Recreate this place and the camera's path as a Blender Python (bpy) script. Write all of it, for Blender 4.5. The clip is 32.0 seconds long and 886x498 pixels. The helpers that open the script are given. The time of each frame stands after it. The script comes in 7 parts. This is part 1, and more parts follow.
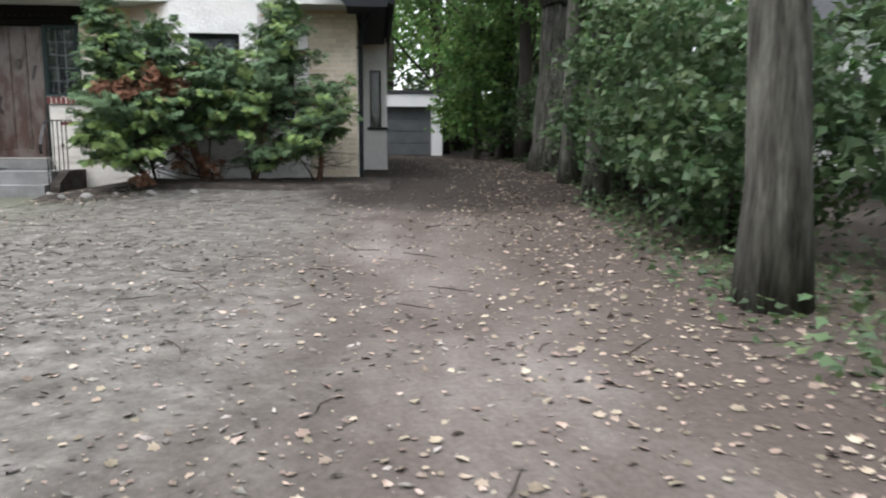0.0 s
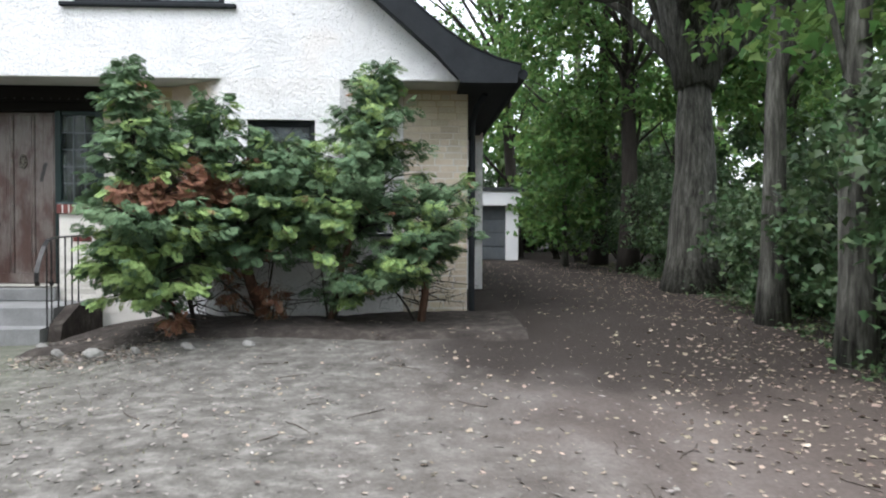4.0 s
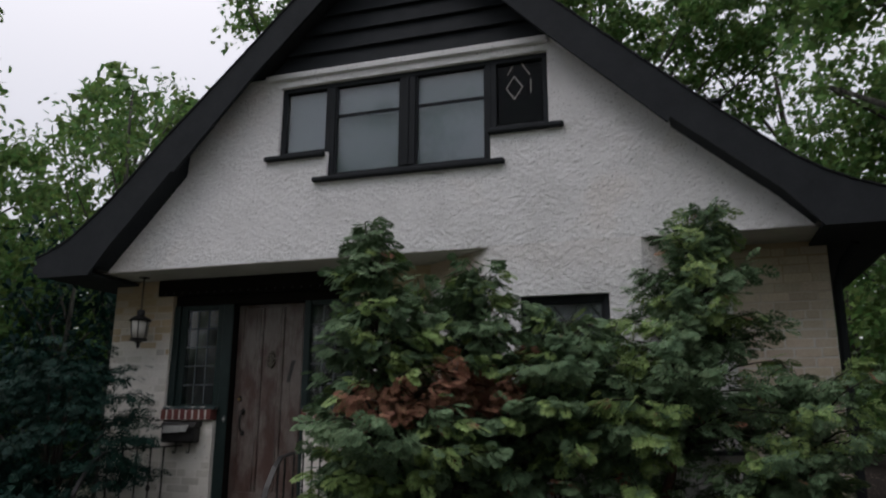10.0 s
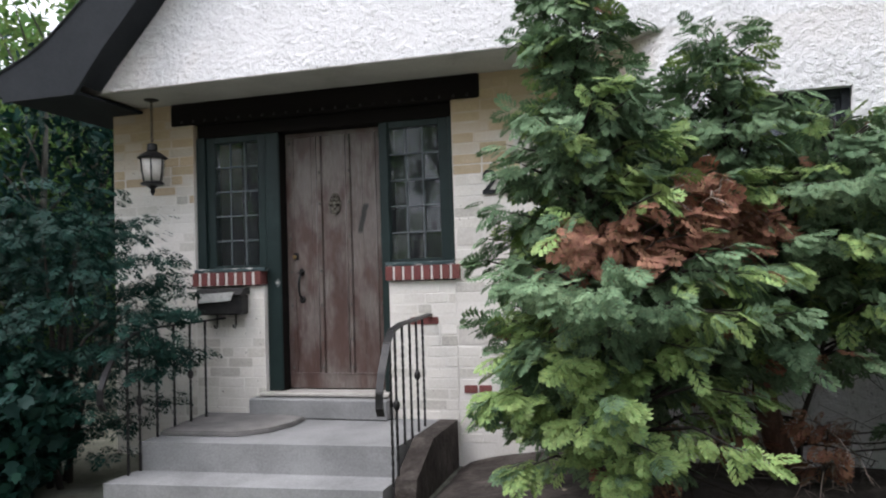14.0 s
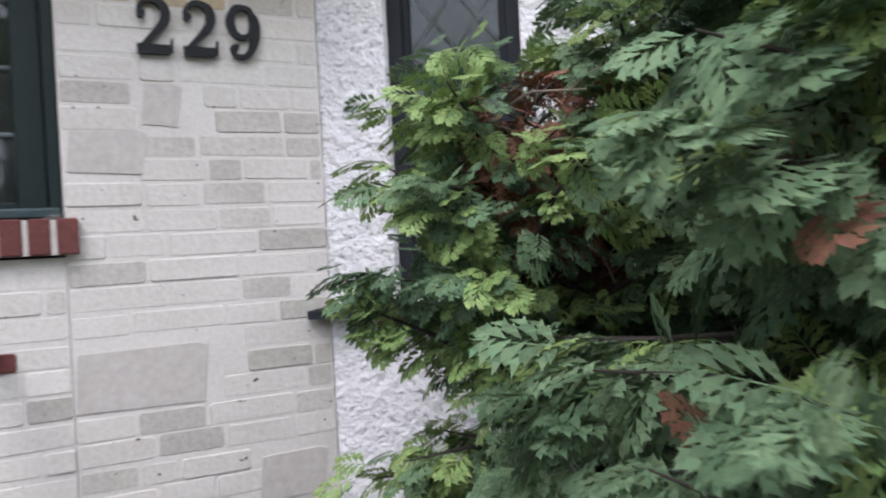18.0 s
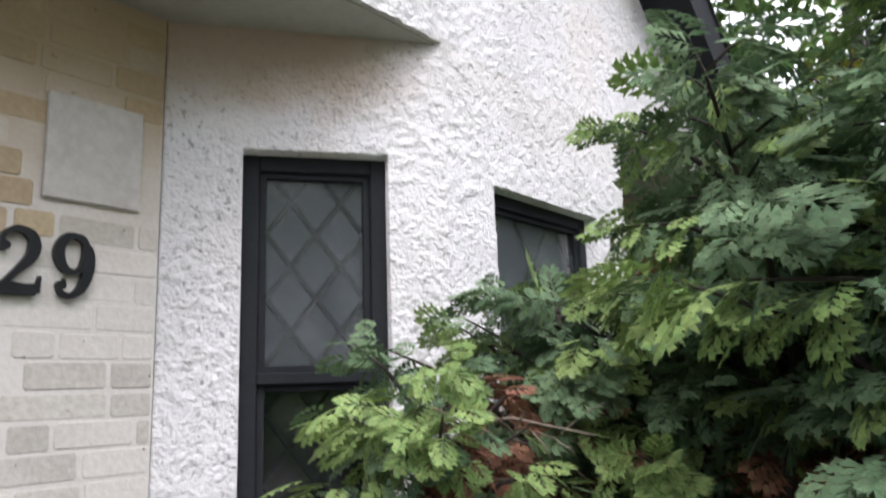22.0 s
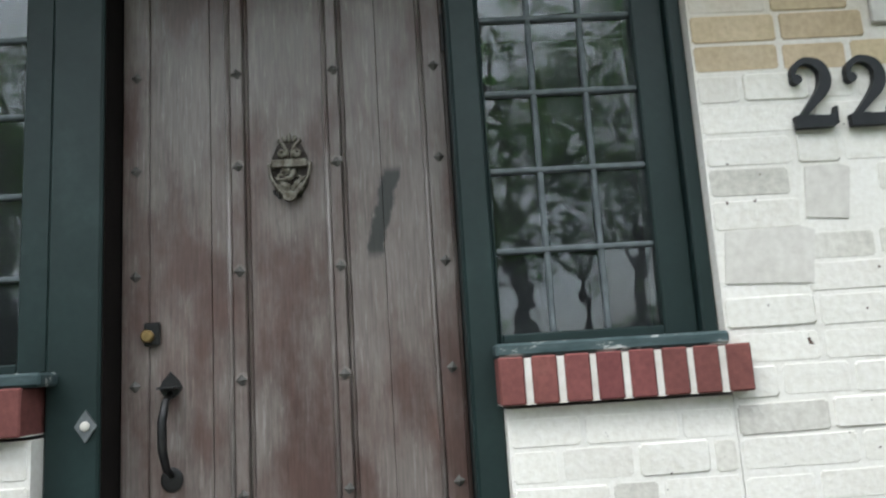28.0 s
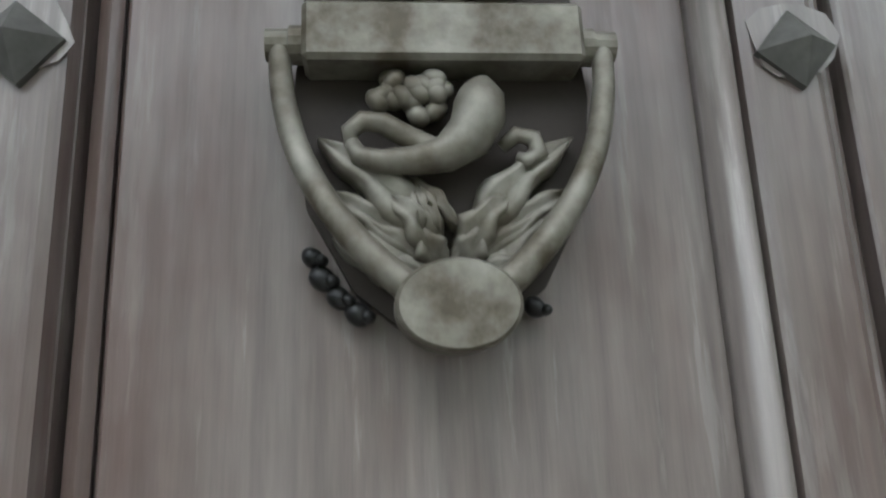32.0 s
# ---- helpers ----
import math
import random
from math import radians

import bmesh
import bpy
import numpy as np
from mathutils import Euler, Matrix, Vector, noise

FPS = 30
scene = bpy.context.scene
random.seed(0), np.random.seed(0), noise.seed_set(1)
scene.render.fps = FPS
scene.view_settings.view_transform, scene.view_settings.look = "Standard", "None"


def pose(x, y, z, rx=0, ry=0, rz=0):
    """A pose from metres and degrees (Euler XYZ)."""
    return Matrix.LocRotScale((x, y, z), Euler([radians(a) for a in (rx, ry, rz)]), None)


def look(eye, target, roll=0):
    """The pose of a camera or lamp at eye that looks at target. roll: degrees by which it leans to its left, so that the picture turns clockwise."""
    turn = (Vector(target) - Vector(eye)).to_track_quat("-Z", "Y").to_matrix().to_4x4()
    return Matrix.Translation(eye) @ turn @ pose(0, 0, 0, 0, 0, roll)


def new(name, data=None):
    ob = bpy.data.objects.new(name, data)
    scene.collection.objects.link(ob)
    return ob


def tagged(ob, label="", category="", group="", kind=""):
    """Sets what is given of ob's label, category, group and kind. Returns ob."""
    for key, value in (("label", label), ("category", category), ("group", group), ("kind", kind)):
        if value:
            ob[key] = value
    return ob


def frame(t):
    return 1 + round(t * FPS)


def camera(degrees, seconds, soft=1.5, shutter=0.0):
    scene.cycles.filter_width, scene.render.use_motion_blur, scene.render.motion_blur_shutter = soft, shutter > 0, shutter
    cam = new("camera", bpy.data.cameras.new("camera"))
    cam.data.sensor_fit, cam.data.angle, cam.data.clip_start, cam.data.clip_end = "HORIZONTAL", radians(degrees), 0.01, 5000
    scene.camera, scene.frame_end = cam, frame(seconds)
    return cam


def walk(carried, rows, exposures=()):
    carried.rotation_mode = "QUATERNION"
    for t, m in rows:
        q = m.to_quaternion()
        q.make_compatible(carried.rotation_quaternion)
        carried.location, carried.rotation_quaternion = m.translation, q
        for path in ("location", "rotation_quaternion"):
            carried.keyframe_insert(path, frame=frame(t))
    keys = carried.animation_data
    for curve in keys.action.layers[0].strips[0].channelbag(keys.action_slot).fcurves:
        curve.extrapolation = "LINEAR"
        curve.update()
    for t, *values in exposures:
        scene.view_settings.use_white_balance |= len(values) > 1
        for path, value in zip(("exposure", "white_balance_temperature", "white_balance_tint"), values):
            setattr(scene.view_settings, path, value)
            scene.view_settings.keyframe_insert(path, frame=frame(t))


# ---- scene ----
cam = camera(61.7, 32.0, soft=2.0, shutter=0.4)
PATH = [
    (0, (5.431, -11.908, 0.865), (5.603, -9.936, 0.579), 0.2),
    (1, (5.376, -10.991, 0.97), (5.329, -9.022, 0.623), 0.3),
    (2, (5.157, -10.305, 1.17), (5.128, -8.32, 0.93), 1.3),
    (4.5, (4.324, -8.141, 1.241), (4.413, -6.143, 1.24), 0.0),
    (5, (4.207, -7.719, 1.317), (4.238, -5.72, 1.376), 0.9),
    (5.5, (4.193, -7.304, 1.426), (4.155, -5.312, 1.593), 0.6),
    (6, (4.14, -6.969, 1.466), (4.132, -4.986, 1.727), -0.2),
    (6.5, (4.053, -6.808, 1.546), (3.997, -4.826, 1.81), -0.5),
    (7, (4.052, -6.73, 1.525), (3.968, -4.752, 1.812), -1.0),
    (7.5, (3.964, -6.708, 1.466), (3.862, -4.748, 1.847), -2.2),
    (8, (3.944, -6.689, 1.484), (3.782, -4.753, 1.957), -2.6),
    (8.5, (3.951, -6.661, 1.483), (3.732, -4.751, 2.033), -2.1),
    (9, (3.927, -6.62, 1.449), (3.593, -4.736, 2.032), -2.0),
    (9.5, (3.961, -6.532, 1.376), (3.474, -4.673, 1.928), -0.7),
    (10, (3.962, -6.482, 1.407), (3.361, -4.63, 1.861), 0.3),
    (10.5, (3.931, -6.449, 1.363), (3.258, -4.596, 1.702), 1.0),
    (11, (3.819, -6.41, 1.354), (3.083, -4.564, 1.576), 2.1),
    (11.5, (3.644, -6.275, 1.341), (2.891, -4.43, 1.511), 1.5),
    (12, (3.362, -6.1, 1.361), (2.693, -4.218, 1.462), -0.6),
    (12.5, (3.113, -5.82, 1.406), (2.455, -3.935, 1.541), 0.2),
    (13, (2.813, -5.618, 1.42), (2.195, -3.725, 1.6), 1.2),
    (13.5, (2.524, -5.352, 1.404), (1.924, -3.45, 1.543), -0.6),
    (15.5, (1.839, -4.063, 1.486), (1.537, -2.086, 1.474), -2.1),
    (16, (1.759, -3.642, 1.32), (1.448, -1.668, 1.387), -2.2),
    (16.5, (1.477, -3.313, 1.319), (1.332, -1.319, 1.37), -1.6),
    (17, (1.29, -2.967, 1.298), (1.495, -0.979, 1.354), -1.5),
    (17.5, (1.197, -2.623, 1.305), (1.652, -0.676, 1.352), -2.4),
    (18, (1.013, -2.362, 1.391), (1.887, -0.564, 1.374), -3.0),
    (18.5, (0.869, -2.094, 1.449), (2.071, -0.499, 1.344), -4.3),
    (19, (0.695, -1.927, 1.577), (2.161, -0.573, 1.437), -1.6),
    (20, (0.581, -1.745, 1.683), (2.245, -0.647, 1.528), -1.8),
    (21, (0.695, -1.816, 1.521), (2.305, -0.636, 1.638), -2.6),
    (21.5, (0.697, -1.919, 1.672), (2.249, -0.678, 1.894), -1.8),
    (22, (0.658, -1.933, 1.736), (2.176, -0.685, 2.11), -1.9),
    (22.5, (0.616, -1.891, 1.718), (2.074, -0.652, 2.299), -3.8),
    (23, (0.595, -1.906, 1.776), (1.978, -0.64, 2.474), -4.6),
    (23.5, (0.584, -1.919, 1.787), (1.859, -0.633, 2.636), -5.7),
    (24, (0.572, -1.915, 1.801), (1.694, -0.56, 2.753), -6.1),
    (24.5, (0.572, -1.93, 1.798), (1.479, -0.483, 2.839), -5.8),
    (25, (0.521, -1.888, 1.795), (1.196, -0.321, 2.839), -6.1),
    (25.5, (0.569, -1.877, 1.734), (0.894, -0.183, 2.746), -4.2),
    (26, (0.47, -1.788, 1.676), (0.663, -0.027, 2.604), -3.8),
    (26.5, (0.438, -1.77, 1.676), (0.501, 0.097, 2.389), -3.8),
    (28.5, (0.177, -1.445, 1.461), (0.305, 0.528, 1.765), -3.7),
    (29, (0.069, -1.159, 1.517), (0.322, 0.796, 1.859), -2.9),
    (29.5, (0.051, -0.838, 1.565), (0.309, 1.102, 1.98), -3.4),
    (30, (-0.008, -0.567, 1.682), (0.238, 1.386, 2.038), -2.3),
    (30.5, (-0.076, -0.351, 1.8), (0.27, 1.592, 2.124), -4.0),
    (31, (-0.052, -0.223, 1.86), (0.287, 1.726, 2.155), -3.4),
    (31.5, (-0.025, -0.104, 1.876), (0.186, 1.826, 2.356), -2.8),
    (32, (-0.022, -0.061, 1.903), (0.161, 1.869, 2.391), -2.3),
]
EXPOSURES = [(0, 1.12, 6250, 11), (2, 1.12, 6050, 9), (5, 1.38, 6150, 11), (6, 1.12, 6200, 12), (7, 0.8, 6250, 14), (8, 0.6, 6300, 15), (9, -0.1, 6350, 15), (10, -0.58, 6350, 15), (11, 0.3, 6350, 15), (12, 1.0, 6150, 16), (13, 1.0, 6200, 15), (16, 1.3, 6100, 17), (17.5, 1.14, 6000, 18), (18.4, 1.02, 6050, 18), (20, 1.18, 6150, 18), (22, 1.14, 6300, 17), (23, 0.6, 6450, 15), (24, 0.58, 6450, 15), (25, 0.64, 6450, 14), (26, 1.2, 6600, 12), (29, 1.8, 5850, 4), (30, 2.3, 5950, 6), (31, 2.25, 6000, 6), (32, 1.98, 6000, 5)]
walk(cam, [(t, look(eye, target, roll)) for t, eye, target, roll in PATH], EXPOSURES)

# ---- world, sun, exposure ----
world = bpy.data.worlds.new("sky")
scene.world = world
world.use_nodes = True
wn, wl = world.node_tree.nodes, world.node_tree.links
sky = wn.new("ShaderNodeTexSky")
sky.sky_type, sky.sun_disc = "NISHITA", False
sky.sun_elevation, sky.sun_rotation = radians(57), radians(-50)
sky.air_density, sky.dust_density, sky.ozone_density = 1.0, 3.0, 1.0
haze = wn.new("ShaderNodeMix")
haze.data_type = "RGBA"
haze.inputs["Factor"].default_value = 0.72
wco, wsep, wup = wn.new("ShaderNodeTexCoord"), wn.new("ShaderNodeSeparateXYZ"), wn.new("ShaderNodeMapRange")
wup.inputs["From Min"].default_value, wup.inputs["From Max"].default_value = 0.0, 1.0
wup.inputs["To Min"].default_value, wup.inputs["To Max"].default_value = 4.2, 15.5
wl.new(wco.outputs["Generated"], wsep.inputs["Vector"])
wl.new(wsep.outputs["Z"], wup.inputs["Value"])
cloud = wn.new("ShaderNodeCombineColor")
for channel in ("Red", "Green", "Blue"):
    wl.new(wup.outputs["Result"], cloud.inputs[channel])
wl.new(cloud.outputs["Color"], haze.inputs["B"])
wl.new(sky.outputs["Color"], haze.inputs["A"])
wl.new(haze.outputs["Result"], wn["Background"].inputs["Color"])
wn["Background"].inputs["Strength"].default_value = 0.15
sun = new("sun", bpy.data.lights.new("sun", "SUN"))
sun.data.energy, sun.data.angle, sun.data.color = 0.9, radians(25), (1.0, 0.96, 0.9)
sun.matrix_world = look((-4, -5, 10), (0, 0, 0))


# ---- materials ----
def ramp(nodes, stops):
    r = nodes.new("ShaderNodeValToRGB")
    r.color_ramp.elements[0].position, r.color_ramp.elements[0].color = stops[0][0], (*stops[0][1], 1)
    r.color_ramp.elements[1].position, r.color_ramp.elements[1].color = stops[-1][0], (*stops[-1][1], 1)
    for p, c in stops[1:-1]:
        r.color_ramp.elements.new(p).color = (*c, 1)
    return r


def material(name, stops, scale=3.0, detail=8.0, rough=0.8, stretch=(1, 1, 1), fine=40.0, fine_amount=0.25, bump=0.2,
             bump_dist=0.004, metallic=0.0, spec=0.3, vary=0.0, island=False, translucent=0.0, bump_scale=None, specks=0.0, thin=0.0):
    """Two scales of colour variation and a fine relief, in metres; thin: painted soffit shade, 0 to 1."""
    m = bpy.data.materials.new(name)
    m.use_nodes = True
    n, l = m.node_tree.nodes, m.node_tree.links
    b = n["Principled BSDF"]
    co = n.new("ShaderNodeNewGeometry") if not island else n.new("ShaderNodeTexCoord")
    mp = n.new("ShaderNodeMapping")
    mp.inputs["Scale"].default_value = stretch
    l.new(co.outputs["Position" if not island else "Object"], mp.inputs["Vector"])
    t = n.new("ShaderNodeTexNoise")
    t.inputs["Scale"].default_value, t.inputs["Detail"].default_value, t.inputs["Roughness"].default_value = scale, detail, 0.6
    l.new(mp.outputs["Vector"], t.inputs["Vector"])
    r = ramp(n, stops)
    l.new(t.outputs["Fac"], r.inputs["Fac"])
    f = n.new("ShaderNodeTexNoise")
    f.inputs["Scale"].default_value, f.inputs["Detail"].default_value = fine, 4
    l.new(mp.outputs["Vector"], f.inputs["Vector"])
    mix = n.new("ShaderNodeMix")
    mix.data_type, mix.blend_type = "RGBA", "OVERLAY"
    mix.inputs["Factor"].default_value = fine_amount
    l.new(r.outputs["Color"], mix.inputs["A"])
    l.new(f.outputs["Fac"], mix.inputs["B"])
    col = mix.outputs["Result"]
    if vary > 0:
        rnd = n.new("ShaderNodeNewGeometry" if island else "ShaderNodeObjectInfo")
        hsv = n.new("ShaderNodeHueSaturation")
        mr = n.new("ShaderNodeMapRange")
        mr.inputs["To Min"].default_value, mr.inputs["To Max"].default_value = 1 - vary, 1 + vary
        l.new(rnd.outputs["Random Per Island" if island else "Random"], mr.inputs["Value"])
        l.new(mr.outputs["Result"], hsv.inputs["Value"])
        mh = n.new("ShaderNodeMapRange")
        mh.inputs["To Min"].default_value, mh.inputs["To Max"].default_value = 0.5 - vary * 0.06, 0.5 + vary * 0.06
        sc = n.new("ShaderNodeMath")
        sc.operation = "FRACT"
        ml = n.new("ShaderNodeMath")
        ml.operation, ml.inputs[1].default_value = "MULTIPLY", 7.31
        l.new(rnd.outputs["Random Per Island" if island else "Random"], ml.inputs[0])
        l.new(ml.outputs["Value"], sc.inputs[0])
        l.new(sc.outputs["Value"], mh.inputs["Value"])
        l.new(mh.outputs["Result"], hsv.inputs["Hue"])
        l.new(col, hsv.inputs["Color"])
        col = hsv.outputs["Color"]
    if specks > 0:
        st, sr, sm = n.new("ShaderNodeTexNoise"), n.new("ShaderNodeMapRange"), n.new("ShaderNodeMix")
        st.inputs["Scale"].default_value, st.inputs["Detail"].default_value = 34, 2
        sr.inputs["From Min"].default_value, sr.inputs["From Max"].default_value = specks, specks + 0.03
        sm.data_type = "RGBA"
        sm.inputs["B"].default_value = (0.09, 0.06, 0.05, 1)
        l.new(mp.outputs["Vector"], st.inputs["Vector"])
        l.new(st.outputs["Fac"], sr.inputs["Value"])
        l.new(sr.outputs["Result"], sm.inputs["Factor"])
        l.new(col, sm.inputs["A"])
        col = sm.outputs["Result"]
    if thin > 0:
        # brown tint on the top courses: shade and warm bounce under the soffit, painted in
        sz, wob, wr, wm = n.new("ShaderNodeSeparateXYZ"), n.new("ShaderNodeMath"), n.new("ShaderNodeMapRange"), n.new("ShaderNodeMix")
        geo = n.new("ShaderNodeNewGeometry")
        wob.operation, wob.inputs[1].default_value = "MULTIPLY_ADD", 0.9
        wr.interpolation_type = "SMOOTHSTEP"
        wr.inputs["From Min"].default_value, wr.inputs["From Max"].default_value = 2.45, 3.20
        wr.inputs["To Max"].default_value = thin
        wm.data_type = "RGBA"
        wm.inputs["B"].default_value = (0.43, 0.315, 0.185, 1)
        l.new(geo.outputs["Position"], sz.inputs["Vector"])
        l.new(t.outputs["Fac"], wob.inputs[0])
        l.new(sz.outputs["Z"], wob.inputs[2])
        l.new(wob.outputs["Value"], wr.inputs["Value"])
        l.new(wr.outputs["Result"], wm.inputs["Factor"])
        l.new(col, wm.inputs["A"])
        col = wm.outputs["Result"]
    l.new(col, b.inputs["Base Color"])
    b.inputs["Roughness"].default_value, b.inputs["Metallic"].default_value = rough, metallic
    b.inputs["Specular IOR Level"].default_value = spec
    if bump > 0:
        bt = n.new("ShaderNodeTexNoise")
        bt.inputs["Scale"].default_value, bt.inputs["Detail"].default_value = bump_scale or fine, 5
        l.new(mp.outputs["Vector"], bt.inputs["Vector"])
        bp = n.new("ShaderNodeBump")
        bp.inputs["Strength"].default_value, bp.inputs["Distance"].default_value = bump, bump_dist
        l.new(bt.outputs["Fac"], bp.inputs["Height"])
        l.new(bp.outputs["Normal"], b.inputs["Normal"])
    if translucent > 0:
        tr = n.new("ShaderNodeBsdfTranslucent")
        ms = n.new("ShaderNodeMixShader")
        ms.inputs["Fac"].default_value = translucent
        l.new(col, tr.inputs["Color"])
        l.new(b.outputs["BSDF"], ms.inputs[1])
        l.new(tr.outputs["BSDF"], ms.inputs[2])
        l.new(ms.outputs["Shader"], n["Material Output"].inputs["Surface"])
    return m


def stucco_material():
    """White roughcast: thrown lumps with small dark pits between them, and a tan tint painting the soffit's shade on
    the bay.
    """
    m = bpy.data.materials.new("white_stucco")
    m.use_nodes = True
    n, l = m.node_tree.nodes, m.node_tree.links
    b = n["Principled BSDF"]
    co = n.new("ShaderNodeNewGeometry")

    def noise(scale, detail):
        t = n.new("ShaderNodeTexNoise")
        t.inputs["Scale"].default_value, t.inputs["Detail"].default_value = scale, detail
        l.new(co.outputs["Position"], t.inputs["Vector"])
        return t.outputs["Fac"]

    def span(val, lo, hi, top=1.0):
        r = n.new("ShaderNodeMapRange")
        r.interpolation_type = "SMOOTHSTEP"
        r.inputs["From Min"].default_value, r.inputs["From Max"].default_value, r.inputs["To Max"].default_value = lo, hi, top
        l.new(val, r.inputs["Value"])
        return r.outputs["Result"]

    def calc(op, a, c):
        x = n.new("ShaderNodeMath")
        x.operation = op
        for k, val in enumerate((a, c)):
            if isinstance(val, float):
                x.inputs[k].default_value = val
            else:
                l.new(val, x.inputs[k])
        return x.outputs["Value"]

    def mixed(fac, a, c):
        x = n.new("ShaderNodeMix")
        x.data_type = "RGBA"
        l.new(fac, x.inputs["Factor"])
        l.new(a, x.inputs["A"])
        x.inputs["B"].default_value = (*c, 1)
        return x.outputs["Result"]
    white = ramp(n, [(0.25, (0.68, 0.67, 0.67)), (0.5, (0.78, 0.77, 0.775)), (0.8, (0.83, 0.82, 0.825))])
    l.new(noise(2.2, 8), white.inputs["Fac"])
    grime = mixed(span(noise(1.1, 5), 0.56, 0.70, 0.35), white.outputs["Color"], (0.70, 0.62, 0.56))
    pits = mixed(calc("MULTIPLY", span(noise(52.0, 4), 0.585, 0.67), span(noise(4.0, 4), 0.30, 0.62, 0.6)), grime, (0.20, 0.185, 0.18))
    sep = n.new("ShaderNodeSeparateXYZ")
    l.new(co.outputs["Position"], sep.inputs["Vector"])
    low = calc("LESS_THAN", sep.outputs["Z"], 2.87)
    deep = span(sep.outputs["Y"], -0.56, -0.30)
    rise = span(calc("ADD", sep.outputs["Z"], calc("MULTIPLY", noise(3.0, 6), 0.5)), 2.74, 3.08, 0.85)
    # tan tint stands for shade and warm bounce below the soffit
    soffit_shade = mixed(calc("MULTIPLY", calc("MULTIPLY", low, deep), rise), pits, (0.47, 0.35, 0.245))
    l.new(soffit_shade, b.inputs["Base Color"])
    b.inputs["Roughness"].default_value, b.inputs["Specular IOR Level"].default_value = 0.95, 0.1
    bp = n.new("ShaderNodeBump")
    bp.inputs["Strength"].default_value, bp.inputs["Distance"].default_value = 1.0, 0.010
    l.new(noise(78.0, 6), bp.inputs["Height"])
    l.new(bp.outputs["Normal"], b.inputs["Normal"])
    return m


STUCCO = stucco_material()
SMOOTH = material("grey_plaster", [(0.28, (0.32, 0.305, 0.265)), (0.45, (0.43, 0.42, 0.38)), (0.7, (0.51, 0.50, 0.46))], 2.2, 9, 0.9, fine=45, specks=0.76,
                  fine_amount=0.12, bump=0.15, bump_dist=0.002, spec=0.1)
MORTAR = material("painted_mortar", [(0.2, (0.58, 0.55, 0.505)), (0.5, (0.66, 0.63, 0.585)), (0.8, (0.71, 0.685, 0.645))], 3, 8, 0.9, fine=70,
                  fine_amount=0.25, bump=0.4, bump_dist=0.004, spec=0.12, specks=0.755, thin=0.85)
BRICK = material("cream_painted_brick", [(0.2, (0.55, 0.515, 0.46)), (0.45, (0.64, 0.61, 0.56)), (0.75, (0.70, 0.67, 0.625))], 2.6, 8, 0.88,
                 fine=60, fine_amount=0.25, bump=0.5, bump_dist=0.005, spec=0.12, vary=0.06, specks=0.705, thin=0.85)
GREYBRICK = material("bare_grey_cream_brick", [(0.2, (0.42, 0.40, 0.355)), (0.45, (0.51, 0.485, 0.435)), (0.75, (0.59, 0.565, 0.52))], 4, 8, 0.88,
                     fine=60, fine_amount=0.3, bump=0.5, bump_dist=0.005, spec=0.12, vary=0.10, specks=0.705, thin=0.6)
# tan brick, partly its own colour, partly the soffit's shade and bounce
TANBRICK = material("soffit_shaded_tan_brick", [(0.2, (0.36, 0.275, 0.17)), (0.5, (0.49, 0.395, 0.27)), (0.8, (0.58, 0.50, 0.385))], 2.6, 8, 0.88,
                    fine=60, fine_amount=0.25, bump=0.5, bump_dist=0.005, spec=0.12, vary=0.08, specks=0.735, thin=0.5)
WARMBRICK = material("tan_painted_brick", [(0.2, (0.46, 0.38, 0.28)), (0.5, (0.58, 0.50, 0.39)), (0.8, (0.66, 0.60, 0.50))], 2.6, 8, 0.88,
                     fine=60, fine_amount=0.25, bump=0.45, bump_dist=0.004, spec=0.12, vary=0.13)
REDBRICK = material("red_brick", [(0.2, (0.105, 0.036, 0.034)), (0.6, (0.160, 0.054, 0.049)), (0.85, (0.22, 0.092, 0.080))], 8, 6, 0.85, fine=90,
                    fine_amount=0.3, bump=0.4, bump_dist=0.003, vary=0.12)
WHITEMORTAR = material("white_mortar", [(0.2, (0.46, 0.42, 0.38)), (0.8, (0.66, 0.63, 0.59))], 9, 6, 0.9, bump=0.4)
DARKTRIM = material("dark_grey_paint", [(0.2, (0.015, 0.017, 0.020)), (0.7, (0.025, 0.028, 0.032))], 4, 8, 0.75, fine=60, fine_amount=0.2, bump=0.2, spec=0.18)
BEAM = material("black_timber", [(0.2, (0.006, 0.005, 0.0045)), (0.8, (0.014, 0.011, 0.010))], 3, 8, 0.85, (0.3, 3, 3), fine=50, bump=0.4, spec=0.12)
GREENTRIM = material("dark_green_paint", [(0.2, (0.005, 0.013, 0.0125)), (0.6, (0.010, 0.022, 0.021)), (0.9, (0.022, 0.042, 0.040))], 5, 8, 0.5,
                     fine=60, fine_amount=0.2, bump=0.25, bump_dist=0.002, spec=0.35)


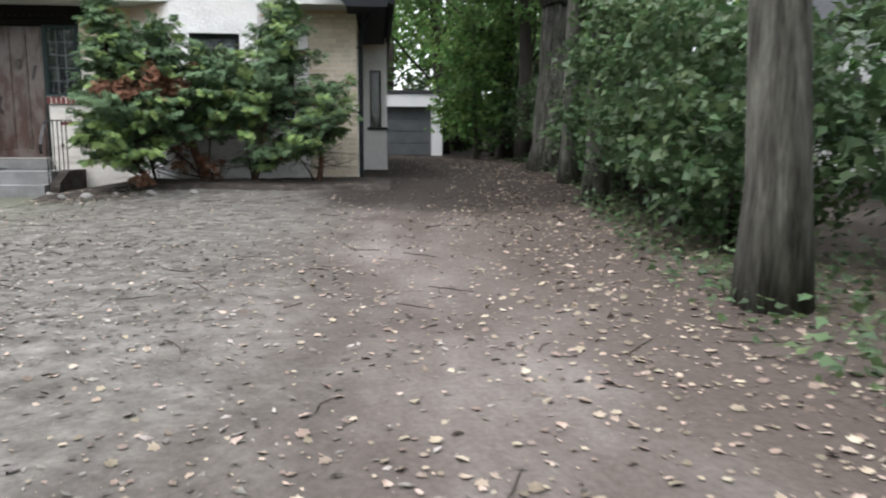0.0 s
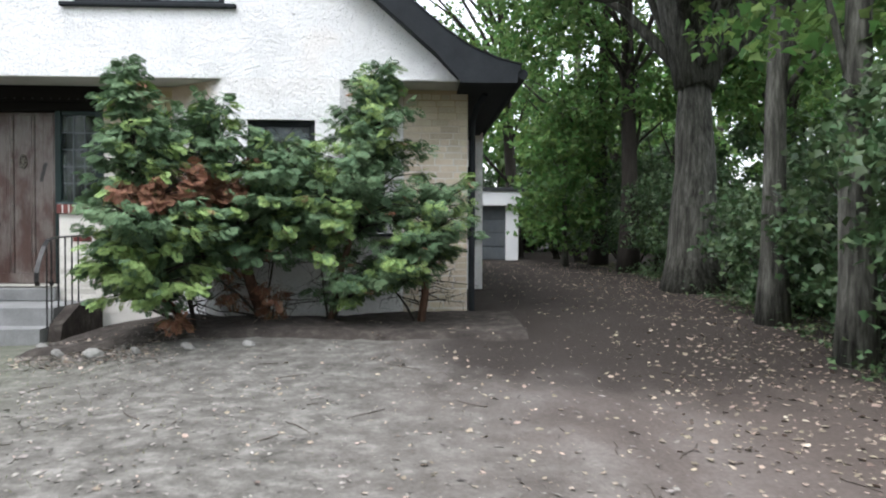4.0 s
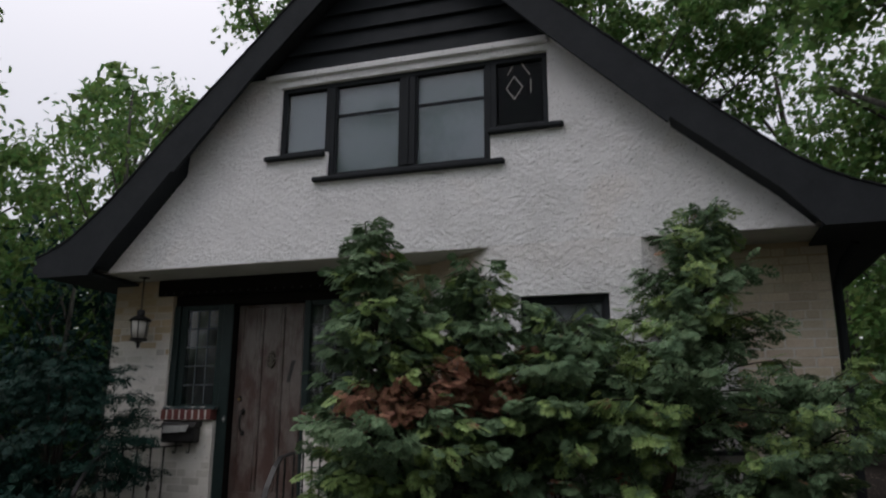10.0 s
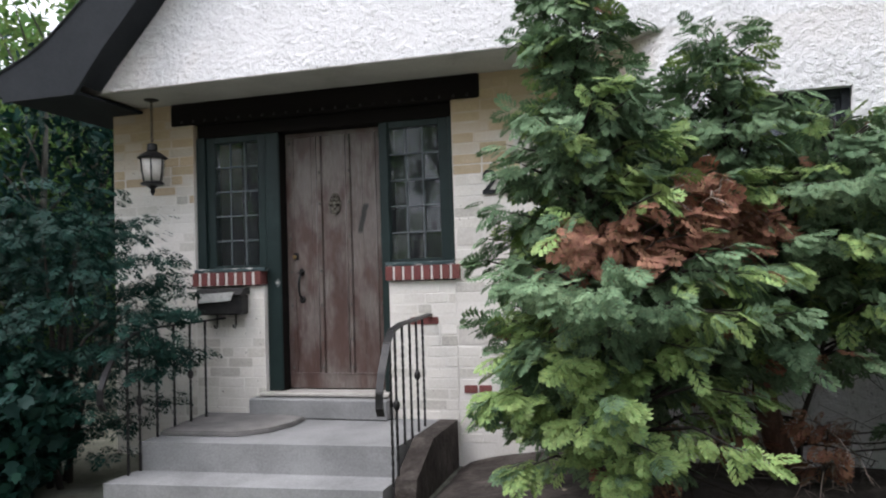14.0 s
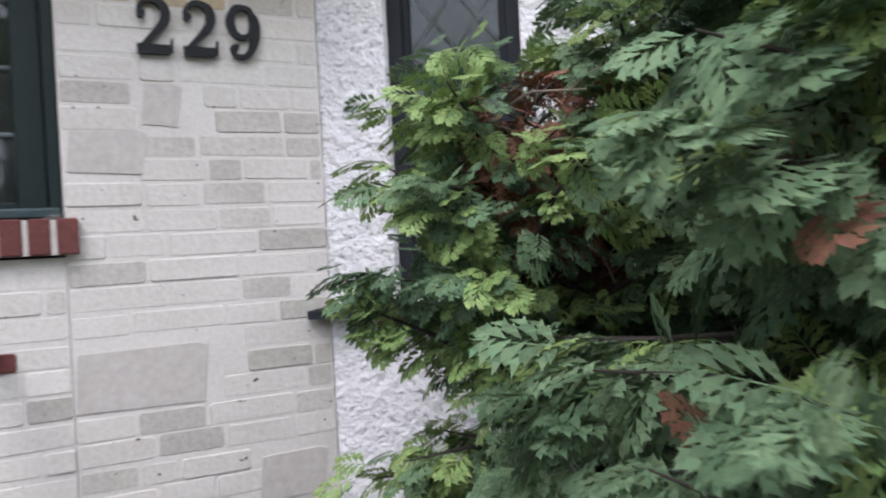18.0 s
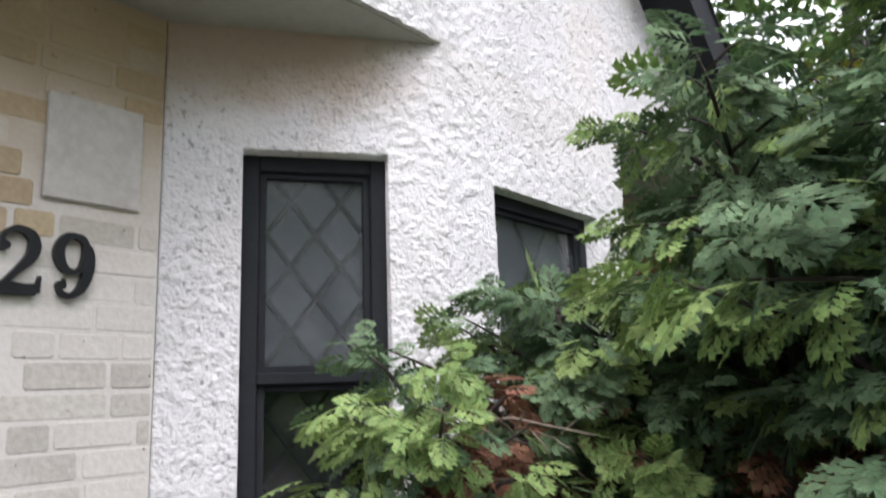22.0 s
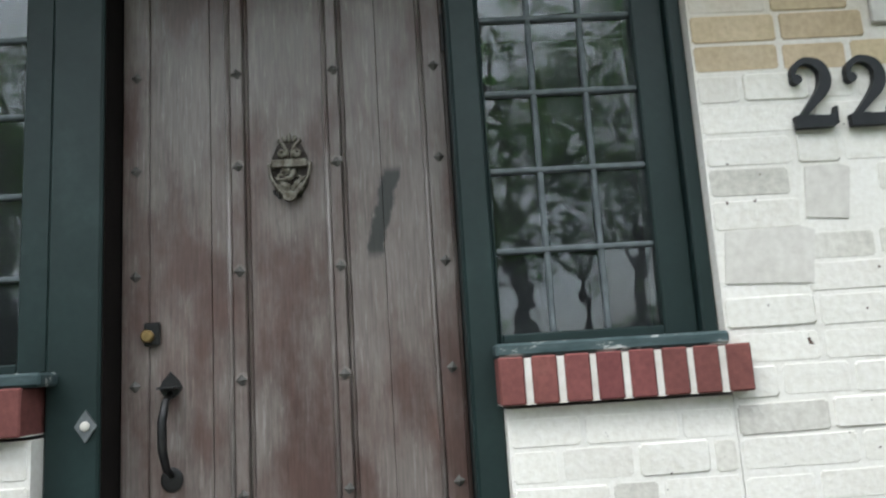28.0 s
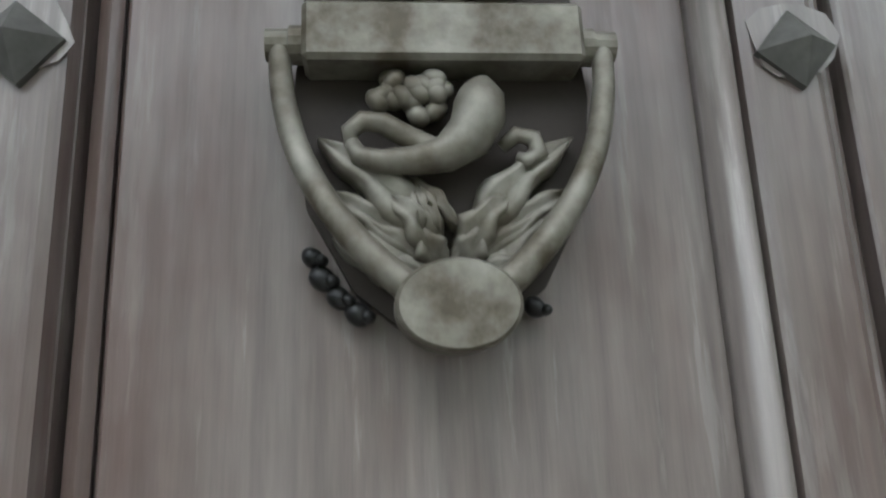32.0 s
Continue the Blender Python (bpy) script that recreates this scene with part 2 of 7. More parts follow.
def door_wood(name, rubbed=0.0):
    """Old brown paint worn to grey wood, with upright streaks and one charred smear."""
    m = bpy.data.materials.new(name)
    m.use_nodes = True
    n, l = m.node_tree.nodes, m.node_tree.links
    b = n["Principled BSDF"]
    co = n.new("ShaderNodeNewGeometry")

    def tex(scale, stretch, detail=8):
        mp, t = n.new("ShaderNodeMapping"), n.new("ShaderNodeTexNoise")
        mp.inputs["Scale"].default_value = stretch
        t.inputs["Scale"].default_value, t.inputs["Detail"].default_value, t.inputs["Roughness"].default_value = scale, detail, 0.65
        l.new(co.outputs["Position"], mp.inputs["Vector"])
        l.new(mp.outputs["Vector"], t.inputs["Vector"])
        return t.outputs["Fac"]

    def mixed(fac, a, c, kind="MIX"):
        x = n.new("ShaderNodeMix")
        x.data_type, x.blend_type = "RGBA", kind
        for socket, val in (("Factor", fac), ("A", a), ("B", c)):
            if isinstance(val, (float, tuple)):
                x.inputs[socket].default_value = val if isinstance(val, float) else (*val, 1)
            else:
                l.new(val, x.inputs[socket])
        return x.outputs["Result"]

    def calc(op, a, c=0.0, d=0.0):
        x = n.new("ShaderNodeMath")
        x.operation = op
        for k, val in enumerate((a, c, d)):
            if isinstance(val, float):
                x.inputs[k].default_value = val
            else:
                l.new(val, x.inputs[k])
        return x.outputs["Value"]

    def fade(val, lo, hi):
        x = n.new("ShaderNodeMapRange")
        x.interpolation_type = "SMOOTHSTEP"
        x.inputs["From Min"].default_value, x.inputs["From Max"].default_value = lo, hi
        l.new(val, x.inputs["Value"])
        return x.outputs["Result"]
    brown = ramp(n, [(0.32, (0.058, 0.031, 0.026)), (0.5, (0.082, 0.048, 0.041)), (0.68, (0.106, 0.068, 0.059))])
    l.new(tex(2.6, (1, 1, 0.4), 7), brown.inputs["Fac"])
    red = mixed(calc("MULTIPLY", fade(tex(3.4, (1, 1, 0.6), 5), 0.54, 0.66), 0.5), brown.outputs["Color"], (0.116, 0.066, 0.054))
    patch = fade(tex(3.0, (1.2, 1, 0.5), 6), 0.38 - rubbed, 0.58 - rubbed)
    grey = mixed(calc("MULTIPLY", patch, 0.72), red, (0.182, 0.160, 0.147))
    bare = mixed(calc("MULTIPLY", fade(tex(34.0, (1, 1, 0.16), 9), 0.52 - rubbed, 0.66 - rubbed), calc("MULTIPLY_ADD", patch, 0.28, 0.02)), grey, (0.23, 0.205, 0.188))
    streak = mixed(calc("MULTIPLY", fade(tex(110.0, (1, 1, 0.09), 8), 0.56 - rubbed, 0.64 - rubbed), calc("MULTIPLY_ADD", patch, 0.24, 0.0)), bare, (0.37, 0.35, 0.33))
    dark = mixed(calc("MULTIPLY", fade(tex(46.0, (1, 1, 0.04), 6), 0.60, 0.80), 0.6), streak, (0.046, 0.034, 0.030))
    sep = n.new("ShaderNodeSeparateXYZ")
    l.new(co.outputs["Position"], sep.inputs["Vector"])
    mid = calc("MULTIPLY_ADD", sep.outputs["Z"], 0.24, -0.2325)
    wob = calc("MULTIPLY_ADD", tex(16.0, (1, 1, 0.8), 4), 0.06, -0.030)
    dist = calc("ABSOLUTE", calc("SUBTRACT", calc("SUBTRACT", sep.outputs["X"], mid), wob))
    inz = calc("MULTIPLY", fade(sep.outputs["Z"], 1.765, 1.80), fade(calc("MULTIPLY", sep.outputs["Z"], -1.0), -2.012, -1.985))
    smear = calc("MULTIPLY", calc("MULTIPLY", calc("SUBTRACT", 1.0, fade(dist, 0.016, 0.028)), inz), 0.9)
    grain = mixed(0.6, dark, tex(190.0, (1, 1, 0.055), 5), "OVERLAY")
    final = mixed(smear, grain, (0.016, 0.018, 0.017))
    l.new(final, b.inputs["Base Color"])
    gloss = n.new("ShaderNodeMapRange")
    gloss.inputs["From Min"].default_value, gloss.inputs["From Max"].default_value = 0.35, 0.65
    gloss.inputs["To Min"].default_value, gloss.inputs["To Max"].default_value = 0.30, 0.46
    l.new(tex(14.0, (1, 1, 0.5), 6), gloss.inputs["Value"])
    l.new(gloss.outputs["Result"], b.inputs["Roughness"])
    b.inputs["Specular IOR Level"].default_value = 0.5
    bp = n.new("ShaderNodeBump")
    bp.inputs["Strength"].default_value, bp.inputs["Distance"].default_value = 0.5, 0.0014
    l.new(tex(60.0, (1, 1, 0.05), 8), bp.inputs["Height"])
    l.new(bp.outputs["Normal"], b.inputs["Normal"])
    return m


DOORWOOD = door_wood("weathered_brown_door_wood")
RUBBEDWOOD = door_wood("rubbed_pale_door_wood", 0.055)
CONCRETE = material("grey_concrete", [(0.2, (0.155, 0.155, 0.155)), (0.5, (0.23, 0.23, 0.23)), (0.8, (0.30, 0.30, 0.30))], 3, 9, 0.9, fine=80,
                    fine_amount=0.3, bump=0.35)
IRON = material("black_wrought_iron", [(0.3, (0.012, 0.012, 0.013)), (0.8, (0.035, 0.033, 0.032))], 20, 5, 0.45, fine=150, bump=0.3, bump_dist=0.001,
                metallic=0.4, spec=0.4)
BRONZE = material("dull_grey_bronze", [(0.34, (0.070, 0.056, 0.038)), (0.5, (0.145, 0.130, 0.105)), (0.68, (0.215, 0.200, 0.170))], 55, 7, 0.55, fine=200,
                  fine_amount=0.3, bump=0.25, bump_dist=0.0006, metallic=0.35, spec=0.4)
STEEL = material("worn_grey_steel", [(0.25, (0.055, 0.050, 0.046)), (0.5, (0.10, 0.095, 0.088)), (0.75, (0.17, 0.16, 0.15))], 40, 6, 0.6, fine=200,
                 fine_amount=0.3, bump=0.2, bump_dist=0.0006, metallic=0.35, spec=0.5)
BRASS = material("worn_brass", [(0.3, (0.24, 0.16, 0.07)), (0.8, (0.42, 0.30, 0.13))], 40, 4, 0.4, metallic=0.8, bump=0.1)
SHINGLE = material("dark_roof_shingle", [(0.3, (0.030, 0.032, 0.036)), (0.7, (0.060, 0.062, 0.068))], 6, 6, 0.9, fine=90, bump=0.5, vary=0.1)
NUMBER = material("black_number_paint", [(0.3, (0.008, 0.009, 0.011)), (0.8, (0.016, 0.017, 0.020))], 10, 4, 0.45, bump=0.1)
PLATE = material("pale_grey_plate", [(0.3, (0.50, 0.47, 0.43)), (0.8, (0.58, 0.55, 0.51))], 4, 6, 0.8, bump=0.15)
CURTAIN = material("pale_blind_cloth", [(0.3, (0.42, 0.46, 0.52)), (0.7, (0.52, 0.56, 0.62))], 2, 6, 0.9, bump=0.1)
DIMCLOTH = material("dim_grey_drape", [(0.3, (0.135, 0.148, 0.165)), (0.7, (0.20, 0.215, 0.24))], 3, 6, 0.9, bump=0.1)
# room darkness put into the colour of inner walls and backings
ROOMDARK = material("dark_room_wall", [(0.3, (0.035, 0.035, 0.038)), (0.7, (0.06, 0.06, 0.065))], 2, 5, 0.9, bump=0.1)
LEAD = material("grey_lead_came", [(0.3, (0.10, 0.11, 0.115)), (0.7, (0.17, 0.18, 0.185))], 20, 5, 0.5, metallic=0.3, bump=0.2)
MUNTIN = material("grey_muntin_paint", [(0.3, (0.08, 0.092, 0.098)), (0.7, (0.125, 0.14, 0.147))], 20, 5, 0.6, bump=0.3)
BARK = material("grey_brown_bark", [(0.34, (0.022, 0.021, 0.017)), (0.48, (0.064, 0.062, 0.052)), (0.70, (0.145, 0.142, 0.122))], 15, 10, 0.95, (1, 1, 0.13), fine=60,
                fine_amount=0.5, bump=1.0, bump_dist=0.05, bump_scale=20)
DARKBARK = material("dark_bark", [(0.25, (0.022, 0.018, 0.016)), (0.6, (0.050, 0.042, 0.036)), (0.85, (0.08, 0.07, 0.06))], 9, 9, 0.95, (1, 1, 0.2), fine=45,
                    fine_amount=0.4, bump=0.9, bump_dist=0.012, bump_scale=18)
REDBARK = material("red_brown_cedar_bark", [(0.32, (0.030, 0.017, 0.012)), (0.5, (0.105, 0.058, 0.042)), (0.72, (0.22, 0.125, 0.090))], 16, 8, 0.95, (1, 1, 0.12), fine=60,
                   fine_amount=0.4, bump=1.0, bump_dist=0.02, bump_scale=24)
LEAF = material("green_leaf", [(0.3, (0.075, 0.145, 0.044)), (0.6, (0.128, 0.220, 0.064)), (0.85, (0.21, 0.285, 0.084))], 1.2, 4, 0.6, fine=25, fine_amount=0.15,
                bump=0, vary=0.45, island=True, translucent=0.5, spec=0.3)
YELLOWLEAF = material("yellow_green_leaf", [(0.3, (0.12, 0.15, 0.02)), (0.7, (0.24, 0.22, 0.03))], 1.5, 4, 0.6, fine=25, fine_amount=0.15, bump=0, vary=0.4,
                      island=True, translucent=0.4)
HEDGELEAF = material("hedge_leaf", [(0.3, (0.048, 0.090, 0.038)), (0.6, (0.088, 0.140, 0.060)), (0.85, (0.155, 0.205, 0.100))], 1.4, 4, 0.5, fine=25, fine_amount=0.15,
                     bump=0, vary=0.45, island=True, translucent=0.3, spec=0.4)
# dark blue-green leaf, taken further down to hold the shade of trees overhead
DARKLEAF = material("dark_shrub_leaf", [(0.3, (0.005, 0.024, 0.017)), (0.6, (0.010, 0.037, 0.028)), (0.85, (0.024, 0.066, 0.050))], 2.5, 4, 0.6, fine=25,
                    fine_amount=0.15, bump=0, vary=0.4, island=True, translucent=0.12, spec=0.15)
CEDAR = material("cedar_spray_green", [(0.3, (0.086, 0.147, 0.080)), (0.55, (0.147, 0.226, 0.122)), (0.8, (0.228, 0.312, 0.172))], 3.0, 4, 0.7, fine=30,
                 fine_amount=0.2, bump=0, vary=0.35, island=True, translucent=0.25, spec=0.14)
CEDARTIP = material("fresh_cedar_spray", [(0.3, (0.195, 0.300, 0.098)), (0.8, (0.330, 0.440, 0.158))], 3.0, 4, 0.6, fine=30, fine_amount=0.2, bump=0, vary=0.3,
                    island=True, translucent=0.25)
DEADCEDAR = material("rust_brown_dead_cedar", [(0.3, (0.16, 0.072, 0.045)), (0.6, (0.29, 0.145, 0.090)), (0.85, (0.44, 0.27, 0.18))], 5, 4, 0.8, fine=30, bump=0,
                     vary=0.3, island=True, translucent=0.15)
LITTER = material("fallen_leaf", [(0.25, (0.13, 0.10, 0.08)), (0.5, (0.27, 0.215, 0.165)), (0.8, (0.47, 0.41, 0.345))], 6, 4, 0.8, fine=40, bump=0, vary=0.5,
                  island=True)
GRASS = material("sparse_grass", [(0.3, (0.10, 0.125, 0.05)), (0.55, (0.19, 0.20, 0.10)), (0.8, (0.34, 0.31, 0.22))], 3, 4, 0.7, fine=30, bump=0, vary=0.35, island=True, translucent=0.2)
CHIPS = material("grey_wood_chips", [(0.25, (0.065, 0.057, 0.051)), (0.5, (0.155, 0.140, 0.127)), (0.8, (0.38, 0.355, 0.325))], 7, 4, 0.9, fine=40, bump=0, vary=0.55,
                 island=True)
PALETWIG = material("pale_dry_twig", [(0.3, (0.20, 0.155, 0.125)), (0.7, (0.36, 0.30, 0.25))], 10, 4, 0.9, bump=0.2)
TWIG = material("dry_twig", [(0.3, (0.05, 0.04, 0.034)), (0.7, (0.11, 0.09, 0.075))], 10, 4, 0.9, bump=0.2)
PAPER = material("newspaper", [(0.3, (0.45, 0.45, 0.44)), (0.7, (0.62, 0.62, 0.60))], 30, 5, 0.8, fine=90, fine_amount=0.4, bump=0)
WHITEPAINT = material("white_paint", [(0.3, (0.72, 0.73, 0.75)), (0.7, (0.80, 0.81, 0.82))], 2, 6, 0.6, bump=0.1)
GARAGEDOOR = material("slate_garage_door", [(0.3, (0.075, 0.085, 0.095)), (0.7, (0.105, 0.115, 0.125))], 2, 6, 0.6, bump=0.1)
STONE = material("field_stone", [(0.3, (0.16, 0.155, 0.145)), (0.7, (0.30, 0.29, 0.275))], 6, 6, 0.9, bump=0.5, vary=0.2)
MULCH = material("dark_soil", [(0.25, (0.021, 0.017, 0.015)), (0.52, (0.046, 0.038, 0.033)), (0.75, (0.10, 0.087, 0.076))], 7, 10, 0.95, fine=40, fine_amount=0.5,
                 bump=1.0, bump_dist=0.02, bump_scale=22)


def glass(name, tint, rough, dust=0.0, ior=1.5):
    m = bpy.data.materials.new(name)
    m.use_nodes = True
    n, l = m.node_tree.nodes, m.node_tree.links
    b = n["Principled BSDF"]
    b.inputs["Base Color"].default_value = (*tint, 1)
    b.inputs["Roughness"].default_value, b.inputs["IOR"].default_value = rough, ior
    b.inputs["Transmission Weight"].default_value = 1.0
    co, t, bp = n.new("ShaderNodeNewGeometry"), n.new("ShaderNodeTexNoise"), n.new("ShaderNodeBump")
    t.inputs["Scale"].default_value = 9
    bp.inputs["Strength"].default_value, bp.inputs["Distance"].default_value = 0.25, 0.004
    l.new(co.outputs["Position"], t.inputs["Vector"])
    l.new(t.outputs["Fac"], bp.inputs["Height"])
    l.new(bp.outputs["Normal"], b.inputs["Normal"])
    if dust > 0:
        film, mixer, sm, mr = n.new("ShaderNodeBsdfDiffuse"), n.new("ShaderNodeMixShader"), n.new("ShaderNodeTexNoise"), n.new("ShaderNodeMapRange")
        film.inputs["Color"].default_value = (0.42, 0.45, 0.47, 1)
        sm.inputs["Scale"].default_value, sm.inputs["Detail"].default_value = 7, 5
        mr.inputs["From Min"].default_value, mr.inputs["From Max"].default_value = 0.3, 0.7
        mr.inputs["To Min"].default_value, mr.inputs["To Max"].default_value = dust * 0.4, dust * 1.6
        l.new(co.outputs["Position"], sm.inputs["Vector"])
        l.new(sm.outputs["Fac"], mr.inputs["Value"])
        l.new(mr.outputs["Result"], mixer.inputs["Fac"])
        l.new(b.outputs["BSDF"], mixer.inputs[1])
        l.new(film.outputs["BSDF"], mixer.inputs[2])
        l.new(mixer.outputs["Shader"], n["Material Output"].inputs["Surface"])
    return m


FLAKED = material("flaking_green_paint", [(0.40, (0.030, 0.050, 0.053)), (0.56, (0.055, 0.078, 0.080)), (0.60, (0.42, 0.42, 0.40)), (0.70, (0.55, 0.55, 0.53))], 14, 8, 0.7, (0.6, 2, 2), fine=60, bump=0.4, bump_dist=0.002)
MATCLOTH = material("grey_door_mat", [(0.3, (0.13, 0.125, 0.12)), (0.7, (0.22, 0.21, 0.20))], 6, 6, 0.95, fine=120, bump=0.5)
HAZYGLASS = glass("hazy_storm_glass", (0.80, 0.84, 0.86), 0.10, 0.085)
PALESILL = material("pale_worn_sill_wood", [(0.3, (0.30, 0.285, 0.26)), (0.6, (0.42, 0.40, 0.37)), (0.85, (0.52, 0.50, 0.46))], 8, 6, 0.8, (0.4, 2, 2), fine=60, bump=0.3)
GLASS = glass("old_window_glass", (0.85, 0.9, 0.9), 0.02)
DIMGLASS = glass("dark_low_ior_glass", (0.45, 0.47, 0.48), 0.15, 0.0, 1.15)
DUSTYGLASS = glass("dusty_old_glass", (0.80, 0.86, 0.86), 0.0, 0.03)


def ground_material():
    m = bpy.data.materials.new("bare_trodden_earth")
    m.use_nodes = True
    n, l = m.node_tree.nodes, m.node_tree.links
    b = n["Principled BSDF"]
    co = n.new("ShaderNodeNewGeometry")

    def tex(scale, detail=8, stretch=(1, 1, 1)):
        t, mp = n.new("ShaderNodeTexNoise"), n.new("ShaderNodeMapping")
        mp.inputs["Scale"].default_value = stretch
        t.inputs["Scale"].default_value, t.inputs["Detail"].default_value, t.inputs["Roughness"].default_value = scale, detail, 0.62
        l.new(co.outputs["Position"], mp.inputs["Vector"])
        l.new(mp.outputs["Vector"], t.inputs["Vector"])
        return t
    earth = ramp(n, [(0.28, (0.056, 0.046, 0.041)), (0.46, (0.100, 0.084, 0.076)), (0.60, (0.165, 0.146, 0.136)), (0.76, (0.31, 0.29, 0.275))])
    l.new(tex(0.9, 12, (1.0, 0.45, 1.0)).outputs["Fac"], earth.inputs["Fac"])
    grey = ramp(n, [(0.3, (0.064, 0.060, 0.053)), (0.5, (0.115, 0.108, 0.098)), (0.75, (0.225, 0.214, 0.198))])
    l.new(tex(6.0, 12).outputs["Fac"], grey.inputs["Fac"])
    sep = n.new("ShaderNodeSeparateXYZ")
    l.new(co.outputs["Position"], sep.inputs["Vector"])
    # the drive on the house's side keeps its brown earth; the yard beside the walk is greyer
    add = n.new("ShaderNodeMath")
    add.operation = "MULTIPLY_ADD"
    add.inputs[1].default_value, add.inputs[2].default_value = 1.6, 4.0
    l.new(tex(0.7, 6).outputs["Fac"], add.inputs[0])
    mr = n.new("ShaderNodeMapRange")
    sub = n.new("ShaderNodeMath")
    sub.operation = "SUBTRACT"
    l.new(sep.outputs["X"], sub.inputs[0])
    l.new(add.outputs["Value"], sub.inputs[1])
    mr.inputs["From Min"].default_value, mr.inputs["From Max"].default_value = -0.9, 0.9
    l.new(sub.outputs["Value"], mr.inputs["Value"])
    mix = n.new("ShaderNodeMix")
    mix.data_type = "RGBA"
    l.new(mr.outputs["Result"], mix.inputs["Factor"])
    l.new(grey.outputs["Color"], mix.inputs["A"])
    l.new(earth.outputs["Color"], mix.inputs["B"])
    # darker soil towards the hedge; beside the house canopy shade is painted over the soil
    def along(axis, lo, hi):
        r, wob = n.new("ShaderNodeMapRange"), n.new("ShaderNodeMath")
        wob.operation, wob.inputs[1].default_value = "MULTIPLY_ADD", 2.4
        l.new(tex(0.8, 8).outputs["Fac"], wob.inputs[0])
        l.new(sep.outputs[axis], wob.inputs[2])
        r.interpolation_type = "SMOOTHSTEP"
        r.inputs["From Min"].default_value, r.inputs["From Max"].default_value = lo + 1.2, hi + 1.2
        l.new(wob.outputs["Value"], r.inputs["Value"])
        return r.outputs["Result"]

    def product(a, c):
        p = n.new("ShaderNodeMath")
        p.operation = "MULTIPLY"
        l.new(a, p.inputs[0])
        if isinstance(c, float):
            p.inputs[1].default_value = c
        else:
            l.new(c, p.inputs[1])
        return p.outputs["Value"]
    # the second tone is the painted canopy shade on the drive beside the house
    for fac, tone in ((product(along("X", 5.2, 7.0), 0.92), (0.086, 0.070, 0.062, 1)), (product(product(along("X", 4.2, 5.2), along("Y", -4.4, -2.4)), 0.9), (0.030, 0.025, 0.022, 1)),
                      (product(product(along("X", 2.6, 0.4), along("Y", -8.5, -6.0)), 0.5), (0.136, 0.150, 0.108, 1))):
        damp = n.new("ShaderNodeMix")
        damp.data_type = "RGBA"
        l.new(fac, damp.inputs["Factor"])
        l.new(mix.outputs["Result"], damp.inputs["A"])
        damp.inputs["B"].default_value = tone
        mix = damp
    ov = n.new("ShaderNodeMix")
    ov.data_type, ov.blend_type = "RGBA", "OVERLAY"
    ov.inputs["Factor"].default_value = 0.45
    l.new(mix.outputs["Result"], ov.inputs["A"])
    l.new(tex(38, 6).outputs["Fac"], ov.inputs["B"])
    l.new(ov.outputs["Result"], b.inputs["Base Color"])
    b.inputs["Roughness"].default_value, b.inputs["Specular IOR Level"].default_value = 0.95, 0.1
    bp = n.new("ShaderNodeBump")
    bp.inputs["Strength"].default_value, bp.inputs["Distance"].default_value = 0.7, 0.015
    l.new(tex(30, 8).outputs["Fac"], bp.inputs["Height"])
    l.new(bp.outputs["Normal"], b.inputs["Normal"])
    return m


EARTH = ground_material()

# ---- building helpers ----
BASE = {}


def finish(ob, mat, label, category, group, kind):
    if mat is not None and ob.data is not None:
        ob.data.materials.append(mat)
    return tagged(ob, label, category, group, kind)


def thing(name, at, label, category, group="", kind=""):
    ob = new(name)
    ob.location = at
    BASE[ob] = Vector(at)
    return tagged(ob, label, category, group, kind)


def solid(name, bm, mat, label, category, kind="structure", group="", smooth=False):
    me = bpy.data.meshes.new(name)
    bmesh.ops.recalc_face_normals(bm, faces=bm.faces)
    bm.to_mesh(me)
    bm.free()
    if smooth:
        me.shade_smooth()
    ob = new(name, me)
    BASE[ob] = Vector((0, 0, 0))
    return finish(ob, mat, label, category, group, kind)


def part(name, bm, mat, parent, label="", smooth=False):
    bm.transform(Matrix.Translation(-BASE[parent]))
    me = bpy.data.meshes.new(name)
    bmesh.ops.recalc_face_normals(bm, faces=bm.faces)
    bm.to_mesh(me)
    bm.free()
    if smooth:
        me.shade_smooth()
    ob = new(name, me)
    ob.parent = parent
    BASE[ob] = BASE[parent]
    return finish(ob, mat, label, "", "", "")


def piece(name, me, parent, at, turn=None):
    ob = new(name, me)
    ob.parent = parent
    ob.location = Vector(at) - BASE[parent]
    if turn is not None:
        ob.rotation_euler = turn
    return ob


def big(name, verts, tris, mat, parent=None, label="", category="", kind="", smooth=False):
    """One mesh from arrays."""
    verts, tris = np.asarray(verts, np.float32), np.asarray(tris, np.int32)
    if parent is not None:
        verts = verts - np.array(BASE[parent], np.float32)
    me = bpy.data.meshes.new(name)
    k = tris.shape[1]
    me.vertices.add(len(verts))
    me.vertices.foreach_set("co", verts.ravel())
    me.loops.add(tris.size)
    me.loops.foreach_set("vertex_index", tris.ravel())
    me.polygons.add(len(tris))
    me.polygons.foreach_set("loop_start", np.arange(0, tris.size, k, dtype=np.int32))
    me.update(calc_edges=True)
    if smooth:
        me.shade_smooth()
    ob = new(name, me)
    BASE[ob] = Vector((0, 0, 0))
    if parent is not None:
        ob.parent = parent
        BASE[ob] = BASE[parent]
    return finish(ob, mat, label, category, "", kind)


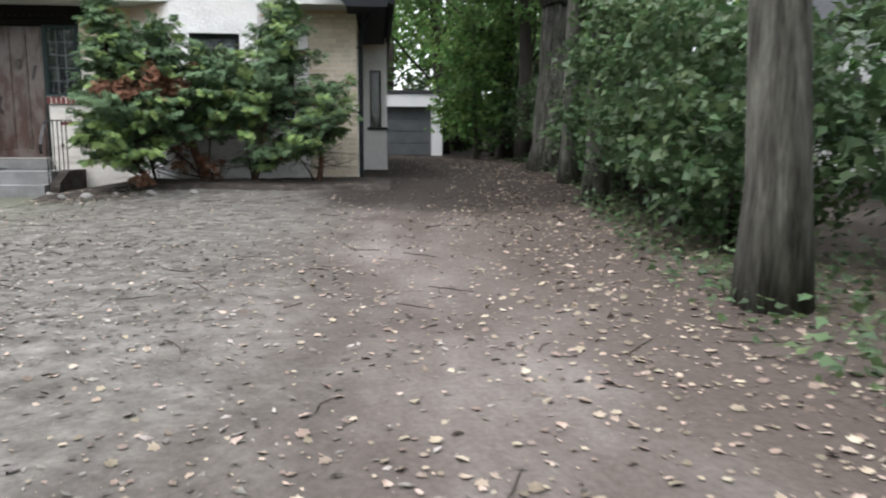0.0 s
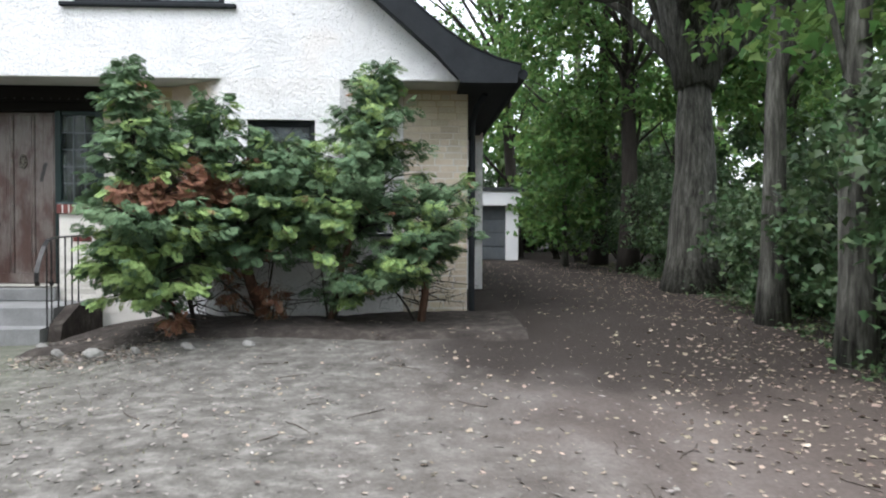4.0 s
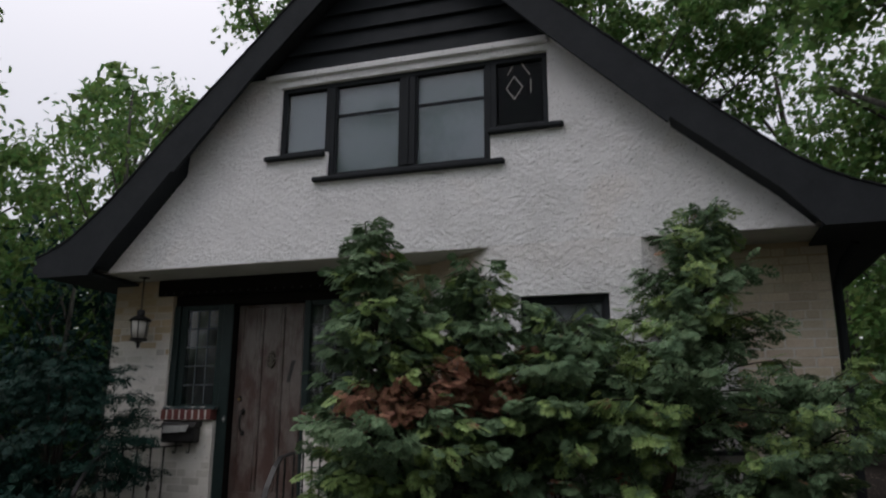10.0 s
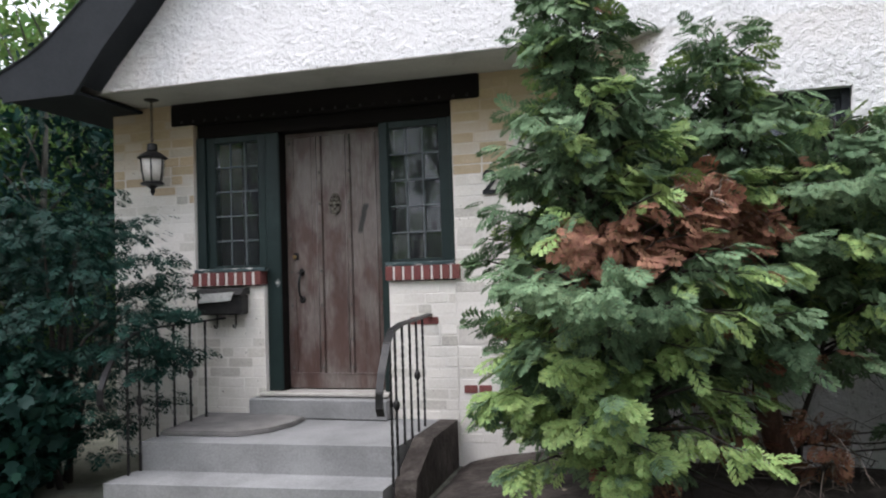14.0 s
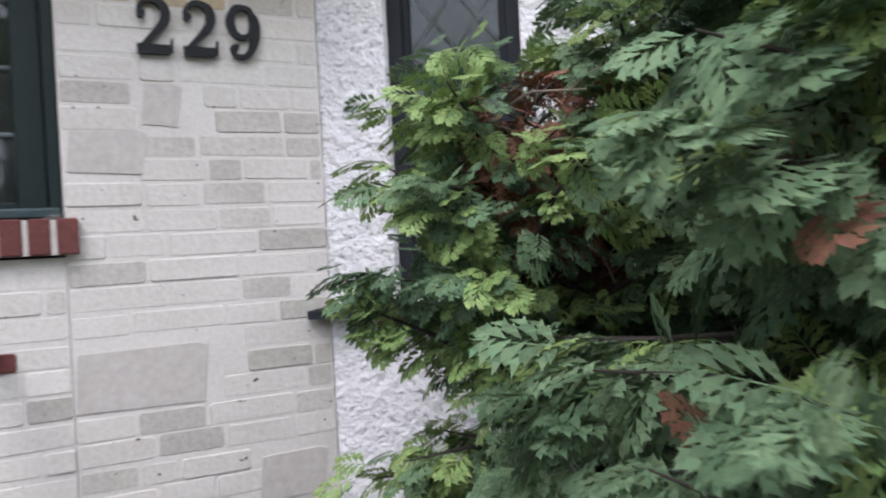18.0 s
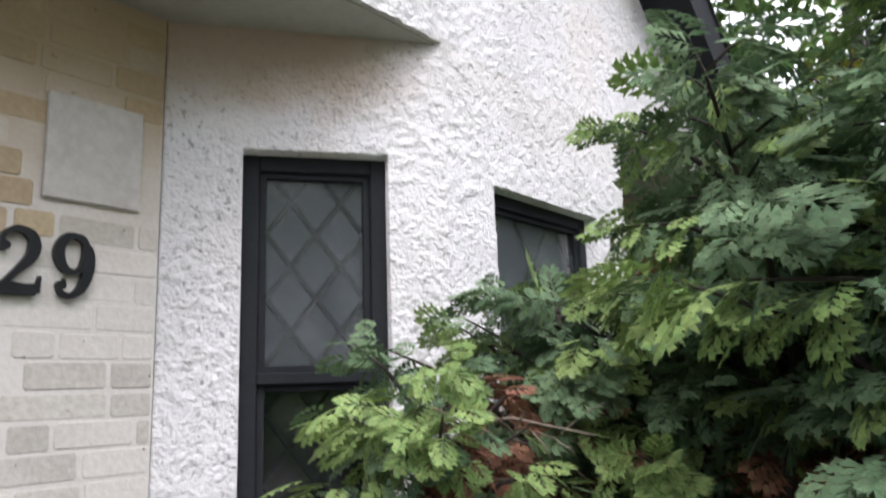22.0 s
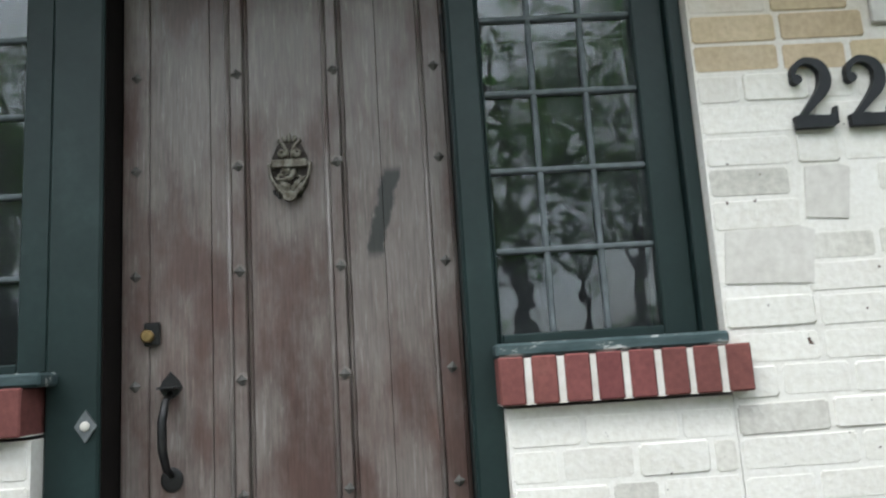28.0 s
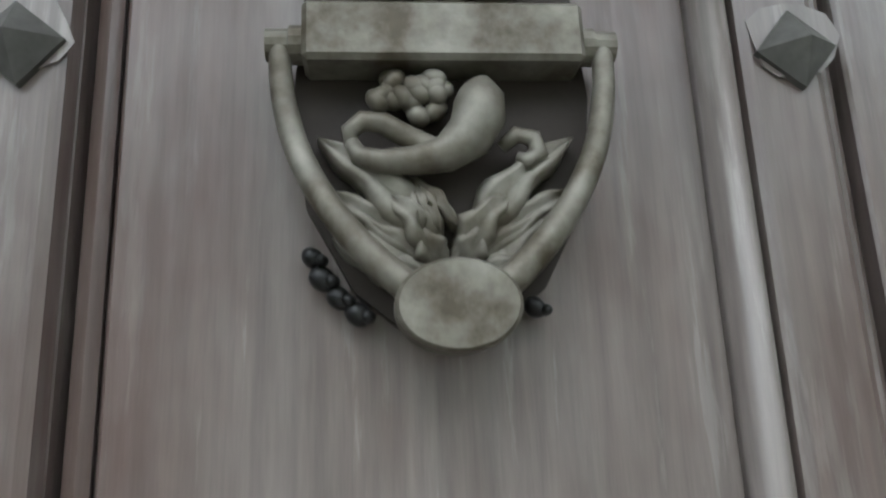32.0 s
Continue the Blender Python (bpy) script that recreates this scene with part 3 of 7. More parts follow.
def box(bm, x0, x1, y0, y1, z0, z1, bevel=0.0, turn=None):
    m = Matrix.Translation(((x0 + x1) / 2, (y0 + y1) / 2, (z0 + z1) / 2)) @ Matrix.Diagonal((x1 - x0, y1 - y0, z1 - z0, 1))
    if turn is not None:
        m = turn @ m
    r = bmesh.ops.create_cube(bm, size=1, matrix=m)
    if bevel > 0:
        bmesh.ops.bevel(bm, geom=list({e for v in r["verts"] for e in v.link_edges}), offset=bevel, segments=1, affect="EDGES")
    return bm


def boxes(*args, bevel=0.0):
    bm = bmesh.new()
    for a in args:
        box(bm, *a, bevel=bevel)
    return bm


def slab(points, vec, bm=None):
    """A flat outline pushed along vec."""
    bm = bm or bmesh.new()
    vs = [bm.verts.new(p) for p in points]
    f = bm.faces.new(vs)
    r = bmesh.ops.extrude_face_region(bm, geom=[f])
    bmesh.ops.translate(bm, vec=vec, verts=[g for g in r["geom"] if isinstance(g, bmesh.types.BMVert)])
    return bm


def tube(points, radii, seg=8, rng=None, rough=0.0):
    """Vertices and triangles of a tapered tube along points."""
    pts = [Vector(p) for p in points]
    vs, fs = [], []
    up = Vector((0.31, 0.87, 0.2)).normalized()
    for i, p in enumerate(pts):
        d = (pts[min(i + 1, len(pts) - 1)] - pts[max(i - 1, 0)]).normalized()
        a = d.cross(up)
        a = a.normalized() if a.length > 1e-3 else d.orthogonal().normalized()
        b = d.cross(a)
        for k in range(seg):
            w = 2 * math.pi * k / seg
            r = radii[i] * (1 + (rng.uniform(-rough, rough) if rng else 0))
            vs.append(p + (a * math.cos(w) + b * math.sin(w)) * r)
    for i in range(len(pts) - 1):
        for k in range(seg):
            q, s = i * seg + k, i * seg + (k + 1) % seg
            fs += [(q, s, s + seg), (q, s + seg, q + seg)]
    c = len(vs)
    vs += [pts[0], pts[-1]]
    for k in range(seg):
        fs.append((c, (k + 1) % seg, k))
        fs.append((c + 1, c - seg + k, c - seg + (k + 1) % seg))
    return np.array([tuple(v) for v in vs], np.float32), np.array(fs, np.int32)


def join(items):
    vs, fs, o = [], [], 0
    for v, f in items:
        vs.append(v)
        fs.append(f + o)
        o += len(v)
    return np.concatenate(vs), np.concatenate(fs)


def bar(bm, points, r, seg=6):
    v, f = tube(points, [r] * len(points) if not isinstance(r, (list, tuple)) else r, seg)
    q = [bm.verts.new(p) for p in v]
    for t in f:
        bm.faces.new([q[i] for i in t])
    return bm


def fnoise(x, y, seed=0):
    """Smooth value noise on a lattice of one unit, -1 to 1."""
    xi, yi = np.floor(x).astype(np.int64), np.floor(y).astype(np.int64)
    u, v = x - xi, y - yi
    u, v = u * u * (3 - 2 * u), v * v * (3 - 2 * v)

    def h(a, b):
        n = (a * 374761393 + b * 668265263 + seed * 974711) & 0x7FFFFFFF
        n = ((n ^ (n >> 13)) * 1274126177) & 0x7FFFFFFF
        return ((n ^ (n >> 16)) & 0xFFFF) / 32767.5 - 1
    return (h(xi, yi) * (1 - u) + h(xi + 1, yi) * u) * (1 - v) + (h(xi, yi + 1) * (1 - u) + h(xi + 1, yi + 1) * u) * v


def step01(a, b, v):
    w = np.clip((v - a) / (b - a), 0, 1)
    return w * w * (3 - 2 * w)


def gz(x, y):
    """Height of the ground."""
    x, y = np.asarray(x, float), np.asarray(y, float)
    z = np.where(y < -1.4, 0.10 + (np.maximum(y, -30) + 1.4) * 0.020, 0.10)
    z = z + step01(-3.2, -0.5, y) * step01(0.9, 2.2, x) * 0.16
    z = z + np.clip(y, 0, 30) * 0.011
    z = z + 0.018 * fnoise(x * 0.9, y * 0.9, 1) + 0.008 * fnoise(x * 3.1, y * 3.1, 2)
    return z


def on_ground(x, y):
    return float(gz(x, y))

# ---- ground ----
def axis(lo, hi, fine, far):
    a = np.arange(lo, hi, fine)
    g = np.geomspace(fine * 2, far, 26)
    return np.concatenate([lo - g[::-1], a, hi + g])


def build_ground():
    xs, ys = axis(-9.0, 13.0, 0.15, 900.0), axis(-16.0, 16.0, 0.15, 900.0)
    X, Y = np.meshgrid(xs, ys, indexing="ij")
    Z = gz(X, Y)
    n, m = X.shape
    i = (np.arange(n - 1)[:, None] * m + np.arange(m - 1)[None, :]).ravel()
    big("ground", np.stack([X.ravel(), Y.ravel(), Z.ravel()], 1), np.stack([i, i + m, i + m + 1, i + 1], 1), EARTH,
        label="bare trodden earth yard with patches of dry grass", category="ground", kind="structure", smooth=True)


build_ground()

# ---- house shell ----
CX = 1.67           # middle of the gable
SOFFIT = 2.860
FRONT = -0.50       # stucco front


def rough_wall(name, origin, u, n, us, zs, inside, depth, label, cell, amp=0.0050, mat=None):
    """A roughcast wall: a lumpy front with its cut edges turned back by depth."""
    origin, u, n = np.array(origin, float), np.array(u, float), np.array(n, float)
    U = np.unique(np.round(np.concatenate([np.arange(us[0], us[-1], cell), us]), 4))
    Z = np.unique(np.round(np.concatenate([np.arange(zs[0], zs[-1], cell), zs]), 4))
    G, H = np.meshgrid(U, Z, indexing="ij")
    a, b = G + origin[0] * 0.7 + origin[1] * 1.3, H
    d = amp * (0.85 * fnoise(a * 46 + b * 11, b * 50 - a * 13, 5) + 0.55 * fnoise(a * 88 + b * 30, b * 92 - a * 26, 6) + 0.3 * fnoise(a * 9, b * 9, 7))
    d = np.maximum(d, -amp * 0.4)
    P = origin + G[..., None] * u + H[..., None] * np.array([0, 0, 1.0]) + d[..., None] * n
    B = origin + G[..., None] * u + H[..., None] * np.array([0, 0, 1.0]) - depth * n
    cu, cz = (U[:-1] + U[1:]) / 2, (Z[:-1] + Z[1:]) / 2
    mask = inside(*np.meshgrid(cu, cz, indexing="ij"))
    N, M = G.shape
    idx = np.arange(N * M).reshape(N, M)
    q = np.stack([idx[:-1, :-1], idx[1:, :-1], idx[1:, 1:], idx[:-1, 1:]], -1)
    faces = [q[mask]]
    pad = np.pad(mask, 1)
    K = N * M
    for di, dj, e0, e1 in ((-1, 0, 3, 0), (1, 0, 1, 2), (0, -1, 0, 1), (0, 1, 2, 3)):
        nb = pad[1 + di:pad.shape[0] - 1 + di, 1 + dj:pad.shape[1] - 1 + dj]
        w = q[mask & ~nb]
        faces.append(np.stack([w[:, e1], w[:, e0], w[:, e0] + K, w[:, e1] + K], 1))
    faces = np.concatenate(faces)
    V = np.concatenate([P.reshape(-1, 3), B.reshape(-1, 3)])
    used, inv = np.unique(faces, return_inverse=True)
    return big(name, V[used], inv.reshape(faces.shape), mat or STUCCO, label=label, category="wall", kind="structure", smooth=True)


# rake lines: lower edge where the soffit meets the stucco, upper edge of the shingles
LOW_R = [(1.59, 6.19), (2.241, 5.529), (2.999, 4.705), (3.975, 3.765), (4.50, 3.302), (4.725, 3.105), (4.96, 2.862)]
LOW_L = [(1.59, 6.19), (0.90, 5.54), (0.135, 4.715), (-0.700, 3.800), (-1.14, 3.315), (-1.345, 3.10), (-1.56, 2.862)]
UP_R = [(1.592, 6.425), (2.166, 5.859), (3.071, 4.962), (4.058, 4.035), (4.35, 3.765), (4.61, 3.535), (4.82, 3.358), (5.01, 3.225), (5.18, 3.135), (5.35, 3.068), (5.50, 3.025), (5.63, 2.995)]
UP_L = [(1.592, 6.425), (1.176, 6.022), (0.692, 5.55), (0.047, 4.935), (-0.86, 4.085), (-1.12, 3.82), (-1.36, 3.585), (-1.58, 3.395), (-1.78, 3.235), (-1.95, 3.130), (-2.10, 3.062), (-2.26, 3.005)]


BOARD_R = [(1.59, 6.03), (2.301, 5.385), (2.985, 4.675), (3.955, 3.722)] + LOW_R[3:]
BOARD_L = [(1.59, 6.03), (0.88, 5.385), (0.150, 4.675), (-0.690, 3.765)] + LOW_L[3:]
LOW_R = [(x, z + (0.27 if x < 3.9 else 0.0)) for x, z in LOW_R[:3]] + [(3.95, 4.05)] + LOW_R[3:]
LOW_L = [(x, z + (0.20 if x > -0.6 else 0.0)) for x, z in LOW_L[:3]] + [(-0.68, 4.02)] + LOW_L[3:]


def under_rake(x, z):
    right = np.interp(x, [p[0] for p in LOW_R], [p[1] + 0.012 for p in LOW_R])
    left = np.interp(-x, [-p[0] for p in LOW_L], [p[1] + 0.012 for p in LOW_L])
    top = np.where(x > 1.59, right, left)
    return z < np.where((x > 4.96) | (x < -1.56), -1, top)


WIN_UP = [(0.33, 0.86, 3.90, 4.62), (0.86, 2.455, 3.645, 4.62), (2.455, 2.975, 3.925, 4.62)]
WIN_FRONT = (2.69, 3.42, 1.21, 2.425)


def hole(x, z, w):
    return (x > w[0]) & (x < w[1]) & (z > w[2]) & (z < w[3])


def gable_inside(x, z):
    k = under_rake(x, z) & (z < 4.74) & (z > SOFFIT) | ((z <= SOFFIT) & (x > 2.43) & (x < 3.685))
    for w in WIN_UP + [WIN_FRONT]:
        k &= ~hole(x, z, w)
    return k


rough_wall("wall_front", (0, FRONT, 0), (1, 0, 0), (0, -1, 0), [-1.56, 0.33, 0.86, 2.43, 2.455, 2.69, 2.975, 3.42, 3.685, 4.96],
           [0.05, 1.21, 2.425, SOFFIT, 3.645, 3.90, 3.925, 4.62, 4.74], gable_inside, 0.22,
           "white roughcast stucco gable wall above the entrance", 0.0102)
BAYL = (np.array([1.74, 0.0]), np.array([2.43, FRONT]))
BAYR = (np.array([3.685, FRONT]), np.array([4.365, 0.0]))
for k, (p, q) in enumerate((BAYL, BAYR)):
    ln = float(np.linalg.norm(q - p))
    u = (q - p) / ln
    w = (0.225, 0.665, 1.21, 2.465) if k == 0 else (ln - 0.665, ln - 0.225, 1.21, 2.465)
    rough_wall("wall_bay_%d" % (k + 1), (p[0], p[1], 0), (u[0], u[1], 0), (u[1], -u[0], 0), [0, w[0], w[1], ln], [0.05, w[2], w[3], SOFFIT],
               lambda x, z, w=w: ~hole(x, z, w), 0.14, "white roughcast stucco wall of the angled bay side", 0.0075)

# soffits over the door and over the corner
bm = slab([(-1.86, FRONT + 0.016, SOFFIT - 0.006), (-1.86, 0.25, SOFFIT - 0.006), (1.74, 0.25, SOFFIT - 0.006), (1.74, 0, SOFFIT - 0.006),
           (2.42, FRONT + 0.016, SOFFIT - 0.006)], (0, 0, 0.10))
solid("soffit_1", bm, SMOOTH, "grey plastered soffit over the entrance", "soffit")
bm = slab([(3.70, FRONT + 0.016, SOFFIT - 0.006), (4.365, 0, SOFFIT - 0.006), (4.365, 0.25, SOFFIT - 0.006), (5.12, 0.25, SOFFIT - 0.006),
           (5.12, FRONT + 0.016, SOFFIT - 0.006)], (0, 0, 0.10))
solid("soffit_2", bm, SMOOTH, "grey plastered soffit over the house corner", "soffit")

# painted brick walls: a mortar body here, its bricks laid at the end of the file
BRICKWALLS = {}


def brick_wall(name, parts, label):
    bm = bmesh.new()
    for x0, x1, z0, z1 in parts:
        box(bm, x0, x1, 0.0, 0.24, z0, z1)
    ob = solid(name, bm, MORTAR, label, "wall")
    BRICKWALLS[name] = (ob, parts)


brick_wall("wall_entrance_right", [(0.972, 1.738, 0.0, 2.865), (0.472, 0.970, 0.0, 1.405)], "cream painted brick wall beside the front door")
brick_wall("wall_entrance_left", [(-1.86, -1.122, 0.0, 2.865), (-1.120, -0.532, 0.0, 1.405)], "cream painted brick wall with a letterbox")
brick_wall("wall_corner", [(4.367, 5.11, 0.0, 2.865)], "cream painted brick house corner behind the shrubs")

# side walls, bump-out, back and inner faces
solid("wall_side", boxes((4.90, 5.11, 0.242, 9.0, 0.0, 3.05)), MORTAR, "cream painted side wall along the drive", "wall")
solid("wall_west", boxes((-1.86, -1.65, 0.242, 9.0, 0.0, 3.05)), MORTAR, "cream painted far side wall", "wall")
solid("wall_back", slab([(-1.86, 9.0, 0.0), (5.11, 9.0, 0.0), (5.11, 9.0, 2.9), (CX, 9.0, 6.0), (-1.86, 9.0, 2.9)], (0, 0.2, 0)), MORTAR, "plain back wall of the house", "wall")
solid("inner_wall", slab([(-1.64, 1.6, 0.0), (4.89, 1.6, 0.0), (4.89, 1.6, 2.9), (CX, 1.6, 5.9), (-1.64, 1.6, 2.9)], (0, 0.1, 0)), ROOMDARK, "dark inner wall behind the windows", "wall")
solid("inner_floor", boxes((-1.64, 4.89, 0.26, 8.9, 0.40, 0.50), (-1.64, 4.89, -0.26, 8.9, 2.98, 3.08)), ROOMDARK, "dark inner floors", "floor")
bm = boxes((5.112, 5.62, 3.60, 3.72, 0.0, 1.16), (5.112, 5.27, 3.60, 3.72, 1.16, 2.30), (5.50, 5.62, 3.60, 3.72, 1.16, 2.30), (5.112, 5.62, 3.60, 3.72, 2.30, 2.95),
           (5.50, 5.62, 3.722, 7.0, 0.0, 2.95))
solid("wall_bumpout", bm, STUCCO, "stuccoed side bay beside the drive", "wall")
win = thing("window_side", (5.38, 3.66, 1.16), "dark narrow side window with a black sill", "window", kind="structure")
part("window_frame", boxes((5.27, 5.30, 3.63, 3.69, 1.16, 2.30), (5.47, 5.50, 3.63, 3.69, 1.16, 2.30), (5.30, 5.47, 3.63, 3.69, 2.26, 2.30)), DARKTRIM, win)
part("pane", boxes((5.30, 5.47, 3.655, 3.661, 1.16, 2.26)), GLASS, win)
# dark backing added behind the pane so no sky shows through
part("drape", boxes((5.28, 5.49, 3.70, 3.71, 1.16, 2.28)), ROOMDARK, win, "dark backing sheet")
part("window_sill", boxes((5.22, 5.64, 3.54, 3.70, 1.10, 1.158), bevel=0.008), DARKTRIM, win)
bm = bmesh.new()
bar(bm, [(5.17, 0.10, 0.28), (5.17, 0.10, 2.5), (5.22, 0.02, 2.68), (5.30, -0.1, 2.80)], 0.038, 8)
box(bm, 5.115, 5.18, 0.08, 0.12, 1.30, 1.34)
box(bm, 5.115, 5.18, 0.08, 0.12, 2.30, 2.34)
solid("downspout", bm, DARKTRIM, "dark metal downspout on the house corner", "downspout", kind="")

# siding in the gable peak
GX = 1.585
gable = solid("wall_gable_peak", slab([(GX - 1.42, FRONT + 0.06, 4.76), (GX + 1.40, FRONT + 0.06, 4.76), (GX, FRONT + 0.06, 6.22)], (0, 0.06, 0)), DARKTRIM,
              "dark painted weatherboarding in the gable peak", "wall")
z = 4.762
while z < 6.0:
    w0, w1 = (6.22 - z) * 0.955, (6.22 - z - 0.195) * 0.955
    bm = slab([(GX - w0, FRONT - 0.010, z), (GX + w0, FRONT - 0.010, z), (GX + w1, FRONT + 0.036, z + 0.193), (GX - w1, FRONT + 0.036, z + 0.193)], (0, 0.022, 0))
    part("board", bm, DARKTRIM, gable)
    z += 0.190
solid("trim_gable", boxes((0.16, 2.985, FRONT - 0.035, FRONT + 0.05, 4.695, 4.758), bevel=0.008), STUCCO, "white stucco ledge under the gable boards", "trim")

# ---- roof ----
roof = thing("roof", (CX, 4, 2.9), "steep dark shingled roof with flared eaves", "roof", kind="structure")
RY0, RY1 = -0.70, 9.3
EAVE = {1: 5.60, -1: -2.23}
for s, UP, LOW, BOARD in ((1, UP_R, LOW_R, BOARD_R), (-1, UP_L, LOW_L, BOARD_L)):
    bm = bmesh.new()
    low = [(x, z - (0.10 if abs(x - CX) < 3.8 else 0.06)) for x, z in UP]
    lo0 = [bm.verts.new((x, RY0, z)) for x, z in low]
    up0 = [bm.verts.new((x, RY0, z)) for x, z in UP]
    lo1 = [bm.verts.new((x, RY1, z)) for x, z in low]
    up1 = [bm.verts.new((x, RY1, z)) for x, z in UP]
    for i in range(len(UP) - 1):
        bm.faces.new((up0[i], up0[i + 1], up1[i + 1], up1[i]))
        bm.faces.new((lo0[i], lo1[i], lo1[i + 1], lo0[i + 1]))
        bm.faces.new((lo0[i], lo0[i + 1], up0[i + 1], up0[i]))
        bm.faces.new((lo1[i], up1[i], up1[i + 1], lo1[i + 1]))
    bm.faces.new((lo0[-1], lo1[-1], up1[-1], up0[-1]))
    part("roof_slope", bm, SHINGLE, roof)
    # shingle butts standing proud of the verge
    bm = bmesh.new()
    rv = random.Random(31 + s)
    for (xa, za), (xb, zb) in zip(UP[:-1], UP[1:]):
        n = max(1, int(math.hypot(xb - xa, zb - za) / 0.13))
        for k in range(n):
            t0, t1 = k / n, (k + 1) / n
            a, b = Vector((xa + (xb - xa) * t0, 0, za + (zb - za) * t0)), Vector((xa + (xb - xa) * t1, 0, za + (zb - za) * t1))
            up = Vector((a.z - b.z, 0, b.x - a.x)).normalized() * (1 if s > 0 else -1)
            pts = [a + up * 0.002, b + up * 0.005, b + up * 0.013, a + up * 0.008]
            slab([(p.x, RY0 - 0.050 - rv.uniform(0, 0.006), p.z) for p in pts], (0, 0.34, 0), bm)
    part("verge_shingles", bm, SHINGLE, roof)
    # rake board and the soffit behind it
    foot = [(EAVE[s], 2.93), (EAVE[s] - s * 0.02, 2.80), (LOW[-1][0] + s * 0.03, 2.80)]
    part("rake_board", slab([(x, RY0 - 0.040, z - 0.004) for x, z in UP] + [(x, RY0 - 0.040, z) for x, z in foot + BOARD[::-1][1:]], (0, 0.035, 0)), DARKTRIM, roof, "dark painted rake board with a flared foot")
    bm = bmesh.new()
    a = [bm.verts.new((x, RY0 - 0.004, z + 0.012)) for x, z in LOW]
    b = [bm.verts.new((x, FRONT + 0.03, z + 0.004)) for x, z in LOW]
    c = [bm.verts.new((x, RY0 - 0.004, z + 0.035)) for x, z in LOW]
    d = [bm.verts.new((x, FRONT + 0.03, z + 0.035)) for x, z in LOW]
    for i in range(len(LOW) - 1):
        bm.faces.new((a[i], a[i + 1], b[i + 1], b[i]))
        bm.faces.new((c[i], d[i], d[i + 1], c[i + 1]))
        bm.faces.new((a[i], c[i], c[i + 1], a[i + 1]))
        bm.faces.new((b[i], b[i + 1], d[i + 1], d[i]))
    part("rake_soffit", bm, DARKTRIM, roof)
    x0, x1 = sorted((LOW[-1][0] + s * 0.02, EAVE[s] - s * 0.03))
    part("eave_soffit", boxes((x0, x1, RY0, RY1, 2.812, 2.832)), DARKTRIM, roof)
    bm = bmesh.new()
    bar(bm, [(EAVE[s] + s * 0.045, RY0, 2.90), (EAVE[s] + s * 0.045, RY1, 2.90)], 0.055, 8)
    part("gutter", bm, DARKTRIM, roof)

# ---- windows of the front ----
def diamond_cames(bm, x0, x1, z0, z1, y, nx, r=0.004, tall=1.33):
    """A lattice of lead cames clipped to the pane."""
    w = (x1 - x0) / nx
    h = w * tall
    n = int((z1 - z0) / h + nx) + 2
    for s in (1, -1):
        for k in range(-n, n + 1):
            c = k * h
            pts = []
            for t in np.linspace(0, 1, 41):
                x = x0 + (x1 - x0) * t
                z = z0 + c + s * (x - x0) / w * h * 1.0
                if z0 <= z <= z1:
                    pts.append((x, y, z))
            if len(pts) > 1:
                bar(bm, [pts[0], pts[-1]], r, 4)
    return bm


def up_window(name, w, split, label):
    x0, x1, z0, z1 = w
    y0, y1 = FRONT + 0.035, FRONT + 0.10
    ob = thing(name, ((x0 + x1) / 2, y0, z0), label, "window", kind="structure")
    f = 0.05
    part("window_frame", boxes((x0, x0 + f, y0, y1, z0, z1), (x1 - f, x1, y0, y1, z0, z1), (x0 + f, x1 - f, y0, y1, z1 - f, z1), (x0 + f, x1 - f, y0, y1, z0, z0 + f), bevel=0.004), DARKTRIM, ob)
    if split:
        m = (x0 + x1) / 2
        part("mullion", boxes((m - 0.075, m + 0.075, y0 - 0.006, y1, z0 + f, z1 - f), (m - 0.012, m + 0.012, y0 - 0.018, y0 - 0.006, z0 + f, z1 - f), bevel=0.004), DARKTRIM, ob)
        spans = [(x0 + f, m - 0.075), (m + 0.075, x1 - f)]
    else:
        spans = [(x0 + f, x1 - f)]
    for a, b in spans:
        part("pane", boxes((a, b, y0 + 0.035, y0 + 0.041, z0 + f, z1 - f)), GLASS, ob)
        if split:
            zz = z0 + f + (z1 - z0 - 2 * f) * 0.66
            part("glazing_bar", boxes((a, b, y0 + 0.016, y0 + 0.034, zz - 0.014, zz + 0.014), bevel=0.003), DARKTRIM, ob)
            part("sash", boxes((a, a + 0.02, y0 + 0.014, y0 + 0.033, z0 + f, z1 - f), (b - 0.02, b, y0 + 0.014, y0 + 0.033, z0 + f, z1 - f), bevel=0.002), DARKTRIM, ob)
    return ob, spans, y0


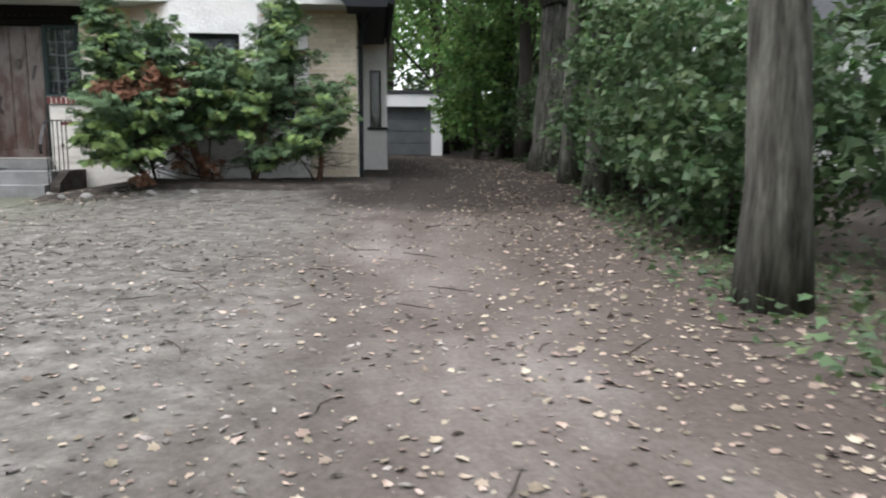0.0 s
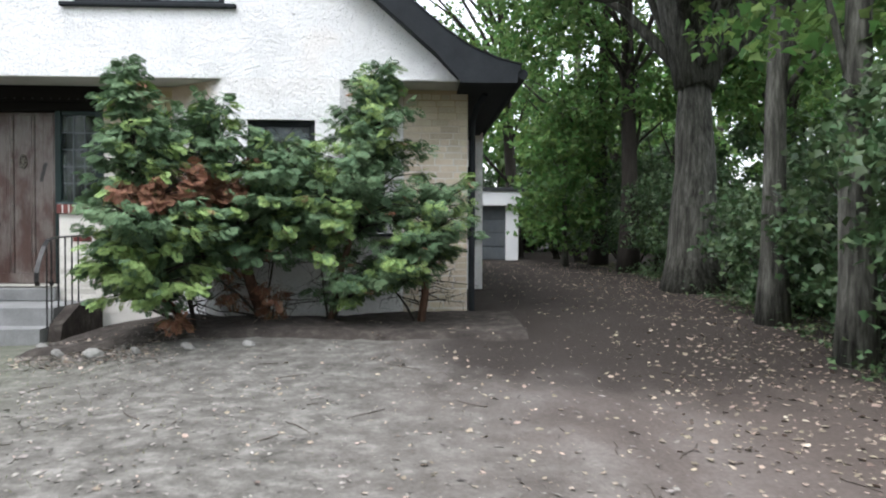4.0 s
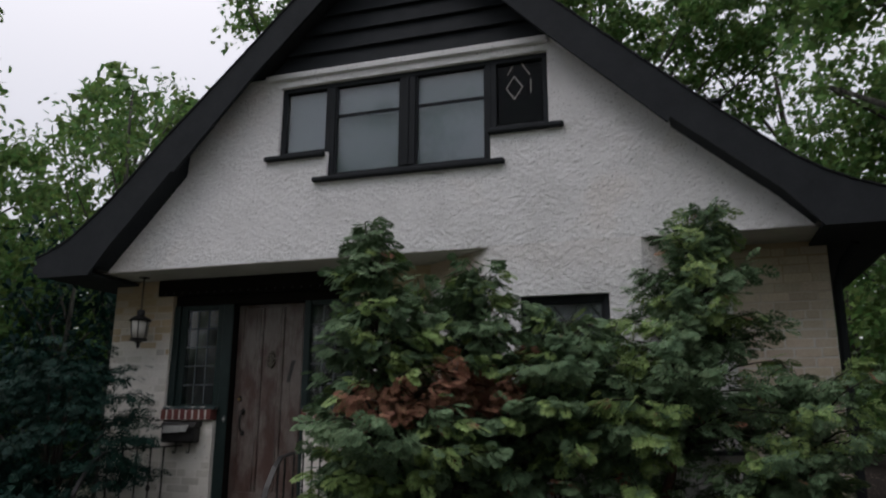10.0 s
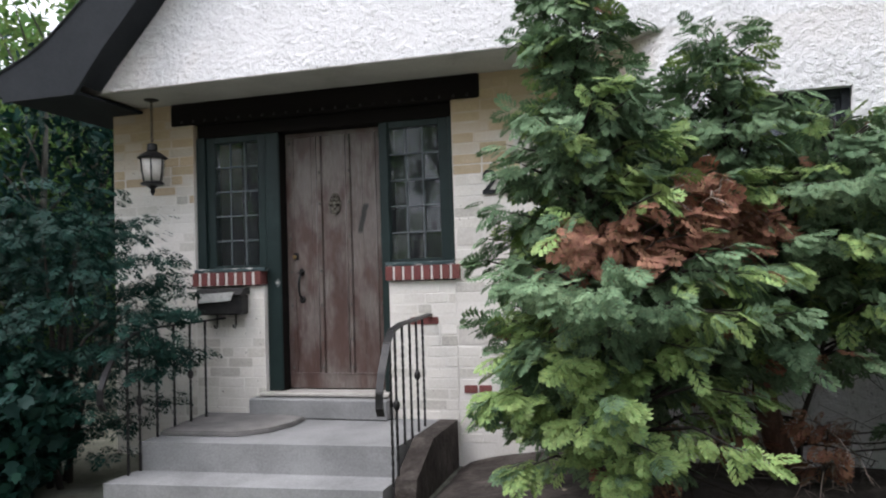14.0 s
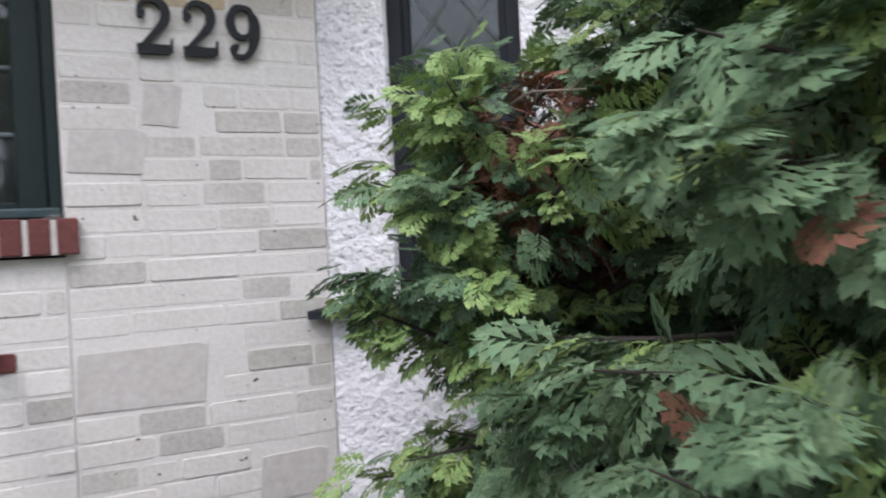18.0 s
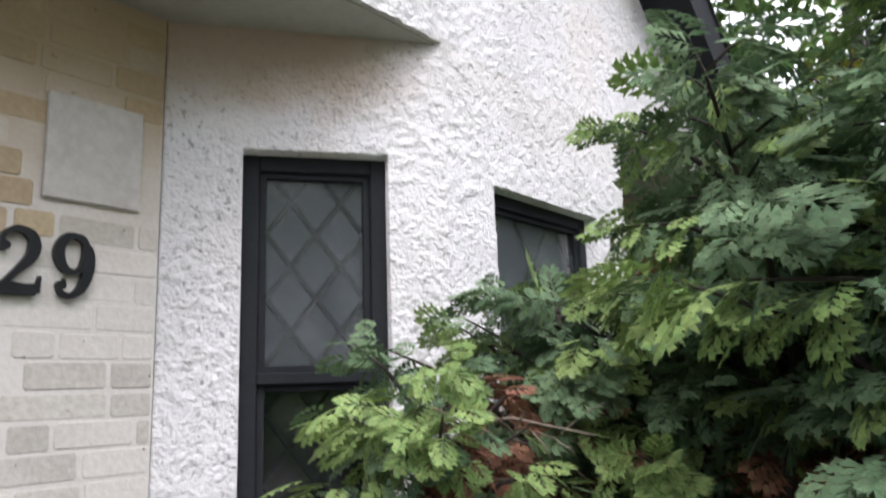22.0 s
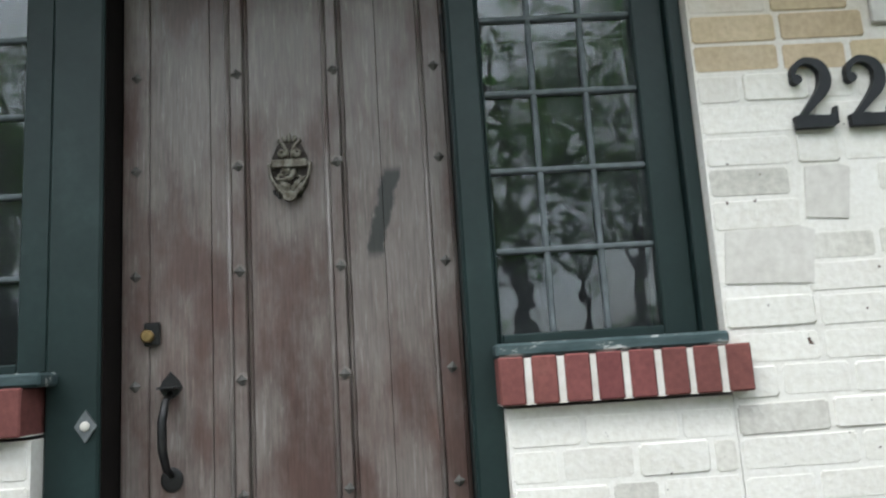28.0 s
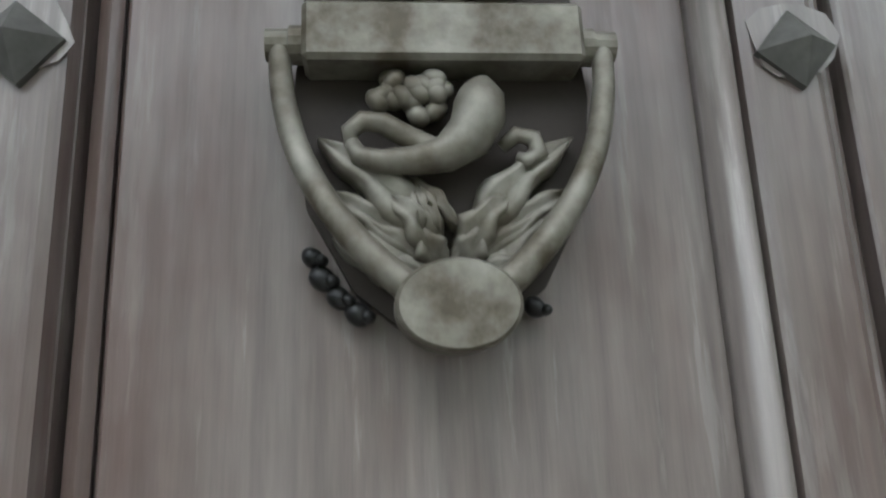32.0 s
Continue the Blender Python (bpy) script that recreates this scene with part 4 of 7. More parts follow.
for k, (w, split, lab) in enumerate(zip(WIN_UP, (False, True, False), ("small upper side window with a pale blind", "wide upper casement window with pale blinds behind two panes",
                                                                "small dark upper side window with leaded diamonds"))):
    ob, spans, y0 = up_window("window_%d" % (k + 1), w, split, lab)
    part("window_sill", boxes((w[0] - (0.13 if k < 2 else 0.02), w[1] + (0.13 if k > 0 else -0.02), FRONT - 0.055, FRONT + 0.05, w[2] - 0.045, w[2]), bevel=0.010), DARKTRIM, ob)
    if k < 2:
        for a, b in spans:
            part("blind", boxes((a, b, y0 + 0.075, y0 + 0.08, w[2] + 0.05, w[3] - 0.05)), CURTAIN, ob, "pale blue-grey blind")
    else:
        x0, x1 = spans[0]
        bm = bmesh.new()
        cx, cz, dx, dz = (x0 + x1) / 2 - 0.05, 4.33, 0.075, 0.11
        for p, q in (((cx - dx, cz), (cx, cz + dz)), ((cx, cz + dz), (cx + dx, cz)), ((cx + dx, cz), (cx, cz - dz)), ((cx, cz - dz), (cx - dx, cz)),
                     ((cx - dx * 0.2, cz + dz * 1.9), (cx - dx * 0.8, cz + dz * 1.2)), ((cx + dx * 0.9, cz + dz * 2.1), (cx + dx * 1.9, cz + dz * 1.0)),
                     ((cx + dx * 2.0, cz + dz * 0.6), (cx + dx * 2.0, cz - dz * 0.6))):
            bar(bm, [(p[0], y0 + 0.03, p[1]), (q[0], y0 + 0.03, q[1])], 0.005, 4)
        part("came", bm, PLATE, ob, "broken pale lead strips")
        for child in ob.children:
            if child.name.startswith("pane"):
                child.data.materials.clear()
                child.data.materials.append(DIMGLASS)
        part("backing", boxes((x0, x1, y0 + 0.05, y0 + 0.055, w[2] + 0.05, w[3] - 0.05)), DARKTRIM, ob)


def leaded_window(name, m, w, h, z0, label):
    """A tall leaded casement with a transom; m places its lower corner, x along the wall, y inwards."""
    ob = thing(name, m @ Vector((w / 2, 0.06, z0)), label, "window", kind="structure")

    def put(nm, bm, mat, lab=""):
        bm.transform(m)
        return part(nm, bm, mat, ob, lab)
    f, zt = 0.05, z0 + h * 0.458
    y0, y1 = 0.055, 0.12
    put("window_frame", boxes((0, f, y0, y1, z0, z0 + h), (w - f, w, y0, y1, z0, z0 + h), (f, w - f, y0, y1, z0 + h - f, z0 + h), (f, w - f, y0, y1, z0, z0 + f), bevel=0.004), DARKTRIM)
    put("transom", boxes((f, w - f, y0 - 0.006, y1, zt - 0.018, zt + 0.018), bevel=0.004), DARKTRIM)
    for a, b in ((z0 + f, zt - 0.018), (zt + 0.018, z0 + h - f)):
        put("pane", boxes((f, w - f, 0.088, 0.093, a, b)), HAZYGLASS if a > z0 + f else GLASS, "hazy storm pane" if a > z0 + f else "")
        put("sash", boxes((f, f + 0.022, 0.07, 0.086, a, b), (w - f - 0.022, w - f, 0.07, 0.086, a, b), (f + 0.022, w - f - 0.022, 0.07, 0.086, b - 0.02, b),
                          (f + 0.022, w - f - 0.022, 0.07, 0.086, a, a + 0.02), bevel=0.002), DARKTRIM)
        put("lattice", diamond_cames(bmesh.new(), f + 0.022, w - f - 0.022, a + 0.02, b - 0.02, 0.104, 1.95, 0.0095), DARKTRIM, "dark lead lattice of diamonds")
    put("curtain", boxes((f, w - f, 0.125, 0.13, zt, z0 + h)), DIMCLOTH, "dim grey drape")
    # dark sheet added for the unlit room behind the lower pane
    put("lower_drape", boxes((f, w - f, 0.135, 0.14, z0, zt)), ROOMDARK, "dark backing sheet")
    return ob


def wall_frame(p, q, off):
    u = Vector((q[0] - p[0], q[1] - p[1], 0)).normalized()
    v = Vector((-u.y, u.x, 0))
    o = Vector((p[0], p[1], 0)) + u * off
    return Matrix(((u.x, v.x, 0, o.x), (u.y, v.y, 0, o.y), (0, 0, 1, 0), (0, 0, 0, 1)))


lnb = float(np.linalg.norm(BAYL[1] - BAYL[0]))
leaded_window("window_4", wall_frame(*BAYL, 0.225), 0.44, 1.255, 1.21, "tall dark leaded diamond window in the bay")
leaded_window("window_5", wall_frame((2.69, FRONT), (3.42, FRONT), 0.0), 0.73, 1.215, 1.21, "dark leaded front window of the bay")
leaded_window("window_6", wall_frame(*BAYR, lnb - 0.665), 0.44, 1.255, 1.21, "tall dark leaded diamond window on the bay's far side")
# one sill runs round the bay
def off(p, d):
    return (p[0] + d[0], p[1] + d[1])
outer = [(BAYL[0][0] - 0.085, 0.0 - 0.018), (2.39, FRONT - 0.055), (3.69, FRONT - 0.055), (BAYR[1][0] + 0.085, -0.018)]
inner = [(BAYL[0][0] + 0.02, 0.0), (2.45, FRONT + 0.05), (3.63, FRONT + 0.05), (BAYR[1][0] - 0.02, 0.0)]
bm = bmesh.new()
lo = [bm.verts.new((x, y, 1.165)) for x, y in outer]
hi = [bm.verts.new((x, y, 1.192)) for x, y in outer]
li = [bm.verts.new((x, y, 1.165)) for x, y in inner]
hj = [bm.verts.new((x, y, 1.209)) for x, y in inner]
for i in range(3):
    bm.faces.new((lo[i], lo[i + 1], hi[i + 1], hi[i]))
    bm.faces.new((hi[i], hi[i + 1], hj[i + 1], hj[i]))
    bm.faces.new((hj[i], hj[i + 1], li[i + 1], li[i]))
    bm.faces.new((li[i], li[i + 1], lo[i + 1], lo[i]))
bm.faces.new((lo[0], hi[0], hj[0], li[0]))
bm.faces.new((lo[3], li[3], hj[3], hi[3]))
solid("sill_bay", bm, DARKTRIM, "black painted sill running round the bay", "sill")

# ---- entrance ----
solid("lintel_beam", boxes((-1.31, 1.185, -0.025, 0.20, 2.682, 2.859), bevel=0.012), BEAM, "black timber lintel beam with pegs over the door", "beam")
beam = bpy.data.objects["lintel_beam"]
peg = bmesh.new()
bmesh.ops.create_icosphere(peg, subdivisions=1, radius=0.012)
pegmesh = bpy.data.meshes.new("peg")
peg.to_mesh(pegmesh)
peg.free()
pegmesh.materials.append(IRON)
for i in range(24):
    piece("peg", pegmesh, beam, (-1.2 + i * 0.1, -0.028, 2.705))
surround = thing("door_surround", (0, 0.1, 0.55), "dark green painted timber frame of door and sidelights", "door frame", kind="structure")
# head coloured black for the deep shadow under the lintel
part("head", boxes((-1.12, 0.97, 0.05, 0.20, 2.58, 2.681), bevel=0.004), BEAM, surround)
for a, b in ((-0.53, -0.412), (0.404, 0.474)):
    part("post", boxes((a, b, 0.045, 0.20, 0.607, 2.579), bevel=0.006), GREENTRIM, surround)
# black strip puts the reveal's shadow on the left post
part("door_stop", boxes((-0.4118, -0.4085, 0.056, 0.156, 0.608, 2.578)), BEAM, surround, "black strip painting the shaded reveal inside the door frame")
# matching added strip on the right, in the frame's own green
part("door_stop", boxes((0.4005, 0.4035, 0.056, 0.156, 0.608, 2.578)), GREENTRIM, surround)
part("jamb", boxes((-1.12, -1.045, 0.03, 0.20, 1.53, 2.579), bevel=0.004), GREENTRIM, surround)
part("jamb", boxes((0.935, 0.97, 0.03, 0.20, 1.53, 2.579), bevel=0.004), GREENTRIM, surround)
for k, (a, b) in enumerate(((-1.044, -0.531), (0.475, 0.934))):
    ob = thing("window_%d" % (7 + k), ((a + b) / 2, 0.1, 1.53), "leaded sidelight window with old wavy panes beside the front door", "window", kind="structure")
    y = 0.080
    x0, x1, z0, z1 = (-0.968, -0.598, 1.568, 2.53) if k == 0 else (0.482, 0.856, 1.568, 2.53)
    splits = (-0.842, -0.716) if k == 0 else (0.603, 0.731)
    edges = (x0, *splits, x1)
    part("window_frame", boxes((a, x0, 0.055, 0.14, 1.5455, 2.579), (x1, b, 0.055, 0.14, 1.5455, 2.579), (x0, x1, 0.055, 0.14, z1, 2.579), (x0, x1, 0.055, 0.14, 1.5455, z0), bevel=0.004), GREENTRIM, ob)
    cols, rows = 3, 5
    for i in range(cols):
        for j in range(rows):
            px0, px1 = edges[i], edges[i + 1]
            pz0, pz1 = z0 + (z1 - z0) * j / rows, z0 + (z1 - z0) * (j + 1) / rows
            rr = random.Random(i * 7 + j * 3 + k)
            m = Matrix.Translation(((px0 + px1) / 2, y, (pz0 + pz1) / 2)) @ Euler((rr.uniform(-0.02, 0.02), 0, rr.uniform(-0.02, 0.02))).to_matrix().to_4x4()
            bm = bmesh.new()
            box(bm, -(px1 - px0) / 2, (px1 - px0) / 2, -0.0025, 0.0025, -(pz1 - pz0) / 2, (pz1 - pz0) / 2)
            bm.transform(m)
            part("pane", bm, DUSTYGLASS, ob)
    for xx in splits:
        part("muntin", boxes((xx - 0.0065, xx + 0.0065, y - 0.012, y + 0.010, z0, z1), bevel=0.003), MUNTIN, ob)
    for j in range(1, rows):
        zz = z0 + (z1 - z0) * j / rows
        part("muntin", boxes((x0, x1, y - 0.014, y + 0.012, zz - 0.0065, zz + 0.0065), bevel=0.003), MUNTIN, ob)
    part("window_sill", boxes((a - 0.02 if k else a - 0.07, b + 0.032 if k else b + 0.03, -0.035, 0.17, 1.515, 1.545), bevel=0.006), FLAKED, ob, "green sill with flaking paint")
    # brick-on-edge sill
    sx0, sx1 = (-1.13, -0.535) if k == 0 else (0.456, 1.010)
    sill = thing("brick_sill", ((sx0 + sx1) / 2, -0.03, 1.41), "row of red bricks on edge with white joints under the sidelight", "brick sill", group="brick sills under the sidelights", kind="structure")
    part("mortar_bed", boxes((sx0 + 0.004, sx1 - 0.004, -0.032, 0.12, 1.413, 1.512)), WHITEMORTAR, sill)
    bmb = boxes((-0.0275, 0.0275, -0.075, 0.075, -0.051, 0.051), bevel=0.004)
    me = bpy.data.meshes.new("sill_brick")
    bmb.to_mesh(me)
    bmb.free()
    me.materials.append(REDBRICK)
    for i in range(8):
        piece("brick", me, sill, (sx0 + 0.030 + i * (sx1 - sx0 - 0.060) / 7, 0.036, 1.4645), (0, 0, (i % 3 - 1) * 0.01))

# ---- steps and railings ----
steps = thing("front_steps", (0, -0.7, 0.1), "grey concrete front steps with a broad landing", "steps", kind="structure")
part("landing", slab([(-0.93, 0.04, 0.425), (0.82, 0.04, 0.425), (0.80, -0.85, 0.425), (-0.93, -0.93, 0.425)], (0, 0, -0.40)), CONCRETE, steps)
part("step", slab([(-0.95, -0.932, 0.243), (0.80, -0.852, 0.243), (0.80, -1.13, 0.243), (-0.95, -1.25, 0.243)], (0, 0, -0.25)), CONCRETE, steps)
part("upper_step", boxes((-0.62, 0.47, -0.11, 0.20, 0.427, 0.572), bevel=0.010), CONCRETE, steps)
part("threshold", boxes((-0.56, 0.46, -0.045, 0.20, 0.580, 0.606), bevel=0.006), PALESILL, steps, "pale worn wooden door sill")
part("cheek", slab([(0.824, -0.01, 0.02), (0.824, -0.01, 0.43), (0.824, -0.62, 0.43), (0.824, -0.98, 0.27), (0.824, -1.05, 0.02)], (0.13, 0, 0)), MULCH, steps, "dark side of the steps")
mat_ob = slab([(-1.0, -0.06, 0.430), (-0.42, -0.06, 0.430), (-0.14, -0.16, 0.430), (-0.13, -0.36, 0.430), (-0.20, -0.58, 0.430), (-0.36, -0.72, 0.430), (-0.92, -0.74, 0.430)], (0, 0, 0.028))
bmesh.ops.bevel(mat_ob, geom=[e for e in mat_ob.edges if all(v.co.z > 0.45 for v in e.verts)], offset=0.010, segments=2, affect="EDGES")
solid("door_mat", mat_ob, MATCLOTH, "thick grey door mat with cut corners on the landing", "mat", kind="")


def railing(name, x, y_wall, label, splay):
    def rx(y):
        return x + splay * (-y / 1.5)
    ob = thing(name, (x, -0.8, 0.43), label, "railing", group="railings of the front steps")
    bm = bmesh.new()
    prof = [(y_wall, 1.165), (-0.80, 1.150), (-1.02, 1.125), (-1.12, 1.06), (-1.24, 0.91), (-1.29, 0.81), (-1.295, 0.73), (-1.27, 0.69)]
    for i in range(len(prof) - 1):
        (ya, za), (yb, zb) = prof[i], prof[i + 1]
        d = Vector((rx(yb) - rx(ya), yb - ya, zb - za))
        m = Matrix.Translation((rx((ya + yb) / 2), (ya + yb) / 2, (za + zb) / 2)) @ Vector((0, 0, 1)).rotation_difference(d).to_matrix().to_4x4() @ Matrix.Diagonal((0.042, 0.014, d.length + 0.012, 1))
        bmesh.ops.create_cube(bm, size=1, matrix=m)
    part("handrail", bm, IRON, ob)
    for i, y in enumerate((-0.24, -0.42, -0.60, -0.78, -0.95, -1.06)):
        zt = float(np.interp(-y, [-p[0] for p in prof[:6]], [p[1] for p in prof[:6]]))
        zb = 0.425 if y > -0.84 else 0.243
        bm = bmesh.new()
        # a square bar twisted over its middle
        n, prev = 26, None
        for k in range(n + 1):
            t = k / n
            zz = zb + (zt - zb) * t
            a = 0 if t < 0.12 else (min(t, 0.88) - 0.12) / 0.76 * math.pi * 6
            ring = [bm.verts.new((rx(y) + 0.0095 * math.cos(a + math.pi / 4 + math.pi / 2 * c), y + 0.0095 * math.sin(a + math.pi / 4 + math.pi / 2 * c), zz)) for c in range(4)]
            if prev:
                for c in range(4):
                    bm.faces.new((prev[c], prev[(c + 1) % 4], ring[(c + 1) % 4], ring[c]))
            else:
                bm.faces.new(ring[::-1])
            prev = ring
        bm.faces.new(prev)
        if i in (1, 4):
            bmesh.ops.create_icosphere(bm, subdivisions=2, radius=0.022, matrix=Matrix.Translation((rx(y), y, (zt + zb) / 2)) @ Matrix.Diagonal((1, 1, 1.5, 1)))
        part("baluster", bm, IRON, ob, "twisted iron baluster")
    return ob


railing("stair_railing", 0.77, 0.0, "black wrought-iron stair railing with twisted bars beside the shrubs", 0.10)
railing("stair_railing", -0.885, 0.0, "black wrought-iron stair railing half hidden by the dark shrub", -0.05)

# ---- front door ----
door = thing("door_1", (0, 0.157, 0.612), "weathered brown plank front door with iron studs and a knocker", "door", kind="structure")
DY = 0.157
part("core", boxes((-0.408, 0.400, DY + 0.012, DY + 0.05, 0.612, 2.577)), DOORWOOD, door)
for x0, x1 in ((-0.406, -0.1955), (-0.1940, -0.112), (-0.099, 0.126), (0.139, 0.2230), (0.2236, 0.398)):
    part("plank", boxes((x0, x1, DY, DY + 0.0125, 0.612, 2.575), bevel=0.0012), DOORWOOD, door)


def moulding(sec):
    vs = [bm.verts.new((x, y, 0.732)) for x, y in sec]
    r = bmesh.ops.extrude_face_region(bm, geom=[bm.faces.new(vs)])
    bmesh.ops.translate(bm, vec=(0, 0, 1.808), verts=[g for g in r["geom"] if isinstance(g, bmesh.types.BMVert)])


for x0, x1, bead in ((-0.405, -0.341, 0), (-0.143, -0.112, 1), (0.098, 0.126, 1), (0.342, 0.392, 2)):
    bm = bmesh.new()
    moulding([(x0, DY - 0.0005), (x0, DY - 0.0075), (x0 + 0.003, DY - 0.0095), (x1 - 0.004, DY - 0.0095), (x1 - 0.001, DY - 0.0075), (x1, DY - 0.0005)])
    part("batten", bm, DOORWOOD, door)
    if bead:
        # half-round bead along one side of the batten
        bm = bmesh.new()
        moulding([(x0 - 0.0145 + 0.0138 * (1 - math.cos(k * math.pi / 8)) / 2, DY - 0.0005 - 0.0105 * math.sin(k * math.pi / 8)) for k in range(9)])
        part("bead", bm, RUBBEDWOOD, door, "bead rubbed down to pale wood", smooth=True)
    if bead == 1:
        bm = bmesh.new()
        bar(bm, [(x1 + 0.0065, DY + 0.006, 0.70), (x1 + 0.0065, DY + 0.006, 2.555)], 0.0042, 6)
        part("groove_bead", bm, DOORWOOD, door)
part("bottom_rail", boxes((-0.404, 0.396, DY - 0.012, DY - 0.001, 0.614, 0.722), bevel=0.004), DOORWOOD, door)
part("bottom_bead", boxes((-0.398, 0.392, DY - 0.015, DY - 0.001, 0.7225, 0.7315), bevel=0.003), DOORWOOD, door, "pale worn bead over the bottom rail")
part("top_rail", boxes((-0.404, 0.396, DY - 0.014, DY - 0.001, 2.545, 2.573), bevel=0.003), DOORWOOD, door)
bm = bmesh.new()
s, h = 0.0138, 0.0115
base4 = [bm.verts.new(p) for p in ((-s, 0, 0), (0, 0, -s), (s, 0, 0), (0, 0, s))]
mid4 = [bm.verts.new((v.co.x, -0.003, v.co.z)) for v in base4]
tip = bm.verts.new((0, -h, 0))
for i in range(4):
    bm.faces.new((base4[i], base4[(i + 1) % 4], mid4[(i + 1) % 4], mid4[i]))
    bm.faces.new((mid4[i], mid4[(i + 1) % 4], tip))
bm.faces.new(base4[::-1])
studmesh = bpy.data.meshes.new("stud")
bmesh.ops.recalc_face_normals(bm, faces=bm.faces)
bm.to_mesh(studmesh)
bm.free()
studmesh.materials.append(STEEL)
bm = bmesh.new()
ring = [bm.verts.new((0.0153 * math.cos(a) * (1 + 0.13 * math.sin(3 * a + 1)), -0.0004, 0.0153 * math.sin(a) * (1 + 0.13 * math.cos(2 * a)))) for a in np.linspace(0, 2 * math.pi, 13)[:-1]]
bm.faces.new(ring[::-1])
bmesh.ops.extrude_face_region(bm, geom=list(bm.faces))
for v in ring:
    v.co.y -= 0.0005
bmesh.ops.recalc_face_normals(bm, faces=bm.faces)
chipmesh = bpy.data.meshes.new("chipped_paint")
bm.to_mesh(chipmesh)
bm.free()
chipmesh.materials.append(RUBBEDWOOD)
for zz in (2.020, 1.760, 1.503):
    for xx in (-0.126, 0.115):
        piece("chipped_paint", chipmesh, door, (xx, DY - 0.0096, zz + 0.004), (0, zz * 7 + xx * 40, 0))
for zz in (2.50, 2.26, 2.020, 1.760, 1.503, 1.243, 0.985, 0.77):
    for xx in (-0.372, -0.126, 0.115, 0.368):
        piece("stud", studmesh, door, (xx, DY - 0.0092, zz), (0, random.Random(int(zz * 100 + xx * 9)).uniform(-0.1, 0.1), 0))

# vent on the roof slope
vent = thing("roof_vent", (4.30, 0.25, 3.80), "dark metal vent box on the roof slope", "roof vent")
part("duct", boxes((4.22, 4.40, 0.12, 0.38, 3.72, 4.20), bevel=0.006), DARKTRIM, vent)
part("cap", boxes((4.19, 4.43, 0.09, 0.41, 4.202, 4.235), bevel=0.006), DARKTRIM, vent)

# ---- plants ----
def rot_to(dirs, normals):
    """Frames whose x follows dirs and z lies near normals."""
    x = dirs / (np.linalg.norm(dirs, axis=1, keepdims=True) + 1e-9)
    y = np.cross(normals, x)
    y /= np.linalg.norm(y, axis=1, keepdims=True) + 1e-9
    return np.stack([x, y, np.cross(x, y)], 2)


def scatter(template, tris, pos, frames, size):
    n, k = len(pos), len(template)
    v = np.einsum("nij,kj->nki", frames, template) * size[:, None, None] + pos[:, None, :]
    f = tris[None] + (np.arange(n) * k)[:, None, None]
    return v.reshape(-1, 3), f.reshape(-1, 3)


def maple_leaf():
    pts = [(0, 0, 0), (0.18, 0.42, 0.05), (0.42, 0.30, 0.02), (0.62, 0.46, 0.06), (0.72, 0.20, 0.02), (1.0, 0, -0.06),
           (0.72, -0.20, 0.02), (0.62, -0.46, 0.06), (0.42, -0.30, 0.02), (0.18, -0.42, 0.05)]
    return np.array(pts, float) - np.array([0, 0, 0]), np.array([(0, 2, 1), (0, 4, 2), (2, 4, 3), (0, 5, 4), (0, 6, 5), (0, 8, 6), (6, 8, 7), (0, 9, 8)])


def lobed_leaf():
    pts = [(0, 0, 0), (0.30, 0.46, 0.05), (0.52, 0.22, 0.02), (1.0, 0, -0.08), (0.52, -0.22, 0.02), (0.30, -0.46, 0.05)]
    return np.array(pts, float), np.array([(0, 2, 1), (0, 3, 2), (0, 4, 3), (0, 5, 4)])


def oval_leaf():
    pts = [(0, 0, 0), (0.3, 0.20, 0.05), (0.68, 0.17, 0.04), (1, 0, -0.08), (0.68, -0.17, 0.04), (0.3, -0.20, 0.05)]
    return np.array(pts, float), np.array([(0, 2, 1), (0, 3, 2), (0, 4, 3), (0, 5, 4)])


def cedar_fan(n, fingers=2):
    """A flat drooping cedar fan: a stem with n pairs of branchlets, each edged with pointed fingers."""
    vs, fs = [], []

    def put(p):
        vs.append((p[0], p[1], 0.02 - 0.26 * p[0] ** 2 - 0.34 * p[1] ** 2))
        return len(vs) - 1
    fs.append((put((0, -0.014)), put((0.97, 0)), put((0, 0.014))))
    rr = random.Random(n * 10 + fingers)
    for s in (1, -1):
        for i in range(n):
            t = (i + (0.25 if s > 0 else 0.6)) / n
            a = math.radians(56 - 26 * t + rr.uniform(-5, 5))
            u = np.array([math.cos(a), s * math.sin(a)])
            v = np.array([-u[1], u[0]])
            b = np.array([0.04 + 0.80 * t, 0.0])
            ln = 0.50 * math.sin(math.pi * (0.24 + 0.64 * t)) * rr.uniform(0.85, 1.1)
            w = 0.062
            q = [put(b), put(b + u * ln * 0.5 - v * w), put(b + u * ln * 0.5 + v * w), put(b + u * ln)]
            fs.extend(((q[0], q[1], q[2]), (q[2], q[1], q[3])))
            for k in range(fingers):
                for side in (1, -1):
                    p = b + u * ln * (0.34 + 0.36 * k + (0.10 if side > 0 else 0.0))
                    c, e = math.cos(0.62), math.sin(0.62) * side
                    d = np.array([u[0] * c - u[1] * e, u[0] * e + u[1] * c])
                    x = np.array([-d[1], d[0]]) * 0.044
                    fs.append((put(p - x), put(p + x), put(p + d * ln * (0.40 - 0.06 * k))))
    for y in (-0.5, 0.0, 0.5):
        fs.append((put((0.80, -0.03 + y * 0.04)), put((0.80, 0.03 + y * 0.04)), put((1.0 - 0.08 * abs(y), 0.24 * y))))
    return np.array(vs), np.array(fs)


